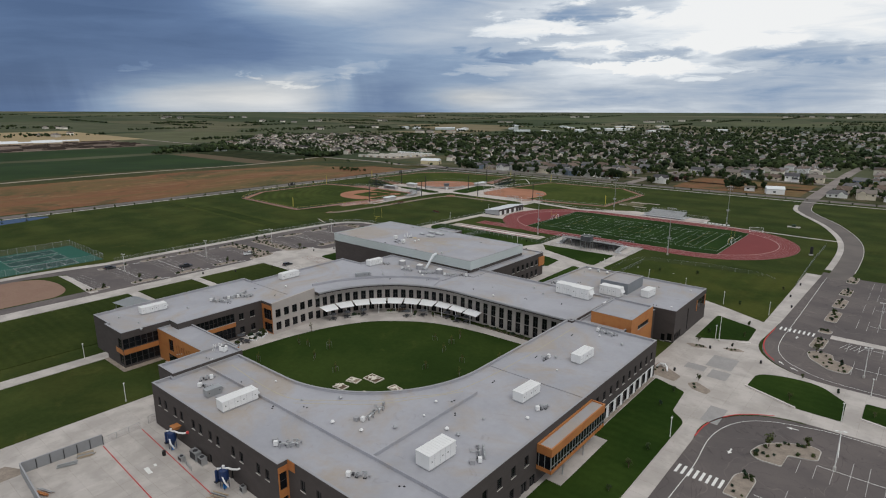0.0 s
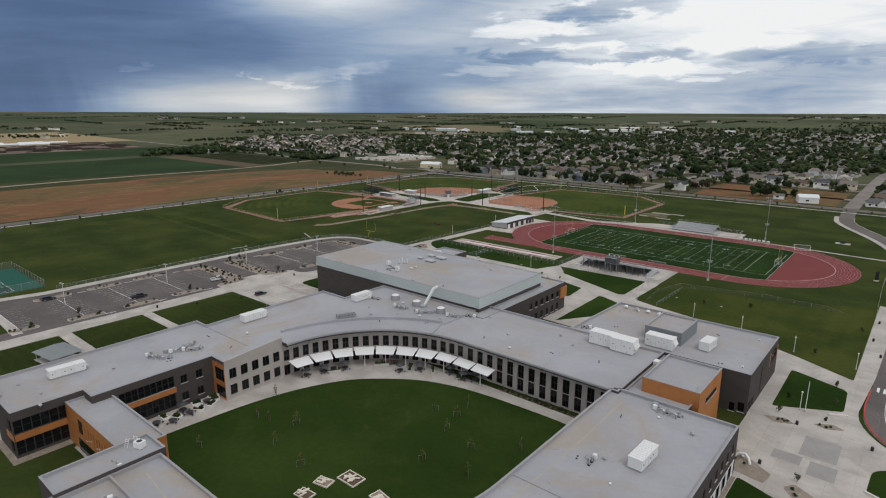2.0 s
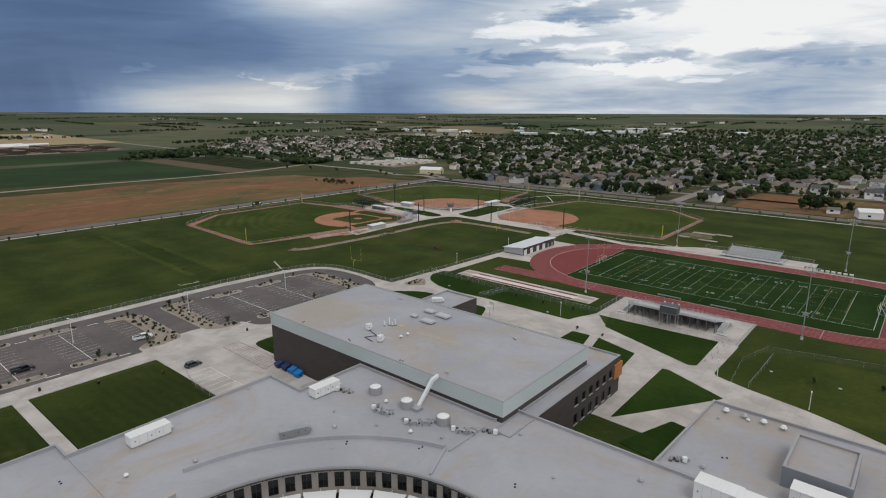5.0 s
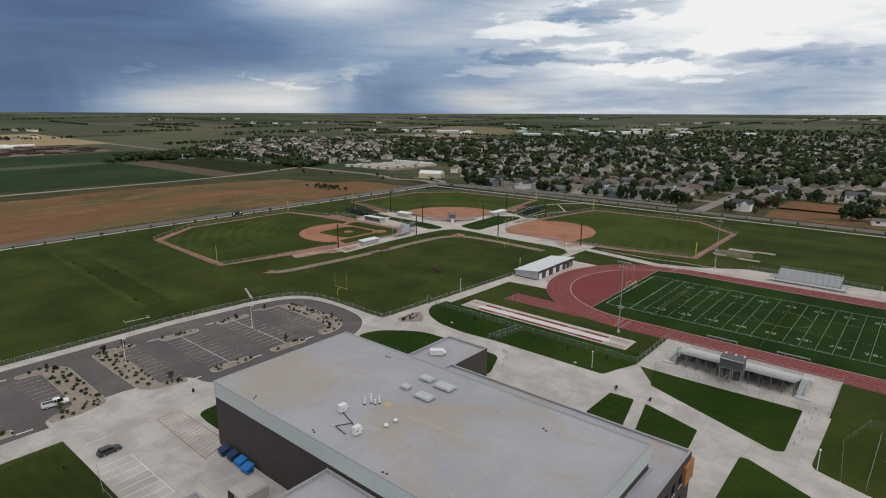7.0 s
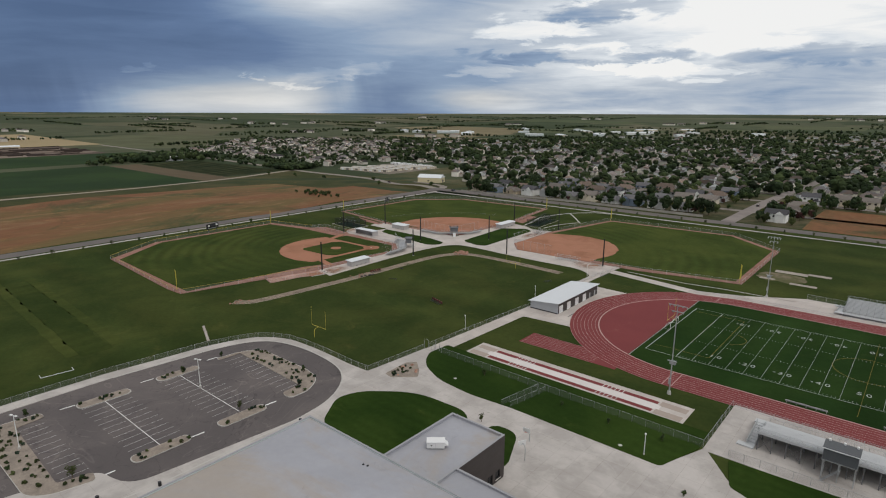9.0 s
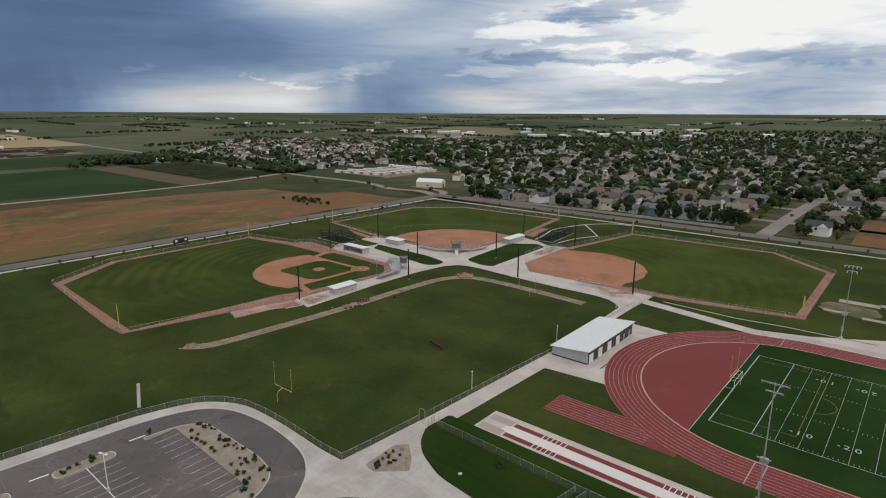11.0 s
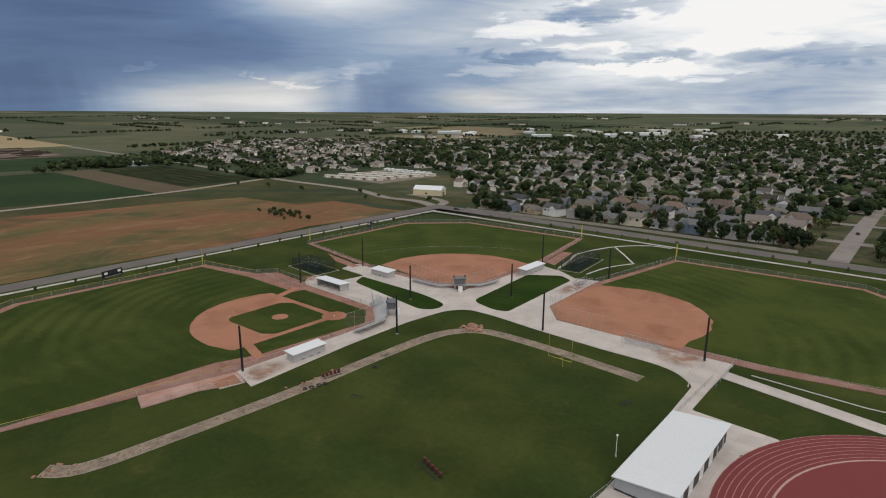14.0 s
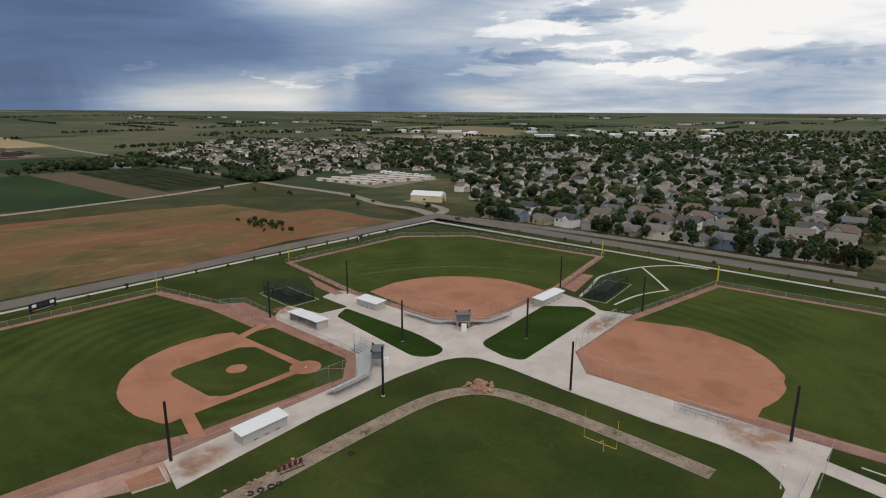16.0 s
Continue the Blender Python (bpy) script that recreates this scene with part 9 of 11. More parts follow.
for n, (y0, y1) in enumerate(((97.5, 109.5), (116.5, 128.5), (134.8, 147.2))):
    island([(-290.0, y0 - 1), (-286.6, y0 - 1), (-286.4, y1), (-289.4, y1)], 1.6, 6, 20 + n)
    island([(-256.9, y0), (-253.2, y0), (-252.6, y1), (-255.8, y1)], 1.6, 7, 24 + n)
island([(-258.6, 80.5), (-255.4, 80.5), (-255.2, 89.4), (-258.2, 89.4)], 1.5, 6, 28)
# east lots
island([(-22.0, 130.6), (-19.8, 128.8), (-15.3, 129.2), (-15.0, 134.6), (-9.6, 136.4), (-9.6, 141.6), (-12, 142.2), (-17, 139.8), (-20.6, 136)], [2, 1, 0.5, 0.6, 1, 1.2, 1.5, 3, 2], 17, 31)
island([(-22.4, 112.0), (-18.4, 112.0), (-18.0, 121.0), (-20.6, 122.6), (-22.2, 119.8)], [0.6, 0.6, 1.4, 1.2, 1], 8, 32)
island([(-22.0, 101.0), (-18.4, 101.0), (-18.4, 110.0), (-22.4, 110.0)], 0.8, 7, 33)
island([(-22.0, 201.6), (-20.6, 196.2), (-14.6, 190.2), (-10.2, 190.6), (-9.4, 197.0), (-14.6, 199.4), (-15.4, 203.5), (-19.8, 204.2)], [1.5, 2, 2, 1.5, 1, 0.6, 0.8, 1.5], 16, 34)
for n, (y0, y1) in enumerate(((206.5, 217.0), (222.6, 226.5), (236.5, 250.0), (255.5, 268.5), (274.5, 285.5), (296.5, 308))):
    island([(-22.4, y0), (-18.4, y0), (-18.0, y1), (-21.8, y1)], 1.5, 8, 36 + n)
    
for y, a, b in ((115.0, -32.2, -23.0), (218.9, -32.6, -22.4)):
    lot = "parking_lot_2" if y < 160 else "parking_lot_3"
    for i in range(8):
        x = a + 0.3 + i * (b - a - 0.6) / 7
        part("crosswalk_bar", M().box(x - 0.28, x + 0.28, y - 1.7, y + 1.7, Z_A, Z_A + 0.007), PAINT, lots[lot])
for i in range(14):
    x = -12.6 + i * 2.97
    if x > -15:
        stall("parking_lot_2", x, 128.9, 134.6)
        if x > -8:
            stall("parking_lot_2", x, 134.9, 140.6)
        stall("parking_lot_2", x, 110.0, 115.4)
        stall("parking_lot_2", x, 115.7, 121.2)
        for yc in (197.0, 215.4, 240.5, 262.0, 280.0, 297.0):
            stall("parking_lot_3", x, yc - 5.7, yc - 0.15)
            stall("parking_lot_3", x, yc + 0.15, yc + 5.7)
long_line("parking_lot_2", (-9.5, 134.75), (28, 134.75), 0.14)
long_line("parking_lot_2", (-17.5, 115.55), (28, 115.55), 0.14)
for yc in (197.0, 215.4, 240.5, 262.0, 280.0, 297.0):
    long_line("parking_lot_3", (-9, yc), (28, yc), 0.14)
long_line("parking_lot_2", (-7.4, 152.4), (-6.6, 141.0), 0.16)
curve_line("parking_lot_2", [(-29.9, 90), (-29.9, 103.7), (-29.6, 118), (-30.2, 132), (-27.5, 141.9), (-21.7, 147.9), (-12.9, 151), (-7.4, 151.9), (10, 152)], 0.14)
curve_line("parking_lot_3", [(-29.8, 300), (-29.8, 236.3), (-29.9, 204.2), (-26.7, 191.9), (-21.4, 186.4), (-14, 182.5), (0, 181.6)], 0.14)
curve_line("pavement_7", [(-33.1, 129.8), (-32.5, 137.4), (-29.3, 144.9), (-25.2, 149.0), (-21.0, 151.6)], 0.34, REDPAINT, Z_C, "red_kerb_paint")
curve_line("pavement_7", [(-33.75, 218), (-34.0, 203), (-31.8, 193.4), (-28.2, 187.7)], 0.34, REDPAINT, Z_C, "red_kerb_paint")
sheet("pavement_15", rect(-18.0, 60, 218.3, 222.0), Z_C, CONC, "concrete walk crossing the parking lot")
for x, y, r in ((-25.2, 128.6, 180), (-22.5, 178.9 + 6, 60), (-16.4, 148.0, 100), (-26.5, 212.8, 0), (-26.3, 181.0 + 6.4, 40)):
    c, s = math.cos(radians(r)), math.sin(radians(r))
    pts = [(x + c * u - s * v, y + s * u + c * v) for u, v in ((0, 1.3), (0.55, 0.2), (0.16, 0.2), (0.16, -1.2), (-0.16, -1.2), (-0.16, 0.2), (-0.55, 0.2))]
    part("lane_arrow", M().prism(pts, Z_A, Z_A + 0.007), PAINT, lots["parking_lot_2" if y < 160 else "parking_lot_3"])
for i in range(5):
    long_line("parking_lot_2", (-16.8 + i * 0.9, 111.0), (-15.0 + i * 0.9, 115.2), 0.12)
    long_line("parking_lot_3", (-14.5 + i * 1.2, 211.5), (-13.0 + i * 1.2, 216.5), 0.12)

# paint on the service apron
for i in range(8):
    long_line("pavement_3", (-224.6 + i * 2.75, 153.6), (-224.6 + i * 2.75, 160.6), 0.13, None, Z_C + 0.01)
long_line("pavement_3", (-224.6, 160.7), (-205.2, 160.7), 0.13, None, Z_C + 0.01)
long_line("pavement_3", (-236, 155.4), (-236.1, 161.6), 0.12, None, Z_C + 0.01)
HATCH = mat("faded_red_line_paint", (0.22, 0.085, 0.075), 0.85, 0.2, var=0.25)
for a, b in (((-235.2, 170.9), (-210.9, 170.1)), ((-235.3, 176.4), (-213.7, 176.6)), ((-235.2, 170.9), (-235.3, 176.4)), ((-210.9, 170.1), (-213.7, 176.6))):
    long_line("pavement_3", a, b, 0.14, HATCH, Z_C + 0.01)
for i in range(17):
    x = -234.6 + i * 1.33
    long_line("pavement_3", (x + 1.6, 170.6), (x, 176.4), 0.09, HATCH, Z_C + 0.01)
fence([(-224.8, 154.0), (-215.1, 151.6), (-204.7, 151.8)], 1.3, "short galvanised guard fence at the service apron", 3.0)


def dumpster(x, y, rz, colour, label):
    t = thing("dumpster", label, "dumpster", x, y, Z_C + 0.01, rz, group="blue dumpsters")
    v = [(-1.0, -0.8, 0.15), (1.0, -0.8, 0.15), (1.0, 0.7, 0.15), (-1.0, 0.7, 0.15), (-1.05, -1.0, 1.2), (1.05, -1.0, 1.2), (1.05, 0.9, 1.75), (-1.05, 0.9, 1.75)]
    part("bin", M().add(v, [(3, 2, 1, 0), (4, 5, 6, 7), (0, 1, 5, 4), (1, 2, 6, 5), (2, 3, 7, 6), (3, 0, 4, 7)]), colour, t)
    for s in (-1, 1):
        part("lid", M().add([(s * 0.53 - 0.5, -1.06, 1.2), (s * 0.53 + 0.5, -1.06, 1.2), (s * 0.53 + 0.5, 0.92, 1.77), (s * 0.53 - 0.5, 0.92, 1.77), (s * 0.53 - 0.5, -1.06, 1.27), (s * 0.53 + 0.5, -1.06, 1.27), (s * 0.53 + 0.5, 0.92, 1.84), (s * 0.53 - 0.5, 0.92, 1.84)], [(3, 2, 1, 0), (4, 5, 6, 7), (0, 1, 5, 4), (1, 2, 6, 5), (2, 3, 7, 6), (3, 0, 4, 7)]), colour if colour is BLUELIGHT else BLUEDARK, t)
        part("lift_pocket", M().box(s * 1.05 - 0.1, s * 1.05 + 0.1, -0.5, 0.5, 0.7, 0.9), DARKSTEEL, t)
        for yy in (-0.6, 0.5):
            part("wheel", M().cyl((s * 0.8 - 0.05, yy, 0.09), (s * 0.8 + 0.05, yy, 0.09), 0.09, None, 8), BLACKPOLE, t)


BLUEDARK = mat("dark_blue_paint", (0.010, 0.030, 0.105), 0.5, 0.4, var=0.2, s1=0.4, s2=3.0)
BLUELIGHT = mat("bright_blue_paint", (0.012, 0.170, 0.480), 0.5, 0.4, var=0.15, s1=0.4, s2=3.0)
for (x, y, rz), c in zip(((-209.4, 173.6, -8), (-206.2, 173.8, -4), (-203.0, 173.7, 0), (-200.0, 173.4, 4)), (BLUEDARK, BLUEDARK, BLUELIGHT, BLUELIGHT)):
    dumpster(x, y, rz, c, "bright blue steel dumpster with closed lids" if c is BLUELIGHT else "dark blue steel dumpster with closed lids")
cp = thing("waste_compactor", "pale grey waste compactor container with black end", "compactor", -192.6, 168.4, Z_C)
part("container", M().prism(rounded(rect(-2.4, 2.4, -2.2, 3.6), 0.25, 3), 0.2, 2.3), BLOCKPALE, cp)
part("black_end", M().box(-2.2, -0.2, -2.32, -2.2, 0.15, 2.3), BLACKPOLE, cp, "black rubber end panel")
part("hopper", M().add([(-2.2, -1.9, 2.3), (2.2, -1.9, 2.3), (2.2, 3.3, 2.3), (-2.2, 3.3, 2.3), (-2.0, -0.8, 2.6), (2.0, -0.8, 2.6), (2.0, 3.1, 2.6), (-2.0, 3.1, 2.6)], [(3, 2, 1, 0), (4, 5, 6, 7), (0, 1, 5, 4), (1, 2, 6, 5), (2, 3, 7, 6), (3, 0, 4, 7)]), BLOCKPALE, cp)
part("skid", M().box(-2.2, 2.2, -2.0, 3.4, 0, 0.2), DARKSTEEL, cp)


# ---- lamps, bins and cars ----
def lot_lamp(x, y, h, label="tall white parking lot lamp on a concrete base", heads=2):
    t = thing("parking_lamp", label, "street lamp", x, y, 0.03, 20, group="parking lot lamps")
    part("base", M().cyl((0, 0, 0), (0, 0, 0.75), 0.32, 0.3, 12), KERB, t, "round concrete base")
    part("pole", M().cyl((0, 0, 0.75), (0, 0, h), 0.1, 0.075, 8), POLEWHITE, t)
    for s in (-1, 1)[:heads]:
        part("lamp_arm", M().box(min(0, s * 0.5), max(0, s * 0.5), -0.04, 0.04, h - 0.12, h - 0.04), POLEWHITE, t)
        part("lamp_head", M().prism(rounded(rect(min(s * 0.4, s * 1.05), max(s * 0.4, s * 1.05), -0.22, 0.22), 0.1, 3), h - 0.16, h - 0.02), POLEWHITE, t)


def walk_lamp(x, y, h=5.0):
    t = thing("walk_lamp", "slim white walkway lamp post", "lamp post", x, y, 0.03, 0, group="walkway lamps")
    part("base", M().cyl((0, 0, 0), (0, 0, 0.4), 0.2, 0.18, 10), KERB, t)
    part("pole", M().cyl((0, 0, 0.4), (0, 0, h), 0.085, 0.07, 8), POLEWHITE, t)
    part("lamp_head", M().cyl((0, 0, h - 0.1), (0, 0, h + 0.12), 0.24, 0.2, 10), POLEWHITE, t)


POLEWHITE = mat("white_painted_pole", (0.72, 0.72, 0.70), 0.5, 0.4, var=0.06)
for x, y in ((-272.6, 179.0), (-270.2, 218.7), (-274.2, 141.8), (-276.5, 103.6)):
    lot_lamp(x, y, 8.2)
for x, y in ((-6.6, 135.3), (-6.5, 191.2), (-6.5, 241)):
    lot_lamp(x, y, 9.0)
lot_lamp(-45.2, 192.6, 8.3, "tall slim flag and lamp pole in the plaza lawn", 0)
for x, y in ((-185.8, 55.2), (-149.9, 52.3), (-37.3, 125.6), (-8.1, 158.8), (-3.9, 179.0), (-88.4, 244.6), (-71.7, 241.2), (-54.6, 232.6), (-38.4, 230), (-46.4, 193), (-169.2, 264.9), (-111.4, 249.5), (-243, 297), (-242.8, 340.7), (-241.9, 382.7)):
    walk_lamp(x, y)


def bin_(x, y):
    t = thing("litter_bin", "dark round metal litter bin on paving", "litter bin", x, y, Z_C + 0.01, group="litter bins")
    part("body", M().cyl((0, 0, 0), (0, 0, 0.85), 0.3, 0.34, 10), BLACKPOLE, t)
    part("lid", M().cyl((0, 0, 0.85), (0, 0, 1.0), 0.34, 0.16, 10), DARKSTEEL, t)


for x, y in ((-48.6, 161.4), (-45.6, 184.6), (-30.8, 182.7), (-36.5, 279.4), (-36.6, 258.9), (-33.7, 244.6), (-237.0, 192.9), (-235.8, 225.2), (-241.6, 183.3), (-237.3, 135.8), (-244.8, 124.2), (2.0, 160.2)):
    bin_(x, y)


def car(x, y, rz, paint, label, kind="suv", z=None):
    """A parked car: lofted body, glazed cabin, four wheels, lamps and bumpers."""
    t = thing("car", label, "car" if kind == "suv" else "pickup truck", x, y, Z_A if z is None else z, rz, group="parked cars")
    L, W = (4.7, 1.88) if kind == "suv" else (5.8, 2.0)
    a = L / 2
    def loft(name, rings, material, label=""):
        m = M()
        vs, n = [], len(rings[0])
        for r in rings:
            vs += r
        fs = [tuple(range(n - 1, -1, -1)), tuple(range(len(vs) - n, len(vs)))]
        for k in range(len(rings) - 1):
            for i in range(n):
                j = (i + 1) % n
                fs.append((k * n + i, k * n + j, (k + 1) * n + j, (k + 1) * n + i))
        m.add(vs, fs)
        return part(name, m, material, t, label)


    def ring(u, w, z0, z1, top):
        return [(u, -w, z0), (u, w, z0), (u, w + 0.03, (z0 + z1) / 2), (u, w * top, z1), (u, -w * top, z1), (u, -w - 0.03, (z0 + z1) / 2)]
    h = W / 2
    if kind == "suv":
        loft("body", [ring(-a, h * 0.82, 0.42, 0.86, 0.95), ring(-a + 0.25, h * 0.97, 0.30, 1.0, 0.95), ring(-a + 1.2, h, 0.28, 1.05, 0.95), ring(a - 1.3, h, 0.28, 1.02, 0.95), ring(a - 0.3, h * 0.95, 0.30, 0.9, 0.93), ring(a, h * 0.8, 0.42, 0.78, 0.93)], paint)
        cab = ((-a + 0.2, 1.0, 0.9), (-a + 0.55, 1.58, 0.78), (a - 2.2, 1.62, 0.78), (a - 1.3, 1.02, 0.9))
    else:
        loft("body", [ring(-a, h * 0.92, 0.5, 0.95, 0.97), ring(-a + 0.2, h * 0.97, 0.42, 1.08, 0.97), ring(0.6, h, 0.4, 1.1, 0.97), ring(a - 1.2, h, 0.4, 1.12, 0.95), ring(a - 0.25, h * 0.96, 0.42, 1.05, 0.93), ring(a, h * 0.85, 0.5, 0.92, 0.93)], paint)
        part("bed_liner", M().box(-a + 0.2, -0.55, -h * 0.82, h * 0.82, 1.05, 1.115), BLACKPOLE, t, "dark truck bed")
        for s in (-1, 1):
            part("bed_rail", M().box(-a + 0.1, -0.5, s * h * 0.9 - 0.07, s * h * 0.9 + 0.07, 1.05, 1.3), paint, t)
        part("tailgate", M().box(-a + 0.05, -a + 0.17, -h * 0.84, h * 0.84, 0.9, 1.3), paint, t)
        cab = ((-0.55, 1.1, 0.92), (-0.4, 1.8, 0.76), (1.0, 1.84, 0.76), (1.75, 1.12, 0.9))
    def crow(u, z, w):
        return [(u, -h * w, z), (u, h * w, z)]
    (u0, z0, w0), (u1, z1, w1), (u2, z2, w2), (u3, z3, w3) = cab
    v = crow(u0, z0, w0) + crow(u1, z1, w1) + crow(u2, z2, w2) + crow(u3, z3, w3)
    for pane_name, quad in (("rear_window", (0, 2, 3, 1)), ("windscreen", (4, 6, 7, 5)), ("side_window", (0, 6, 4, 2)), ("side_window", (1, 3, 5, 7))):
        part(pane_name, M().add([v[i] for i in quad], [(0, 1, 2, 3)]), GLASS, t, "dark tinted glass")
    part("headliner", M().add([v[i] for i in (2, 4, 5, 3)], [(0, 1, 2, 3)]), BLACKPOLE, t)
    part("roof", M().prism(rounded([(u1 - 0.08, -h * w1), (u2 + 0.08, -h * w2), (u2 + 0.08, h * w2), (u1 - 0.08, h * w1)], 0.12, 3), z1 - 0.02, z1 + 0.06), paint, t)
    for s in (-1, 1):
        for u, k in (((u1 + u2) / 2, 0.5), (u1 + 0.1, 0.1)):
            part("door_pillar", M().add([(u - 0.05, s * h * 0.925, z0 - 0.02), (u + 0.05, s * h * 0.925, z0 - 0.02), (u + 0.05, s * h * (w1 + 0.012), z1), (u - 0.05, s * h * (w1 + 0.012), z1)], [(0, 1, 2, 3)]), paint, t)
        part("mirror", M().box(u3 - 0.35, u3 - 0.2, s * (h + 0.1) - 0.1, s * (h + 0.1) + 0.1, 1.0, 1.14), paint, t)
        part("headlight", M().box(a - 0.12, a - 0.02, s * h * 0.62 - 0.18, s * h * 0.62 + 0.18, 0.68, 0.82), PAINT, t)
        part("tail_light", M().box(-a + 0.0, -a + 0.06, s * h * 0.78 - 0.1, s * h * 0.78 + 0.1, 0.72, 0.95), REDPAINT, t)
        for u in (-a + 0.95, a - 0.95):
            tyre = part("wheel", M().cyl((u, s * h * 0.80, 0.34), (u, s * (h + 0.02), 0.34), 0.34, None, 14), BLACKPOLE, t)
            part("rim", M().cyl((u, s * (h + 0.02), 0.34), (u, s * (h + 0.035), 0.34), 0.21, None, 10), ALU, tyre)
    part("front_bumper", M().box(a - 0.06, a + 0.06, -h * 0.8, h * 0.8, 0.42, 0.6), DARKSTEEL, t)
    part("rear_bumper", M().box(-a - 0.08, -a + 0.05, -h * 0.85, h * 0.85, 0.45, 0.6), DARKSTEEL if kind == "suv" else ALU, t)


CARGREY = mat("dark_grey_car_paint", (0.055, 0.062, 0.066), 0.3, 0.5, metal=0.2, var=0.04)
CARWHITE = mat("white_car_paint", (0.72, 0.73, 0.74), 0.3, 0.5, var=0.03)
CARBLACK = mat("near_black_car_paint", (0.020, 0.022, 0.026), 0.3, 0.5, var=0.04)
car(-228.9, 158.0, 92, CARGREY, "dark grey sport utility car parked on concrete")
car(-261.0, 157.6, 80, CARWHITE, "white crew cab pickup truck parked beside a planting bed", "pickup")
car(-262.3, 125.0, 88, CARBLACK, "black pickup truck parked in a marked stall", "pickup")
car(-286.0, 101.0, 86, CARBLACK, "dark sedan sized car parked beside an island")

# young trees in islands and lawns
rnd = random.Random(77)
for x, y, s in ((-251.3, 236.1, 1.0), (-257, 241.9, 0.8), (-251.9, 219.2, 0.8), (-252.9, 182.8, 0.9), (-287.5, 184.2, 0.7), (-284, 232.4, 0.6), (-283, 220.3, 0.6), (-258, 102.3, 0.9), (-256.4, 87.2, 0.8), (-255.6, 142.5, 0.9), (-288, 140, 0.6), (-256.8, 157.4, 0.8), (-285.5, 163.0, 0.8), (-286, 178, 0.8), (-288, 120, 0.6),
                (-19.0, 135.5, 1.0), (-12.5, 140.6, 1.0), (-20.5, 120.5, 0.7), (-19.6, 203, 1.0), (-12.4, 196, 0.9), (-20, 214, 0.8), (-20.3, 246, 0.8), (-20, 264, 0.8), (-20, 281, 0.8)):
    tree(SMALL[rnd.randrange(3)], x, y, s * rnd.uniform(0.75, 0.95), rnd.uniform(0, 360), "young trees in the parking islands", 0.16)
for x, y in ((-41.3, 159.4), (-19.9, 163.3), (-19.6, 179), (-10.7, 175), (-2.2, 166.4), (-41.1, 213.2), (-39.2, 117.2), (-39.8, 108), (-44.4, 138.7), (-44.3, 148.5), (-39.6, 98.1), (-49.3, 234.9), (-40.4, 265.5), (-50.1, 188.3), (-40.5, 190.5), (-49.8, 198), (-39.8, 202), (-193, 272.2), (-180.4, 271.8), (-217.6, 273.3), (-168.1, 272.4), (-158.0, 256.0), (-148.6, 255.8), (-203.6, 253), (-228.7, 149.4), (-90, 262), (-75, 268)):
    tree(SMALL[rnd.randrange(3)], x, y, rnd.uniform(0.42, 0.62), rnd.uniform(0, 360), "staked saplings on the lawns", 0.17)

# plaza beds and the white sculpture
for n, (pts, k) in enumerate((([(-53.0, 184.4), (-50, 182.4), (-46.0, 184.2), (-48, 186.2)], 5), ([(-42.8, 187.4), (-40, 186.4), (-36.3, 188.6), (-39, 190.0)], 4), ([(-54.6, 157.0), (-52.2, 155.4), (-46.4, 154.4), (-45.8, 158.6), (-54.0, 164.4)], 3), ([(-43.2, 155.6), (-41, 153), (-37.2, 152.2), (-36.8, 155.2), (-41.5, 158.2)], 5))):
    sheet("mulch_bed_%d" % (n + 1), rounded(pts, 0.8), Z_C + 0.03, BED, "brown gravel planting bed in the plaza", "planting bed")
    for i in range(k):
        a, b = rnd.random() * 0.6 + 0.2, rnd.random() * 0.6 + 0.2
        x = (pts[0][0] * (1 - a) + pts[1][0] * a) * (1 - b) + (pts[-1][0] * (1 - a) + pts[-2][0] * a) * b
        y = (pts[0][1] * (1 - a) + pts[1][1] * a) * (1 - b) + (pts[-1][1] * (1 - a) + pts[-2][1] * a) * b
        shrub(x, y, rnd.uniform(0.4, 0.6), 300 + n * 9 + i, "low plants in plaza beds", "low grassy plant in a plaza bed", Z_C)
single("white_sculpture", M().path([(-53.6, 160.6, 0.15), (-52.6, 160.9, 1.3), (-51.4, 161.0, 1.5), (-50.6, 160.6, 0.9), (-50.0, 159.6, 0.12)], 0.28, 8).path([(-52.6, 160.9, 1.3), (-51.9, 162.1, 0.12)], 0.24, 8), WHITE, "low curved white sculpture in a gravel bed", "sculpture")
for a, b in (((-30.6, 164.2), (-17.9, 158.9)), ((-4.6, 162.9), (12, 159.2)), ((-40.5, 194.6), (-36.8, 196.6))):
    a, b = Vector(a), Vector(b)
    s = Vector((-(b - a).y, (b - a).x)).normalized() * 0.22
    single("seat_wall", M().prism([tuple(a + s), tuple(a - s), tuple(b - s), tuple(b + s)], 0, 0.55), JUMPW, "low pale concrete seat wall edging the lawn", "wall", group="seat walls")
# Slabs of a darker grey than the paving round them.
DARKSLAB = mat("darker_grey_concrete", (0.30, 0.29, 0.285), 0.85, 0.25, var=0.2, s1=0.2, s2=2.0)
for n, (x0, x1, y0, y1) in enumerate(((-43.0, -36.0, 171, 180.5), (-40.5, -35.5, 163.5, 169.5), (-34.5, -30.5, 138, 147), (-47.5, -42.0, 166.0, 170))):
    part("grey_slab", M().box(x0, x1, y0, y1, Z_C - 0.05, Z_C + 0.006), DARKSLAB, lots["pavement_7"], "darker grey concrete slab")
sheet("gravel_strip_1", rect(-54.8, -51.2, 95, 153), Z_L + 0.01, BED, "brown gravel strip along the wall base", "planting bed")
sheet("pavement_16", rect(-53, -47.6, 93.5, 114.9), Z_L + 0.02, CONC, "concrete slab under the glazed bay")

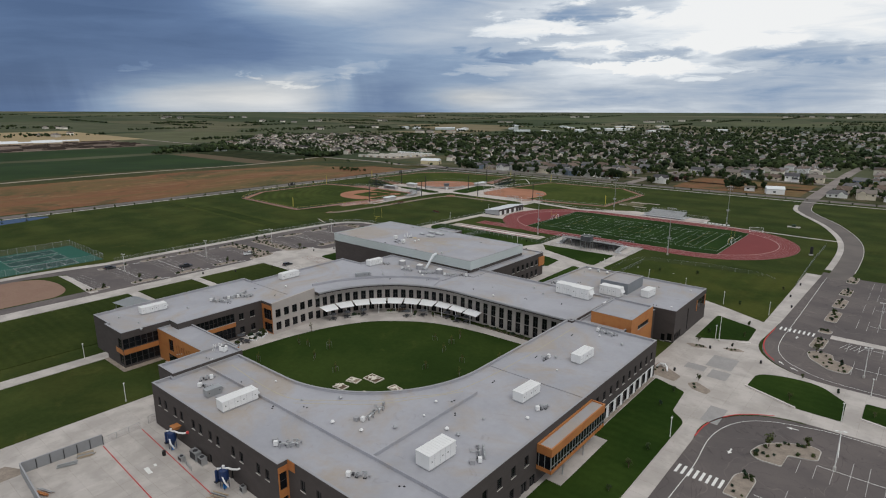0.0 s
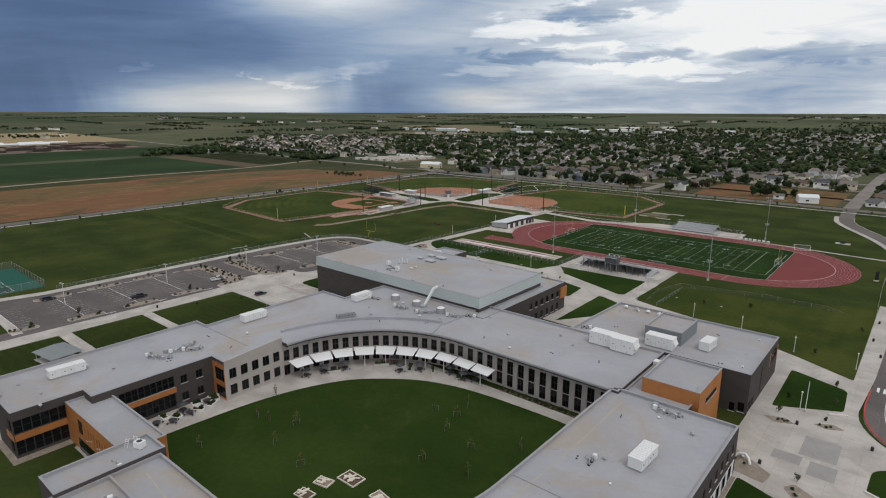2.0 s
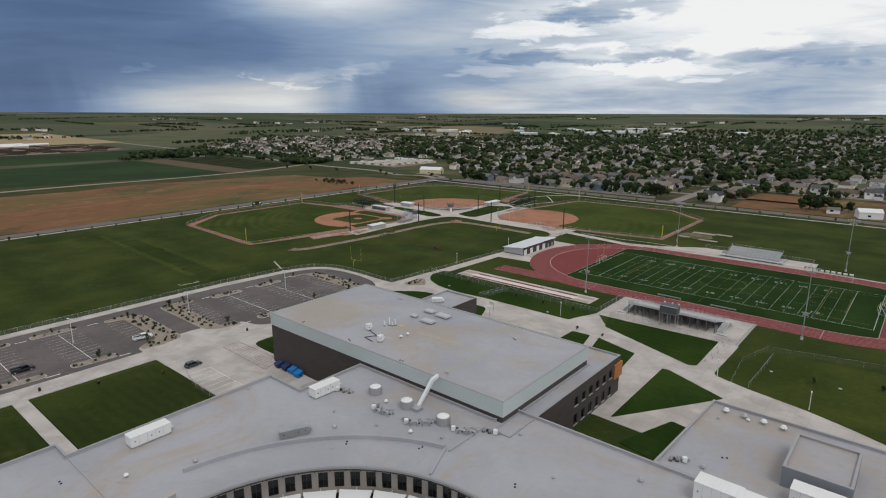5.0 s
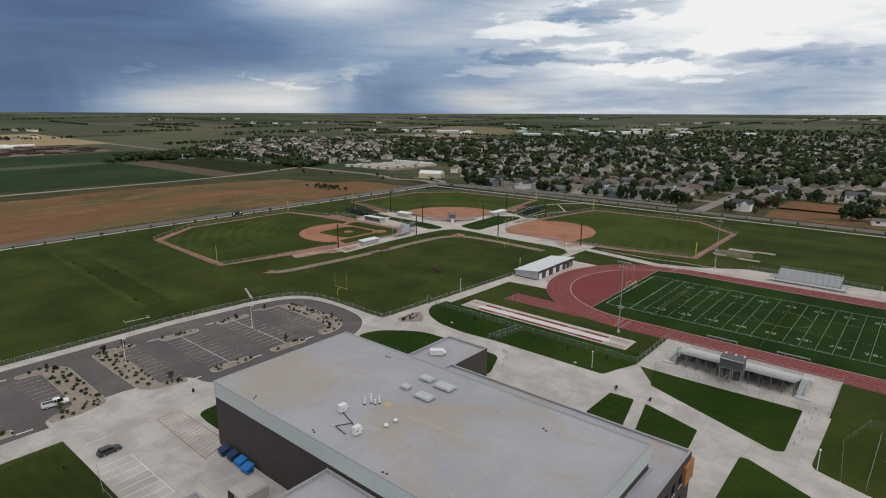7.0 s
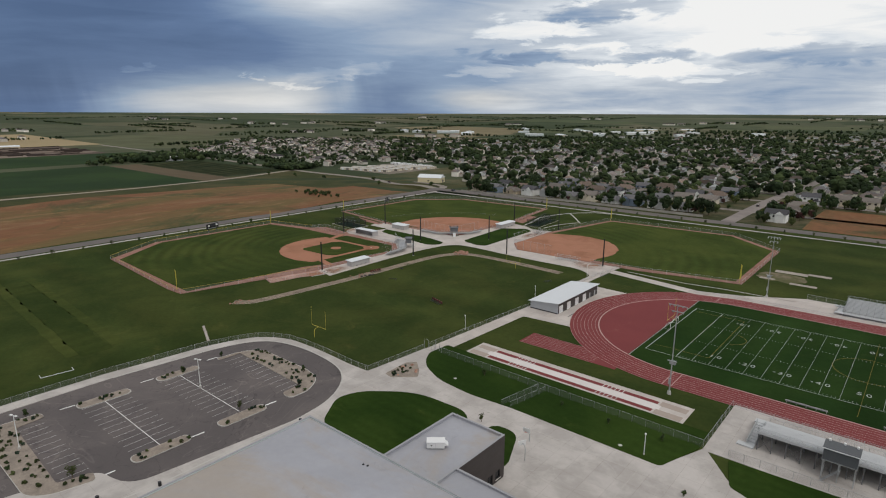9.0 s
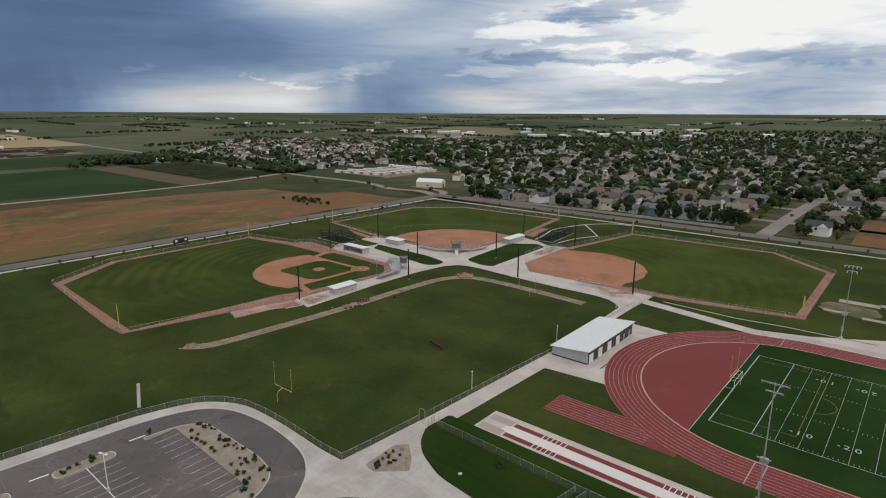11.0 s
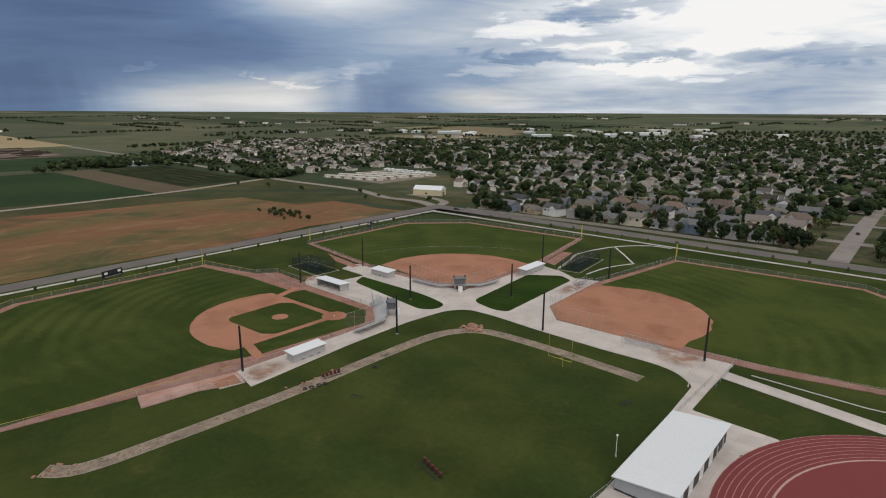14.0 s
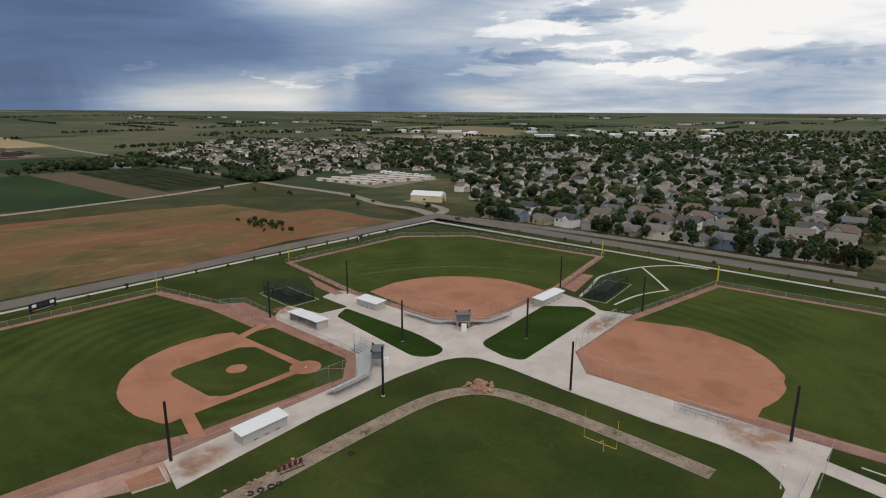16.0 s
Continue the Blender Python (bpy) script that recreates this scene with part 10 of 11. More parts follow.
# ---- service yard south of the school ----
sheet("pavement_17", rect(-134.2, -40, -20, 53), Z_C, CONC, "pale concrete service yard")
sheet("pavement_18", [(-148.4, -60), (-140.2, -60), (-139.9, 24), (-134.2, 27), (-134.2, 59), (-148.3, 59)], Z_C - 0.012, CONC, "concrete drive beside the yard wall")
sheet("gravel_strip_2", [(-140.2, -20), (-134.3, -20), (-134.3, 27), (-137, 27.4), (-139.9, 24)], Z_C - 0.03, BED, "gravel strip outside the yard wall", "planting bed")
sheet("pavement_19", rect(-187.0, -181.8, -60, 62), Z_C - 0.01, CONC, "concrete path across the lawn to the wing door")
sheet("gravel_strip_3", rect(-187, -168, 59.2, 72), Z_C - 0.02, BED, "gravel strip at the wall base", "planting bed")
yard = bpy.data.objects["pavement_17"]
lots["yard"] = yard
for a, b in (((-132.4, 40.3), (-90, 38.4)), ((-133, 49.0), (-86, 46.6))):
    long_line("yard", a, b, 0.22, REDPAINT, Z_C)
long_line("yard", (-117, 42.8), (-114.2, 42.6), 0.9, PAINT, Z_C)
long_line("yard", (-117, 44.6), (-116, 44.5), 0.5, PAINT, Z_C)


def yard_wall(a, b, h):
    t = thing("yard_wall", "grey panel screen wall with steel posts", "wall", a[0], a[1], Z_C - 0.02, group="yard screen walls")
    d = Vector((b[0] - a[0], b[1] - a[1], 0))
    n = max(2, round(d.length / 2.6))
    u = d.normalized()
    s = Vector((-u.y, u.x, 0)) * 0.1
    for i in range(n):
        p, q = d * (i / n), d * ((i + 1) / n) - u * 0.03
        part("panel", M().prism([tuple((p + s).xy), tuple((p - s).xy), tuple((q - s).xy), tuple((q + s).xy)], 0, h), YARDGREY, t)
        part("post", M().cyl(p + s * 1.8, p + s * 1.8 + Vector((0, 0, h * 0.9)), 0.09, None, 6), DARKSTEEL, t)
    part("cap", M().prism([tuple((s * 1.4).xy), tuple((-s * 1.4).xy), tuple((d - s * 1.4).xy), tuple((d + s * 1.4).xy)], h, h + 0.08), COPING, t)


YARDGREY = mat("grey_screen_panel", (0.27, 0.275, 0.285), 0.7, 0.3, var=0.1, s1=0.3, s2=2.0)
yard_wall((-133.2, 40.6), (-134.4, 25.6), 2.4)
yard_wall((-134.4, 25.4), (-96, 23.0), 2.4)
fence([(-133.1, 40.8), (-133.6, 49.0)], 1.8, "grey chain link fence closing the service yard", 2.8)
fence([(-134.0, 51.0), (-134.4, 53.0)], 2.2, "chain link gate panel beside the brick wall", 2.0)


def dust_collector(x, y, rz, hopper):
    t = thing("dust_collector", "blue cyclone dust collector with white ducts", "dust collector", x, y, Z_C, rz, group="dust collectors")
    for a in range(4):
        px, py = 0.8 * math.cos(a * 1.5708 + 0.785), 0.8 * math.sin(a * 1.5708 + 0.785)
        part("leg", M().cyl((px, py, 0), (px, py, 2.2), 0.06, None, 6), BLUEDARK, t)
    part("cone", M().cyl((0, 0, 0.9), (0, 0, 2.4), 0.22, 0.95, 16), BLUEDARK, t)
    part("drum", M().cyl((0, 0, 2.4), (0, 0, 4.1), 0.95, 0.95, 16), BLUEDARK, t)
    part("cap", M().cyl((0, 0, 4.1), (0, 0, 4.5), 0.95, 0.5, 16), BLUEDARK, t)
    part("collection_drum", M().cyl((0, 0, 0), (0, 0, 0.9), 0.36, None, 12), BLUELIGHT, t)
    for i in range(3):
        part("filter_bag", M().cyl((-1.7, -0.5 + i * 0.55, 1.2), (-1.7, -0.5 + i * 0.55, 3.6), 0.26, None, 10), BLUEDARK, t)
    part("duct", M().path([(0.2, 0, 4.4), (0.9, 0.3, 4.6), (1.5, 0.8, 4.2), (2.1, 1.6, 3.9), (2.5, 2.6, 3.9)], 0.2, 10), WHITE, t, "white curved duct pipe")
    part("duct", M().path([(-1.7, 0, 3.5), (-1.0, -0.5, 4.3), (-0.2, -0.4, 4.5)], 0.18, 10), WHITE, t, "white curved duct pipe")
    part("duct", M().path([(0.3, -0.7, 3.1), (1.2, -0.9, 2.2), (1.6, -0.4, 1.0)], 0.16, 10), WHITE, t, "white curved duct pipe")
    part("motor", M().cyl((0, 0, 4.5), (0, 0, 5.0), 0.3, 0.28, 10), WHITE, t)
    part("grating", M().box(-2.1, -1.3, -0.9, 1.0, 1.0, 1.2), DARKSTEEL, t)
    if hopper:
        part("hopper", M().add([(-0.5, 0.4, 4.5), (0.7, 0.4, 4.5), (0.7, 1.5, 4.5), (-0.5, 1.5, 4.5), (-0.9, 0.1, 5.3), (1.1, 0.1, 5.3), (1.1, 1.9, 5.3), (-0.9, 1.9, 5.3)], [(3, 2, 1, 0), (4, 5, 6, 7), (0, 1, 5, 4), (1, 2, 6, 5), (2, 3, 7, 6), (3, 0, 4, 7)]), ORANGE, t, "tan yellow feed hopper")
        part("valve", M().cyl((2.3, 2.2, 3.9), (2.6, 2.7, 3.9), 0.34, None, 12), REDPAINT, t, "red fire damper")


dust_collector(-119.4, 49.8, 0, True)
dust_collector(-98.2, 50.0, 10, False)
for x, y, w, d, h in ((-112.0, 51.2, 2.6, 1.4, 2.0), (-109.2, 51.2, 1.8, 1.3, 1.7), (-113.6, 48.9, 1.6, 1.0, 1.2), (-94.3, 51.6, 1.2, 0.9, 1.4)):
    u = thing("condenser_unit", "grey outdoor condenser cabinet on the yard slab", "condenser", x, y, Z_C, 0, group="yard condensers")
    part("cabinet", M().prism(rounded(rect(-w / 2, w / 2, -d / 2, d / 2), 0.08, 2), 0.1, h), GALV, u)
    part("plinth", M().box(-w / 2 - 0.1, w / 2 + 0.1, -d / 2 - 0.1, d / 2 + 0.1, 0, 0.1), KERB, u)
    part("grille", M().box(-w / 2 + 0.15, w / 2 - 0.15, -d / 2 - 0.03, -d / 2, 0.35, h - 0.2), DARKSTEEL, u)
    part("fan_guard", M().cyl((0, 0, h), (0, 0, h + 0.06), min(w, d) * 0.38, None, 14), DARKSTEEL, u)
rail = thing("guard_rail", "galvanised guard rail panel in the yard", "guard rail", -110.4, 48.6, Z_C, -5)
for i in range(4):
    part("post", M().cyl((-1.8 + i * 1.2, 0, 0), (-1.8 + i * 1.2, 0, 1.1), 0.05, None, 6), GALV, rail)
for z in (0.4, 0.75, 1.1):
    part("bar", M().cyl((-1.8, 0, z), (1.8, 0, z), 0.045, None, 6), GALV, rail)
for n, (x, y, c) in enumerate(((-130.6, 32.6, GALV), (-131.5, 36.4, TIMBER), (-123.8, 26.4, ORANGE), (-96.8, 47.6, TIMBER))):
    g = random.Random(500 + n)
    p = thing("scrap_pile", ("stack of galvanised pipes and frames on the yard", "heap of timber and pallets by the wall", "orange crate stack near the wall", "bundle of timber beams on the yard")[n], "material pile", x, y, Z_C, 70 if n < 2 else 20)
    for i in range(11):
        l, yy, zz = g.uniform(1.2, 2.0), g.uniform(-0.9, 0.9), 0.06 + 0.12 * (i // 3)
        part("beam", M().box(-l, l, yy - 0.09, yy + 0.09, zz - 0.05, zz + 0.06), c if i % 3 else GALV, p)
single("yard_bin", M().cyl((-118.5, 47.4, Z_C), (-118.5, 47.4, 1.2), 0.36, 0.4, 10), BLACKPOLE, "black plastic bin on the service yard", "bin")

# ---- basketball hoops, racks, tennis courts ----
def hoop(x, y, rz):
    t = thing("basketball_hoop", "gooseneck basketball hoop on concrete play court", "basketball hoop", x, y, Z_C, rz, group="basketball hoops")
    part("pole", M().path([(0, 0, 0), (0, 0, 2.9), (0, 0.3, 3.3), (0, 0.9, 3.5), (0, 1.4, 3.4)], 0.08, 8), GALV, t)
    part("backboard", M().prism(rounded(rect(-0.9, 0.9, 1.4, 1.46), 0.02, 1), 2.9, 3.95), WHITE, t)
    part("rim", M().path([(0.22 * math.cos(a * 0.785), 1.72 + 0.22 * math.sin(a * 0.785), 3.05) for a in range(9)], 0.02, 5), REDPAINT, t)


COURTPAINT = mat("worn_court_paint", (0.46, 0.43, 0.40), 0.85, 0.2, var=0.3, s1=0.5, s2=4.0)
hoop(-187.3, 246.3, 60)
hoop(-190.5, 253.2, 180)
for x, y, r in ((-187, 250, 6.2), (-176, 251, 6.2)):
    part("court_line", M().band(arc(x, y, r, 0, 360, 36), arc(x, y, r + 0.08, 0, 360, 36), Z_C, Z_C + 0.006), COURTPAINT, lots["pavement_7"])
for a, b in (((-196, 258), (-168, 258)), ((-196, 243), (-168, 243)), ((-168, 243), (-168, 258)), ((-182, 243), (-182, 258))):
    long_line("pavement_7", a, b, 0.08, COURTPAINT, Z_C)
for i in range(8):
    r = thing("bike_rack", "small galvanised hoop bike rack on concrete", "bike rack", -117.0 + (i % 2) * 1.1, 257.5 + i * 3.0, Z_C, 90, group="bike racks")
    part("hoop", M().path([(-0.4, 0, 0), (-0.4, 0, 0.7), (-0.2, 0, 0.9), (0.2, 0, 0.9), (0.4, 0, 0.7), (0.4, 0, 0)], 0.05, 6), GALV, r)
for x, y in ((-132.9, 246.9), (-132.6, 241.6)):
    part("court_ring", M().band(arc(x, y, 1.8, 0, 360, 36), arc(x, y, 2.05, 0, 360, 36), Z_C, Z_C + 0.008), COURTPAINT, lots["pavement_7"], "worn painted ring on the plaza")
COURT = mat("green_tennis_court", (0.017, 0.088, 0.064), 0.85, 0.2, var=0.1)
COURTIN = mat("dark_green_tennis_court", (0.014, 0.050, 0.042), 0.85, 0.2, var=0.1)
tc = sheet("tennis_court", rect(-352, -307.5, 62, 106), 0.06, COURT, "bright green hard tennis courts", "tennis court")
for k in range(3):
    x0 = -349 + k * 14.2
    part("court_field", M().box(x0, x0 + 10.97, 72, 95.8, 0, 0.067), COURTIN, tc, "darker green playing area")
    for x in (x0, x0 + 1.37, x0 + 9.6, x0 + 10.97):
        part("court_line", M().box(x - 0.05, x + 0.05, 72, 95.8, 0, 0.073), PAINT, tc)
    for y in (72, 77.5, 90.3, 95.8):
        part("court_line", M().box(x0, x0 + 10.97, y - 0.05, y + 0.05, 0, 0.075), PAINT, tc)
    part("net", M().add([(x0 - 0.6, 83.9, 0.06), (x0 + 11.5, 83.9, 0.06), (x0 + 11.5, 83.9, 1.0), (x0 - 0.6, 83.9, 1.0)], [(0, 1, 2, 3)]), NET, tc)
fence([(-352, 62), (-307.5, 62), (-307.5, 106), (-352, 106), (-352, 62)], 3.0, "tall chain link fence round the tennis courts", 4.0)

# shelter beside the west wing
sh = thing("shelter", "open garden shelter with blue grey hipped roof", "shelter", -221.0, 84.2, Z_L, 8)
part("roof", M().gable(-5.4, 5.4, -4.2, 4.2, 2.5, 4.3, 0.4, "x", 4.0), SLATEROOF := mat("blue_grey_metal_roof", (0.21, 0.225, 0.235), 0.55, 0.35, var=0.1, s1=0.2, s2=2.0), sh)
for x in (-5.0, 5.0):
    for y in (-3.8, 3.8):
        part("post", M().box(x - 0.09, x + 0.09, y - 0.09, y + 0.09, 0, 2.5), GALV, sh)
part("slab", M().box(-5.6, 5.6, -4.4, 4.4, -0.1, 0.05), CONC, sh)
part("bench", M().box(-2.2, 2.2, -0.3, 0.3, 0.4, 0.5), TIMBER, sh)
for x, y in ((-222.6, 266.6), (-174.5, 264.9), (-100.5, 262.8), (-84, 263), (-205, 258)):
    single("valve_cover", M().cyl((x, y, 0.1), (x, y, 0.2), 0.45, None, 14), KERB, "round pale valve cover in the lawn", "valve cover", group="valve covers")
strip("drain_pan", [(-298.8, 236.4), (-312.3, 241.9)], -0.42, 0.42, 0.07, YARDPAD, "narrow dusty concrete drain pan in the grass", "drain")
strip("drain_channel", [(-298.9, 236.45), (-312.2, 241.85)], -0.1, 0.1, 0.076, CONC, "shallow channel along the drain pan", "drain")

pb = [(-239.3, 256.3), (-239.9, 265), (-237.8, 267.6), (-233.4, 263.9), (-231.0, 260.6), (-236.4, 255.7)]
sheet("mulch_bed_5", rounded(pb, 0.6), Z_C + 0.05, BED, "gravel planting bed with dark shrubs beside the walk", "planting bed")
for i in range(16):
    g = random.Random(900 + i)
    a, b = g.uniform(0.12, 0.88), g.uniform(0.12, 0.88)
    p = (Vector(pb[0]) * (1 - a) + Vector(pb[1]) * a) * (1 - b) + (Vector(pb[5]) * (1 - a) + Vector(pb[3]) * a) * b
    shrub(p.x, p.y, g.uniform(0.4, 0.75), 900 + i, "shrubs in the walk bed", "small dark shrub in a gravel bed", Z_C + 0.05)

# ---- far country ----
def ahead_right(a, r):
    """A place from metres ahead along the flight line and to its right."""
    return -0.643 * a + 0.766 * r, 0.766 * a + 0.643 * r


FARHOUSE = [mat("far_walls_%d" % i, c, 0.9, 0.2, var=0.1, island=0.35) for i, c in enumerate(((0.70, 0.65, 0.58), (0.57, 0.575, 0.58)))]
FARROOF = mat("far_shingle_roofs", (0.140, 0.132, 0.134), 0.95, 0.15, var=0.2, s1=0.09, island=0.72, tint=(0.164, 0.123, 0.099))
FARLEAF = mat("far_foliage", (0.020, 0.032, 0.014), 0.9, 0.1, var=0.3, s1=0.02, s2=0.4, island=0.6, tint=(0.038, 0.052, 0.020))


def meadow(x, y):
    """Open grass round the cream shed and the storage yard."""
    return -760 < x < -480 and y < 790 and x < -520 - 0.95 * (y - 640)


def far_homes(seed, count, zone, name, label):
    rnd = random.Random(seed)
    wall, roof = M(), M()
    n = 0
    while n < count:
        a, r = zone(rnd)
        x, y = ahead_right(a, r)
        if (-480 < x < 140 and 555 < y < 705) or meadow(x, y) or abs(x + 704) < 15 or (x < -700 and y < 662):
            continue
        z = land(x, y)
        rz = rnd.choice((0, 90)) + rnd.uniform(-6, 6)
        w, d, h = rnd.uniform(9.5, 13.5), rnd.uniform(8, 10), rnd.choice((3, 3, 5.4))
        t = pose(x, y, z, 0, 0, rz)
        axis, hip = rnd.choice("xy"), rnd.choice((0, 0, 2.5))
        a1, b1 = M().box(-w / 2, w / 2, -d / 2, d / 2, -2, h), M().gable(-w / 2, w / 2, -d / 2, d / 2, h, h + 0.3 * d, 0.4, axis, hip)
        g1 = M().gable(-3, 3, -d / 2 - 3, 0, 2.9, 4.9, 0.3, "y")
        a1.box(-3, 3, -d / 2 - 3, -d / 2, -2, 2.9)
        # pale gable ends
        for s in (-1, 1):
            if not hip and axis == "x":
                a1.add([(s * (w / 2 + 0.42), -d / 2, h), (s * (w / 2 + 0.42), d / 2, h), (s * (w / 2 + 0.42), 0, h + 0.28 * d)], [(0, 1, 2)])
            elif not hip:
                a1.add([(-w / 2, s * (d / 2 + 0.42), h), (w / 2, s * (d / 2 + 0.42), h), (0, s * (d / 2 + 0.42), h + 0.28 * d)], [(0, 1, 2)])
        a1.add([(-2.7, -d / 2 - 3.35, 2.9), (2.7, -d / 2 - 3.35, 2.9), (0, -d / 2 - 3.35, 4.6)], [(0, 1, 2)])
        wall.add([t @ Vector(v) for v in a1.v], a1.f)
        roof.add([t @ Vector(v) for v in b1.v], b1.f)
        roof.add([t @ Vector(v) for v in g1.v], g1.f)
        n += 1
    single(name, wall, FARHOUSE[seed % 2], label, "houses", kind="stuff")
    single(name + "_roofs", roof, FARROOF, "grey and brown shingle roofs of distant houses", "roofs", kind="stuff")


# the nearer part of the town in plots along its streets
plots = []
for i in range(48):
    for j in range(-2, 26):
        x, y = -690 + i * 18.5, 718 + j * 30.0 + (5 if j % 2 else 0)
        a, r = -0.643 * x + 0.766 * y, 0.766 * x + 0.643 * y
        if a < 1290 and -130 < r < 720 and abs(x + 231) > 14 and abs(x + 74) > 14 and not meadow(x, y) and not (y < 705 and x > -480) and (i * 7 + j * 11) % 6:
            plots.append((a, r))
plot_order = random.Random(5)
plot_order.shuffle(plots)
queue = iter(plots)
def next_plot(q):
    a, r = next(queue)
    return a + q.uniform(-4, 4), r + q.uniform(-4, 4)


for part_no, share in enumerate((0.5, 0.48)):
    far_homes(10 + part_no, int(len(plots) * share), next_plot, ("near_town_houses", "cream_town_houses")[part_no], ("closely built houses of the town with grey walls", "closely built houses of the town with cream walls")[part_no])
far_homes(1, 220, lambda q: (q.uniform(1250, 1600), q.uniform(-60, 640) * 1.0), "town_houses", "closely built distant houses of the town")
far_homes(2, 420, lambda q: (q.uniform(1000, 1650), q.uniform(-480, 60)), "estate_houses", "closely built distant houses of the estate")
far_homes(3, 300, lambda q: (q.uniform(750, 1800), q.uniform(420, 1100)), "suburb_houses", "distant houses among many trees")


_b = bmesh.new()
bmesh.ops.create_icosphere(_b, subdivisions=1, radius=1.0)
ICO, ICOF = [tuple(v.co) for v in _b.verts], [tuple(v.index for v in f.verts) for f in _b.faces]
_b.free()


def far_trees(seed, count, zone, name, label, size=(4, 8)):
    rnd = random.Random(seed)
    vs, fs = [], []
    n = 0
    while n < count:
        a, r = zone(rnd)
        x, y = ahead_right(a, r)
        if (-480 < x < 140 and y < 700) or (x > -700 and y < 555) or meadow(x, y) or abs(x + 704) < 10 or (x < -700 and y < 596 and -1000 < x):
            continue
        z = land(x, y)
        h = rnd.uniform(*size)
        w = h * rnd.uniform(0.38, 0.6)
        for b in range(4):
            o = len(vs)
            cz = z + h * (0.42, 0.55, 0.62, 0.74)[b]
            bw = w * (0.72, 0.6, 0.55, 0.42)[b]
            cx, cy = x + rnd.uniform(-0.5, 0.5) * w, y + rnd.uniform(-0.5, 0.5) * w
            for p in ICO:
                k = bw * rnd.uniform(0.75, 1.25)
                vs.append((cx + p[0] * k, cy + p[1] * k, cz + p[2] * k * 0.85))
            fs += [(o + a, o + b_, o + c_) for a, b_, c_ in ICOF]
        n += 1
    m = M()
    m.v, m.f = vs, fs
    single(name, m, FARLEAF, label, "trees", kind="stuff")


far_trees(1, 2150, lambda q: (q.uniform(700, 1600), q.uniform(-110, 720)), "town_trees", "dark garden trees among the distant houses", (5, 14))
far_trees(2, 2300, lambda q: (q.uniform(980, 1700), q.uniform(-500, 60)), "estate_trees", "dark garden trees among the distant houses", (4.0, 8.5))
far_trees(3, 1900, lambda q: (q.uniform(720, 2100), q.uniform(380, 1500)), "suburb_trees", "dense dark trees of the distant suburb", (6, 12))
lq = random.Random(61)
LINES = []
for _ in range(78):
    a, r = lq.uniform(1300, 3800), lq.uniform(-0.9, 0.9)
    LINES.append((*ahead_right(a, r * a), lq.choice((0, 1)), lq.uniform(40, 190) * (0.6 + a / 2500)))
def on_line(q):
    x, y, axis, l = q.choice(LINES)
    s = q.uniform(-l, l)
    x, y = (x + s, y + q.gauss(0, 3)) if axis else (x + q.gauss(0, 3), y + s)
    return -0.643 * x + 0.766 * y, 0.766 * x + 0.643 * y


far_trees(4, 5200, on_line, "tree_lines", "long dark lines of trees across the plain", (4, 9))
YARDS = [(lq.uniform(1500, 3600), lq.uniform(-0.85, 0.85)) for _ in range(26)]
def in_yard(q):
    a, r = q.choice(YARDS)
    return a + q.gauss(0, 14), r * a + q.gauss(0, 30)


far_trees(5, 520, in_yard, "farmstead_trees", "dark clumps of trees round far farmsteads", (5, 10))
far_trees(6, 170, lambda q: (q.gauss(1075, 26), q.uniform(-490, -365)), "farmyard_trees", "dark farmyard trees along a field edge", (7, 14))
far_trees(7, 240, lambda q: (q.gauss(960, 9), q.uniform(-330, -40)), "boundary_trees", "dark tree belt along the edge of the estate", (5, 9))
hm_ = M()
hr = M()
for a, r in YARDS:
    for _ in range(3):
        x, y = ahead_right(a + lq.gauss(0, 18), r * a + lq.gauss(0, 40))
        w, h = lq.uniform(8, 18), lq.uniform(4, 7)
        hm_.box(x - w, x + w, y - 6, y + 6, land(x, y) - 1, land(x, y) + h)
        hr.gable(x - w, x + w, y - 6, y + 6, land(x, y) + h, land(x, y) + h + 3, 0.4, "x")
single("far_farmsteads", hm_, FARHOUSE[0], "pale farm buildings scattered over the far plain", "farm buildings", kind="stuff")
single("far_farm_roofs", hr, FARROOF, "grey roofs of far farm buildings", "roofs", kind="stuff")


def far_blocks():
    """White and tan sheds of the distant business park."""
    rnd = random.Random(9)
    for i in range(22):
        a, r = rnd.uniform(1850, 2300), rnd.uniform(-150, 900)
        x, y = ahead_right(a, r)
        w, d, h = rnd.uniform(25, 75), rnd.uniform(18, 34), rnd.uniform(4, 7)
        t = thing("warehouse", "long low pale warehouse far across the plain", "warehouse", x, y, land(x, y), 40 + rnd.choice((0, 90)), group="distant warehouses")
        part("wall", M().box(-w / 2, w / 2, -d / 2, d / 2, -2, h), rnd.choice((WHITE, SIDINGS[0], METALWALL)), t)
        part("roof", M().gable(-w / 2, w / 2, -d / 2, d / 2, h, h + 1.8, 0.4, "x"), WHITEROOF, t)


far_blocks()
tagged(new("dry_field", patch("dry_field", -655, -483, -300, 535, DRY, 0.05, 30, 9.0)), "tall dry orange brown grass field", "field", kind="structure")
SOILDARK = mat("dark_pen_soil", (0.05, 0.038, 0.032), 0.97, 0.1, var=0.3)
VERGE = mat("rough_verge_grass", (0.040, 0.048, 0.016), 0.97, 0.1, var=0.3, s1=0.02, s2=0.4, tint=(0.062, 0.058, 0.024))
tagged(new("verge_1", patch("verge_1", -760, -655, -300, 610, VERGE, 0.04, 30, 6.0)), "rough green verge beside the dirt road", "verge", kind="structure")
tagged(new("verge_2", patch("verge_2", -660, -575, 500, 549, VERGE, 0.07, 20, 9.0)), "rough green verge at the road corner", "verge", kind="structure")
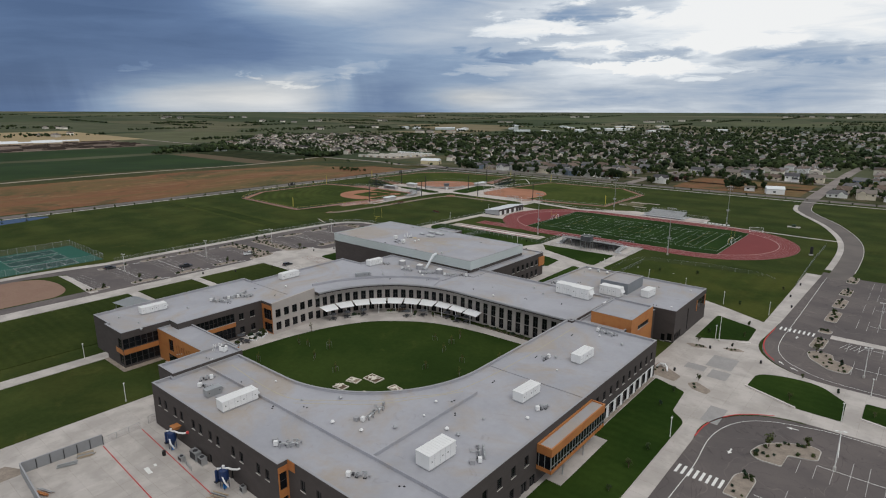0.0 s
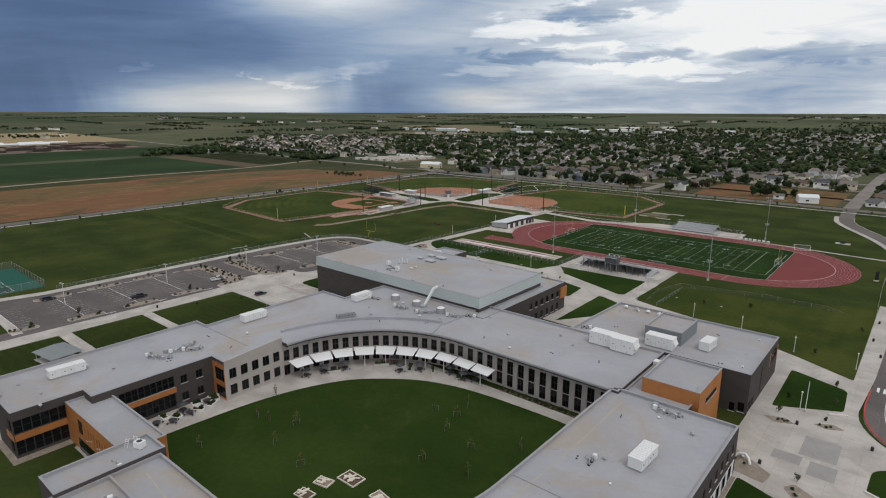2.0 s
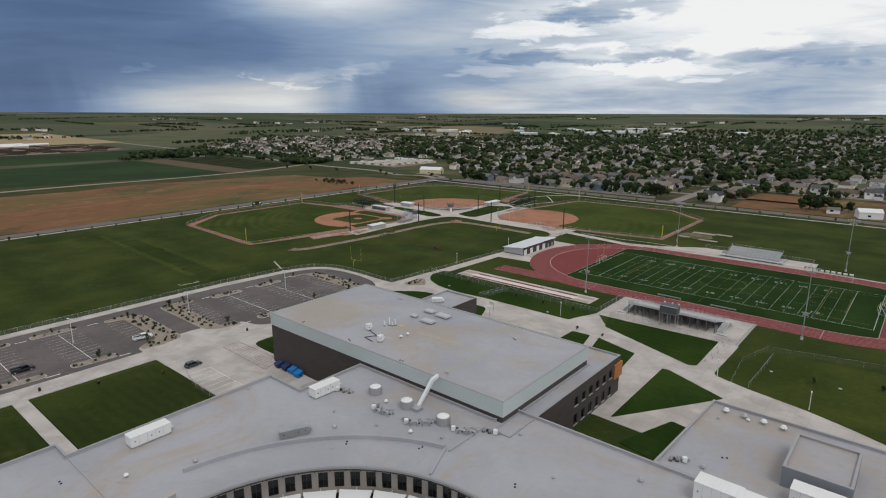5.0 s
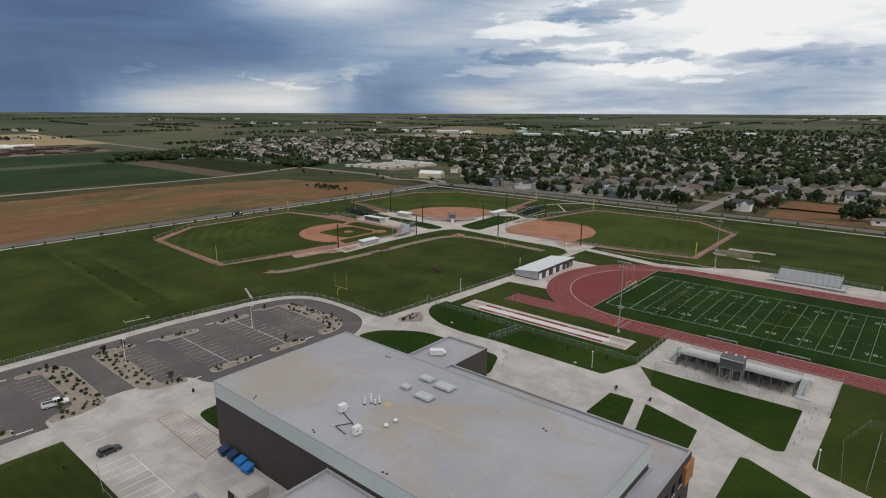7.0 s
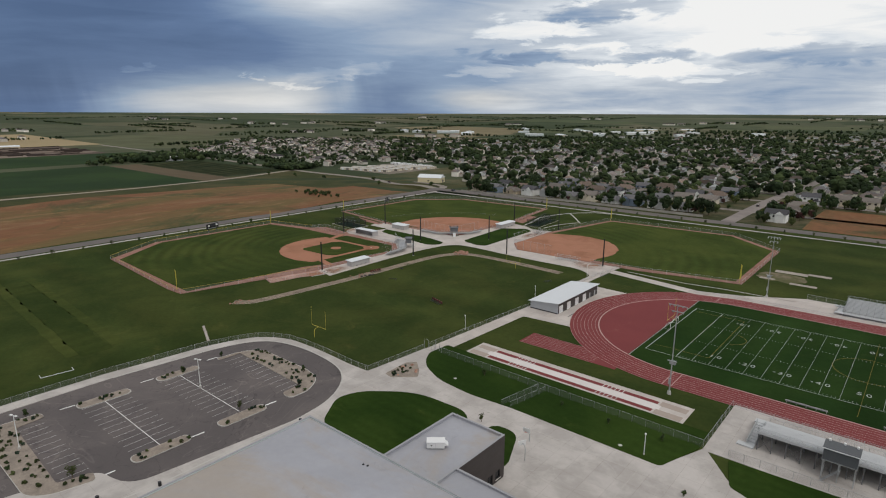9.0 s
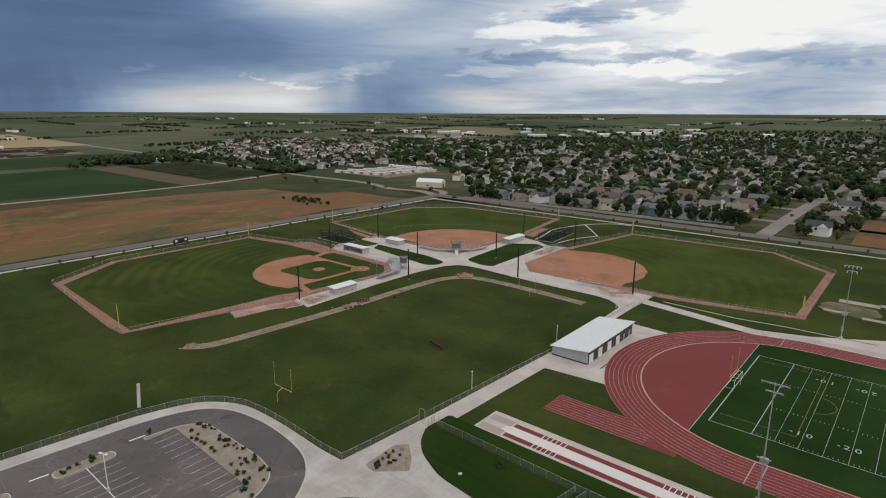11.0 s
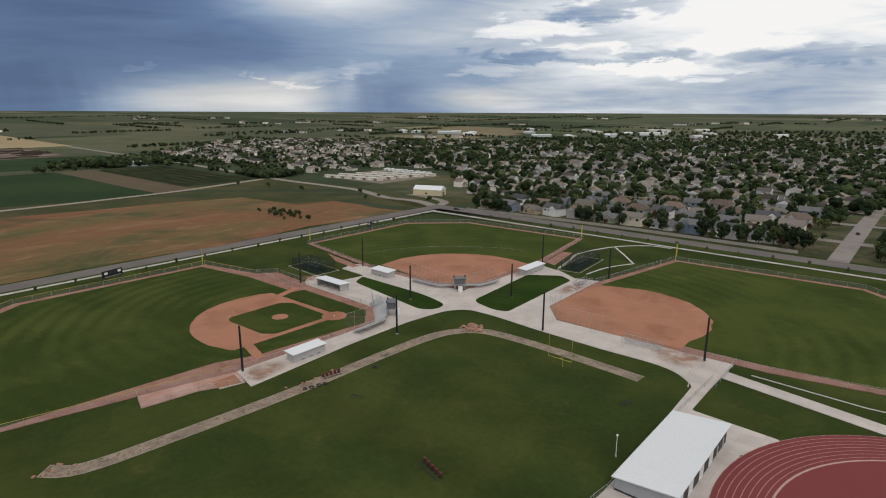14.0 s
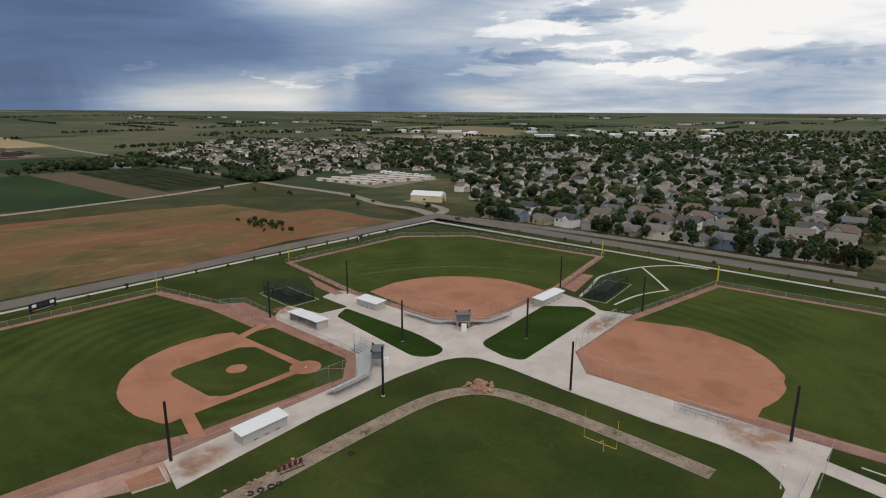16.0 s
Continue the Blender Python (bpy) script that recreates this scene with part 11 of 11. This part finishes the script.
MEADOW = mat("dull_meadow_grass", (0.060, 0.068, 0.032), 0.97, 0.1, var=0.35, s1=0.02, s2=0.3, tint=(0.098, 0.086, 0.046), bump=0.5, bs=1.5)
tagged(new("verge_3", patch("verge_3", -655, -484, 549, 622, VERGE, 0.05, 15, 4.0)), "rough green verge along the grey road", "verge", kind="structure")
tagged(new("meadow_field", patch("meadow_field", -640, -484, 622, 780, MEADOW, 0.06, 15, 4.0)), "dull dry meadow grass round the cream shed", "field", kind="structure")
dirt_line = smooth_line([(-665, -200), (-688, 150), (-690, 300), (-700, 371), (-722, 440), (-750, 545), (-764, 604)])
single("dirt_road", M().add([(x, y, land(x, y) + 0.22) for x, y in offset(dirt_line, -4)] + [(x, y, land(x, y) + 0.22) for x, y in offset(dirt_line, 4)], [(i, i + 1, len(dirt_line) + i + 1, len(dirt_line) + i) for i in range(len(dirt_line) - 1)]), DIRT, "pale dirt farm road between fields", "road", kind="structure")
tagged(new("crop_field_1", patch("crop_field_1", -1000, -716, -300, 466, CROP, 0.08, 40)), "dark green crop field", "field", kind="structure")
tagged(new("ploughed_field", patch("ploughed_field", -990, -738, 468, 506, mat("ploughed_soil", (0.105, 0.080, 0.050), 0.97, 0.1, var=0.2, s1=0.02, s2=0.4, stretch=(1, 4, 1)), 0.1, 20)), "brown ploughed strip of field", "field", kind="structure")
NURS = grass_mat("nursery_rows", (0.020, 0.030, 0.012), (0.028, 0.036, 0.015), 0.55, 1, 13.0)
tagged(new("crop_field_2", patch("crop_field_2", -985, -768, 508, 590, NURS, 0.12, 20)), "dark rows of a nursery field", "field", kind="structure")
tagged(new("crop_field_3", patch("crop_field_3", -1235, -1045, 60, 600, CROP, 0.10, 60)), "wide dark green crop field", "field", kind="structure")
tagged(new("grain_field", patch("grain_field", -2050, -1500, 120, 650, TAN, 0.3, 80)), "ripe tan grain field", "field", kind="structure")
LOTSOIL = mat("trampled_feedlot_soil", (0.105, 0.078, 0.062), 0.97, 0.1, var=0.4, s1=0.012, s2=0.09, tint=(0.20, 0.155, 0.125), stretch=(2.5, 0.5, 1))
tagged(new("feedlot_yard", patch("feedlot_yard", -1498, -1238, 150, 560, LOTSOIL, 0.25, 40)), "brown trampled feedlot yard beyond the crops", "yard", kind="structure")
fl_rnd = random.Random(404)
pens = M()
for i in range(90):
    x, y, l = fl_rnd.uniform(-1490, -1250), fl_rnd.uniform(160, 550), fl_rnd.uniform(10, 26)
    z = land(x, y)
    pens.cyl((x, y - l, z + 1.2), (x, y + l, z + 1.2), 0.5, None, 5)
    pens.box(x + 2, x + 2 + fl_rnd.uniform(2, 7), y - l, y + l, z - 0.5, z + fl_rnd.uniform(0.5, 1.6))
single("feedlot_pens", pens, SOILDARK, "dark rails and trampled mounds of the feedlot pens", "pens", kind="stuff")
def land_strip(name, line, w, material, dz, label):
    """A road that follows the land along a line."""
    a, b = offset(line, -w), offset(line, w)
    n = len(line)
    m = M().add([(x, y, land(x, y) + dz) for x, y in a] + [(x, y, land(x, y) + dz) for x, y in b], [(i, n + i, n + i + 1, i + 1) for i in range(n - 1)])
    single(name, m, material, label, "road", kind="structure")


PALEROAD = mat("pale_worn_road", (0.235, 0.205, 0.178), 0.93, 0.2, var=0.15, s1=0.05, s2=1.0)
# the grey road west of the corner comes down from the level road to the lower land
west_line = smooth_line([(-481.5, 554), (-495, 560.5), (-510, 566), (-541, 575.5), (-575, 588.5), (-617, 604), (-660, 606), (-721, 603), (-770, 605), (-980, 621), (-1270, 632), (-1700, 645)])
west_z = [(land(x, y) + 0.25) * sm((-482 - x) / 85) + Z_A * (1 - sm((-482 - x) / 85)) for x, y in west_line]
w_n = len(west_line)
west_v = [(x, y, z - d) for e, d in ((-6.5, 3.0), (-4.4, 0.0), (4.4, 0.0), (6.5, 3.0)) for (x, y), z in zip(offset(west_line, e), west_z)]
single("road_11", M().add(west_v[w_n:3 * w_n], [(i, w_n + i, w_n + i + 1, i + 1) for i in range(w_n - 1)]), PALEROAD, "grey road running west past the nursery field", "road", kind="structure")
for bank_no in (0, 2):
    single("road_bank_%d" % (bank_no // 2 + 1), M().add(west_v[bank_no * w_n:(bank_no + 2) * w_n], [(i, w_n + i, w_n + i + 1, i + 1) for i in range(w_n - 1)]), VERGE, "rough grass bank beside the grey road", "verge", kind="structure")
land_strip("road_12", dense([(-711, 790), (-708, 900), (-706, 1080), (-697, 1260), (-690, 1500)], 25.0), 5.0, PALEROAD, 0.5, "pale road running out towards the town")
land_strip("road_10", smooth_line([(-484, 560), (-500, 590), (-530, 606), (-560, 612)]), 3.6, PALEROAD, 0.42, "short drive to the cream metal shed")
for x, y, z, rz, paint, tone in ((-612, 602.5, land(-612, 602.5) + 0.26, 160, CARWHITE, "white"), (-574.5, 588.5, west_z[min(range(w_n), key=lambda i: abs(west_line[i][0] + 574.5))], 158, CARBLACK, "black"), (-456, 551.5, Z_A, 0, CARBLACK, "black"), (-231, 640, Z_A + 0.02, 90, CARGREY, "grey")):
    car(x, y, rz, paint, tone + " car standing on the road near the town", "suv", z)
tagged(new("vacant_lot", patch("vacant_lot", -190, -84, 563, 656, DRY, 0.12, 20, 2.0)), "dry grass vacant lot among the houses", "field", kind="structure")


def shed_hall(x, y, rz, w, d, h, label, wall=None, roof=None, cat="shed", group=""):
    t = thing("shed", label, cat, x, y, land(x, y), rz, group)
    wall, roof = wall or WHITE, roof or WHITEROOF
    part("wall", M().box(-w / 2, w / 2, -d / 2, d / 2, -1, h), wall, t)
    part("gable_wall", M().add([(s * w / 2, -d / 2, h) for s in (-1, 1)] + [(s * w / 2, d / 2, h) for s in (-1, 1)] + [(s * w / 2, 0, h + d * 0.2) for s in (-1, 1)], [(0, 4, 2), (1, 3, 5)]), wall, t)
    part("roof", M().gable(-w / 2, w / 2, -d / 2, d / 2, h, h + d * 0.22, 0.3, "x"), roof, t)
    part("roller_door", M().box(w / 2 - 0.02, w / 2 + 0.05, -2, 2, 0, 3.4), DARKSTEEL, t)
    part("window", M().box(-2, 0, -d / 2 - 0.05, -d / 2 + 0.02, 1.6, 2.8), GLASS, t)
    return t


TANROOF = mat("weathered_tan_metal_roof", (0.46, 0.43, 0.39), 0.6, 0.3, var=0.1)
YARDG = mat("dull_yard_gravel", (0.19, 0.165, 0.135), 0.97, 0.1, var=0.25, s1=0.05, s2=0.5)
CREAM = mat("cream_metal", (0.60, 0.52, 0.34), 0.6, 0.3, var=0.08)
shed_hall(-546, 624, 22, 26, 14, 5.4, "cream walled metal shed with white gabled roof", CREAM)
shed_hall(-104.5, 573, 20, 14, 10, 4.6, "small white barn with gabled roof on dry grass", WHITE, WHITEROOF, "barn")
shed_hall(-126, 580, 10, 8, 7, 3.0, "white garden shed under tall trees", WHITE, SHINGLE[3])
for i, (x, y, l) in enumerate(((-692, 662, 72), (-690, 680, 72), (-684, 698, 66), (-678, 716, 66), (-668, 734, 54))):
    t = thing("storage_units", "long low pale storage unit row with flat white roof", "storage units", x, y, land(x, y), 14, group="storage unit rows")
    part("wall", M().box(-l / 2, l / 2, -4, 4, -1, 2.7), SIDINGS[0], t)
    part("roof", M().add([(-l / 2 - 0.3, -4.3, 2.7), (l / 2 + 0.3, -4.3, 2.7), (l / 2 + 0.3, 4.3, 2.7), (-l / 2 - 0.3, 4.3, 2.7), (-l / 2 - 0.3, 0, 3.3), (l / 2 + 0.3, 0, 3.3)], [(0, 1, 5, 4), (2, 3, 4, 5), (1, 2, 5), (3, 0, 4), (3, 2, 1, 0)]), TANROOF, t)
    for k in range(int(l / 7)):
        part("unit_door", M().box(-l / 2 + 2 + k * 7, -l / 2 + 6 + k * 7, -4.06, -4.0, 0, 2.3), SHINGLE[3] if k % 2 else WHITE, t)
tagged(new("storage_yard", patch("storage_yard", -734, -638, 652, 746, YARDG, 0.12, 12)), "gravel yard round the storage units", "yard", kind="structure")
for i in range(22):
    g = random.Random(700 + i)
    x, y = g.uniform(-728, -645), g.choice((744, 748)) + g.uniform(-3, 3)
    t = thing("parked_trailer", "white camper trailer parked by the storage units", "trailer", x, y, land(x, y), g.choice((80, 95)), group="parked trailers")
    part("body", M().prism(rounded(rect(-3.6, 3.6, -1.2, 1.2), 0.4, 3), 0.6, 3.0), WHITE, t)
    part("window", M().box(-1.5, 1.2, -1.23, -1.19, 1.7, 2.4), GLASS, t)
    for s in (-1, 1):
        part("wheel", M().cyl((0.3, s * 1.0, 0.4), (0.3, s * 1.2, 0.4), 0.4, None, 10), BLACKPOLE, t)
for i in range(8):
    shed_hall(-1440 - rnd.uniform(0, 70), 250 + rnd.uniform(0, 220), rnd.uniform(80, 100), rnd.uniform(24, 60), 11, 4, "far farm shed with pale roof", SIDINGS[3], WHITEROOF, "farm shed", "farm sheds")
shed_hall(-1008, 566, 60, 24, 10, 4.5, "white farm building among dark trees", WHITE, WHITEROOF, "farm shed")
sg = random.Random(31)
for i in range(26):
    x, y = -533 + sg.gauss(0, 11), 463 + sg.gauss(0, 5)
    tree(BIG[sg.choice((1, 2, 2))], x, y, sg.uniform(0.25, 0.45), sg.uniform(0, 360), "bushes in the dry field")
for x, y in ((-735, 548), (-700, 560), (-655, 566), (-560, 560), (-600, 590), (-512, 585)):
    tree(BIG[1], x, y, 0.55, x, "scattered field trees")
# young trees and posts along the roads
for i in range(34):
    tree(SMALL[sg.choice((0, 2))], -461.5 + sg.uniform(-1, 1), 60 + i * 14.0, sg.uniform(0.5, 0.8), sg.uniform(0, 360), "young street trees")
for i in range(30):
    tree(SMALL[sg.choice((0, 2))], -450 + i * 15.0, 542 + sg.uniform(-1, 1), sg.uniform(0.5, 0.8), sg.uniform(0, 360), "young street trees")
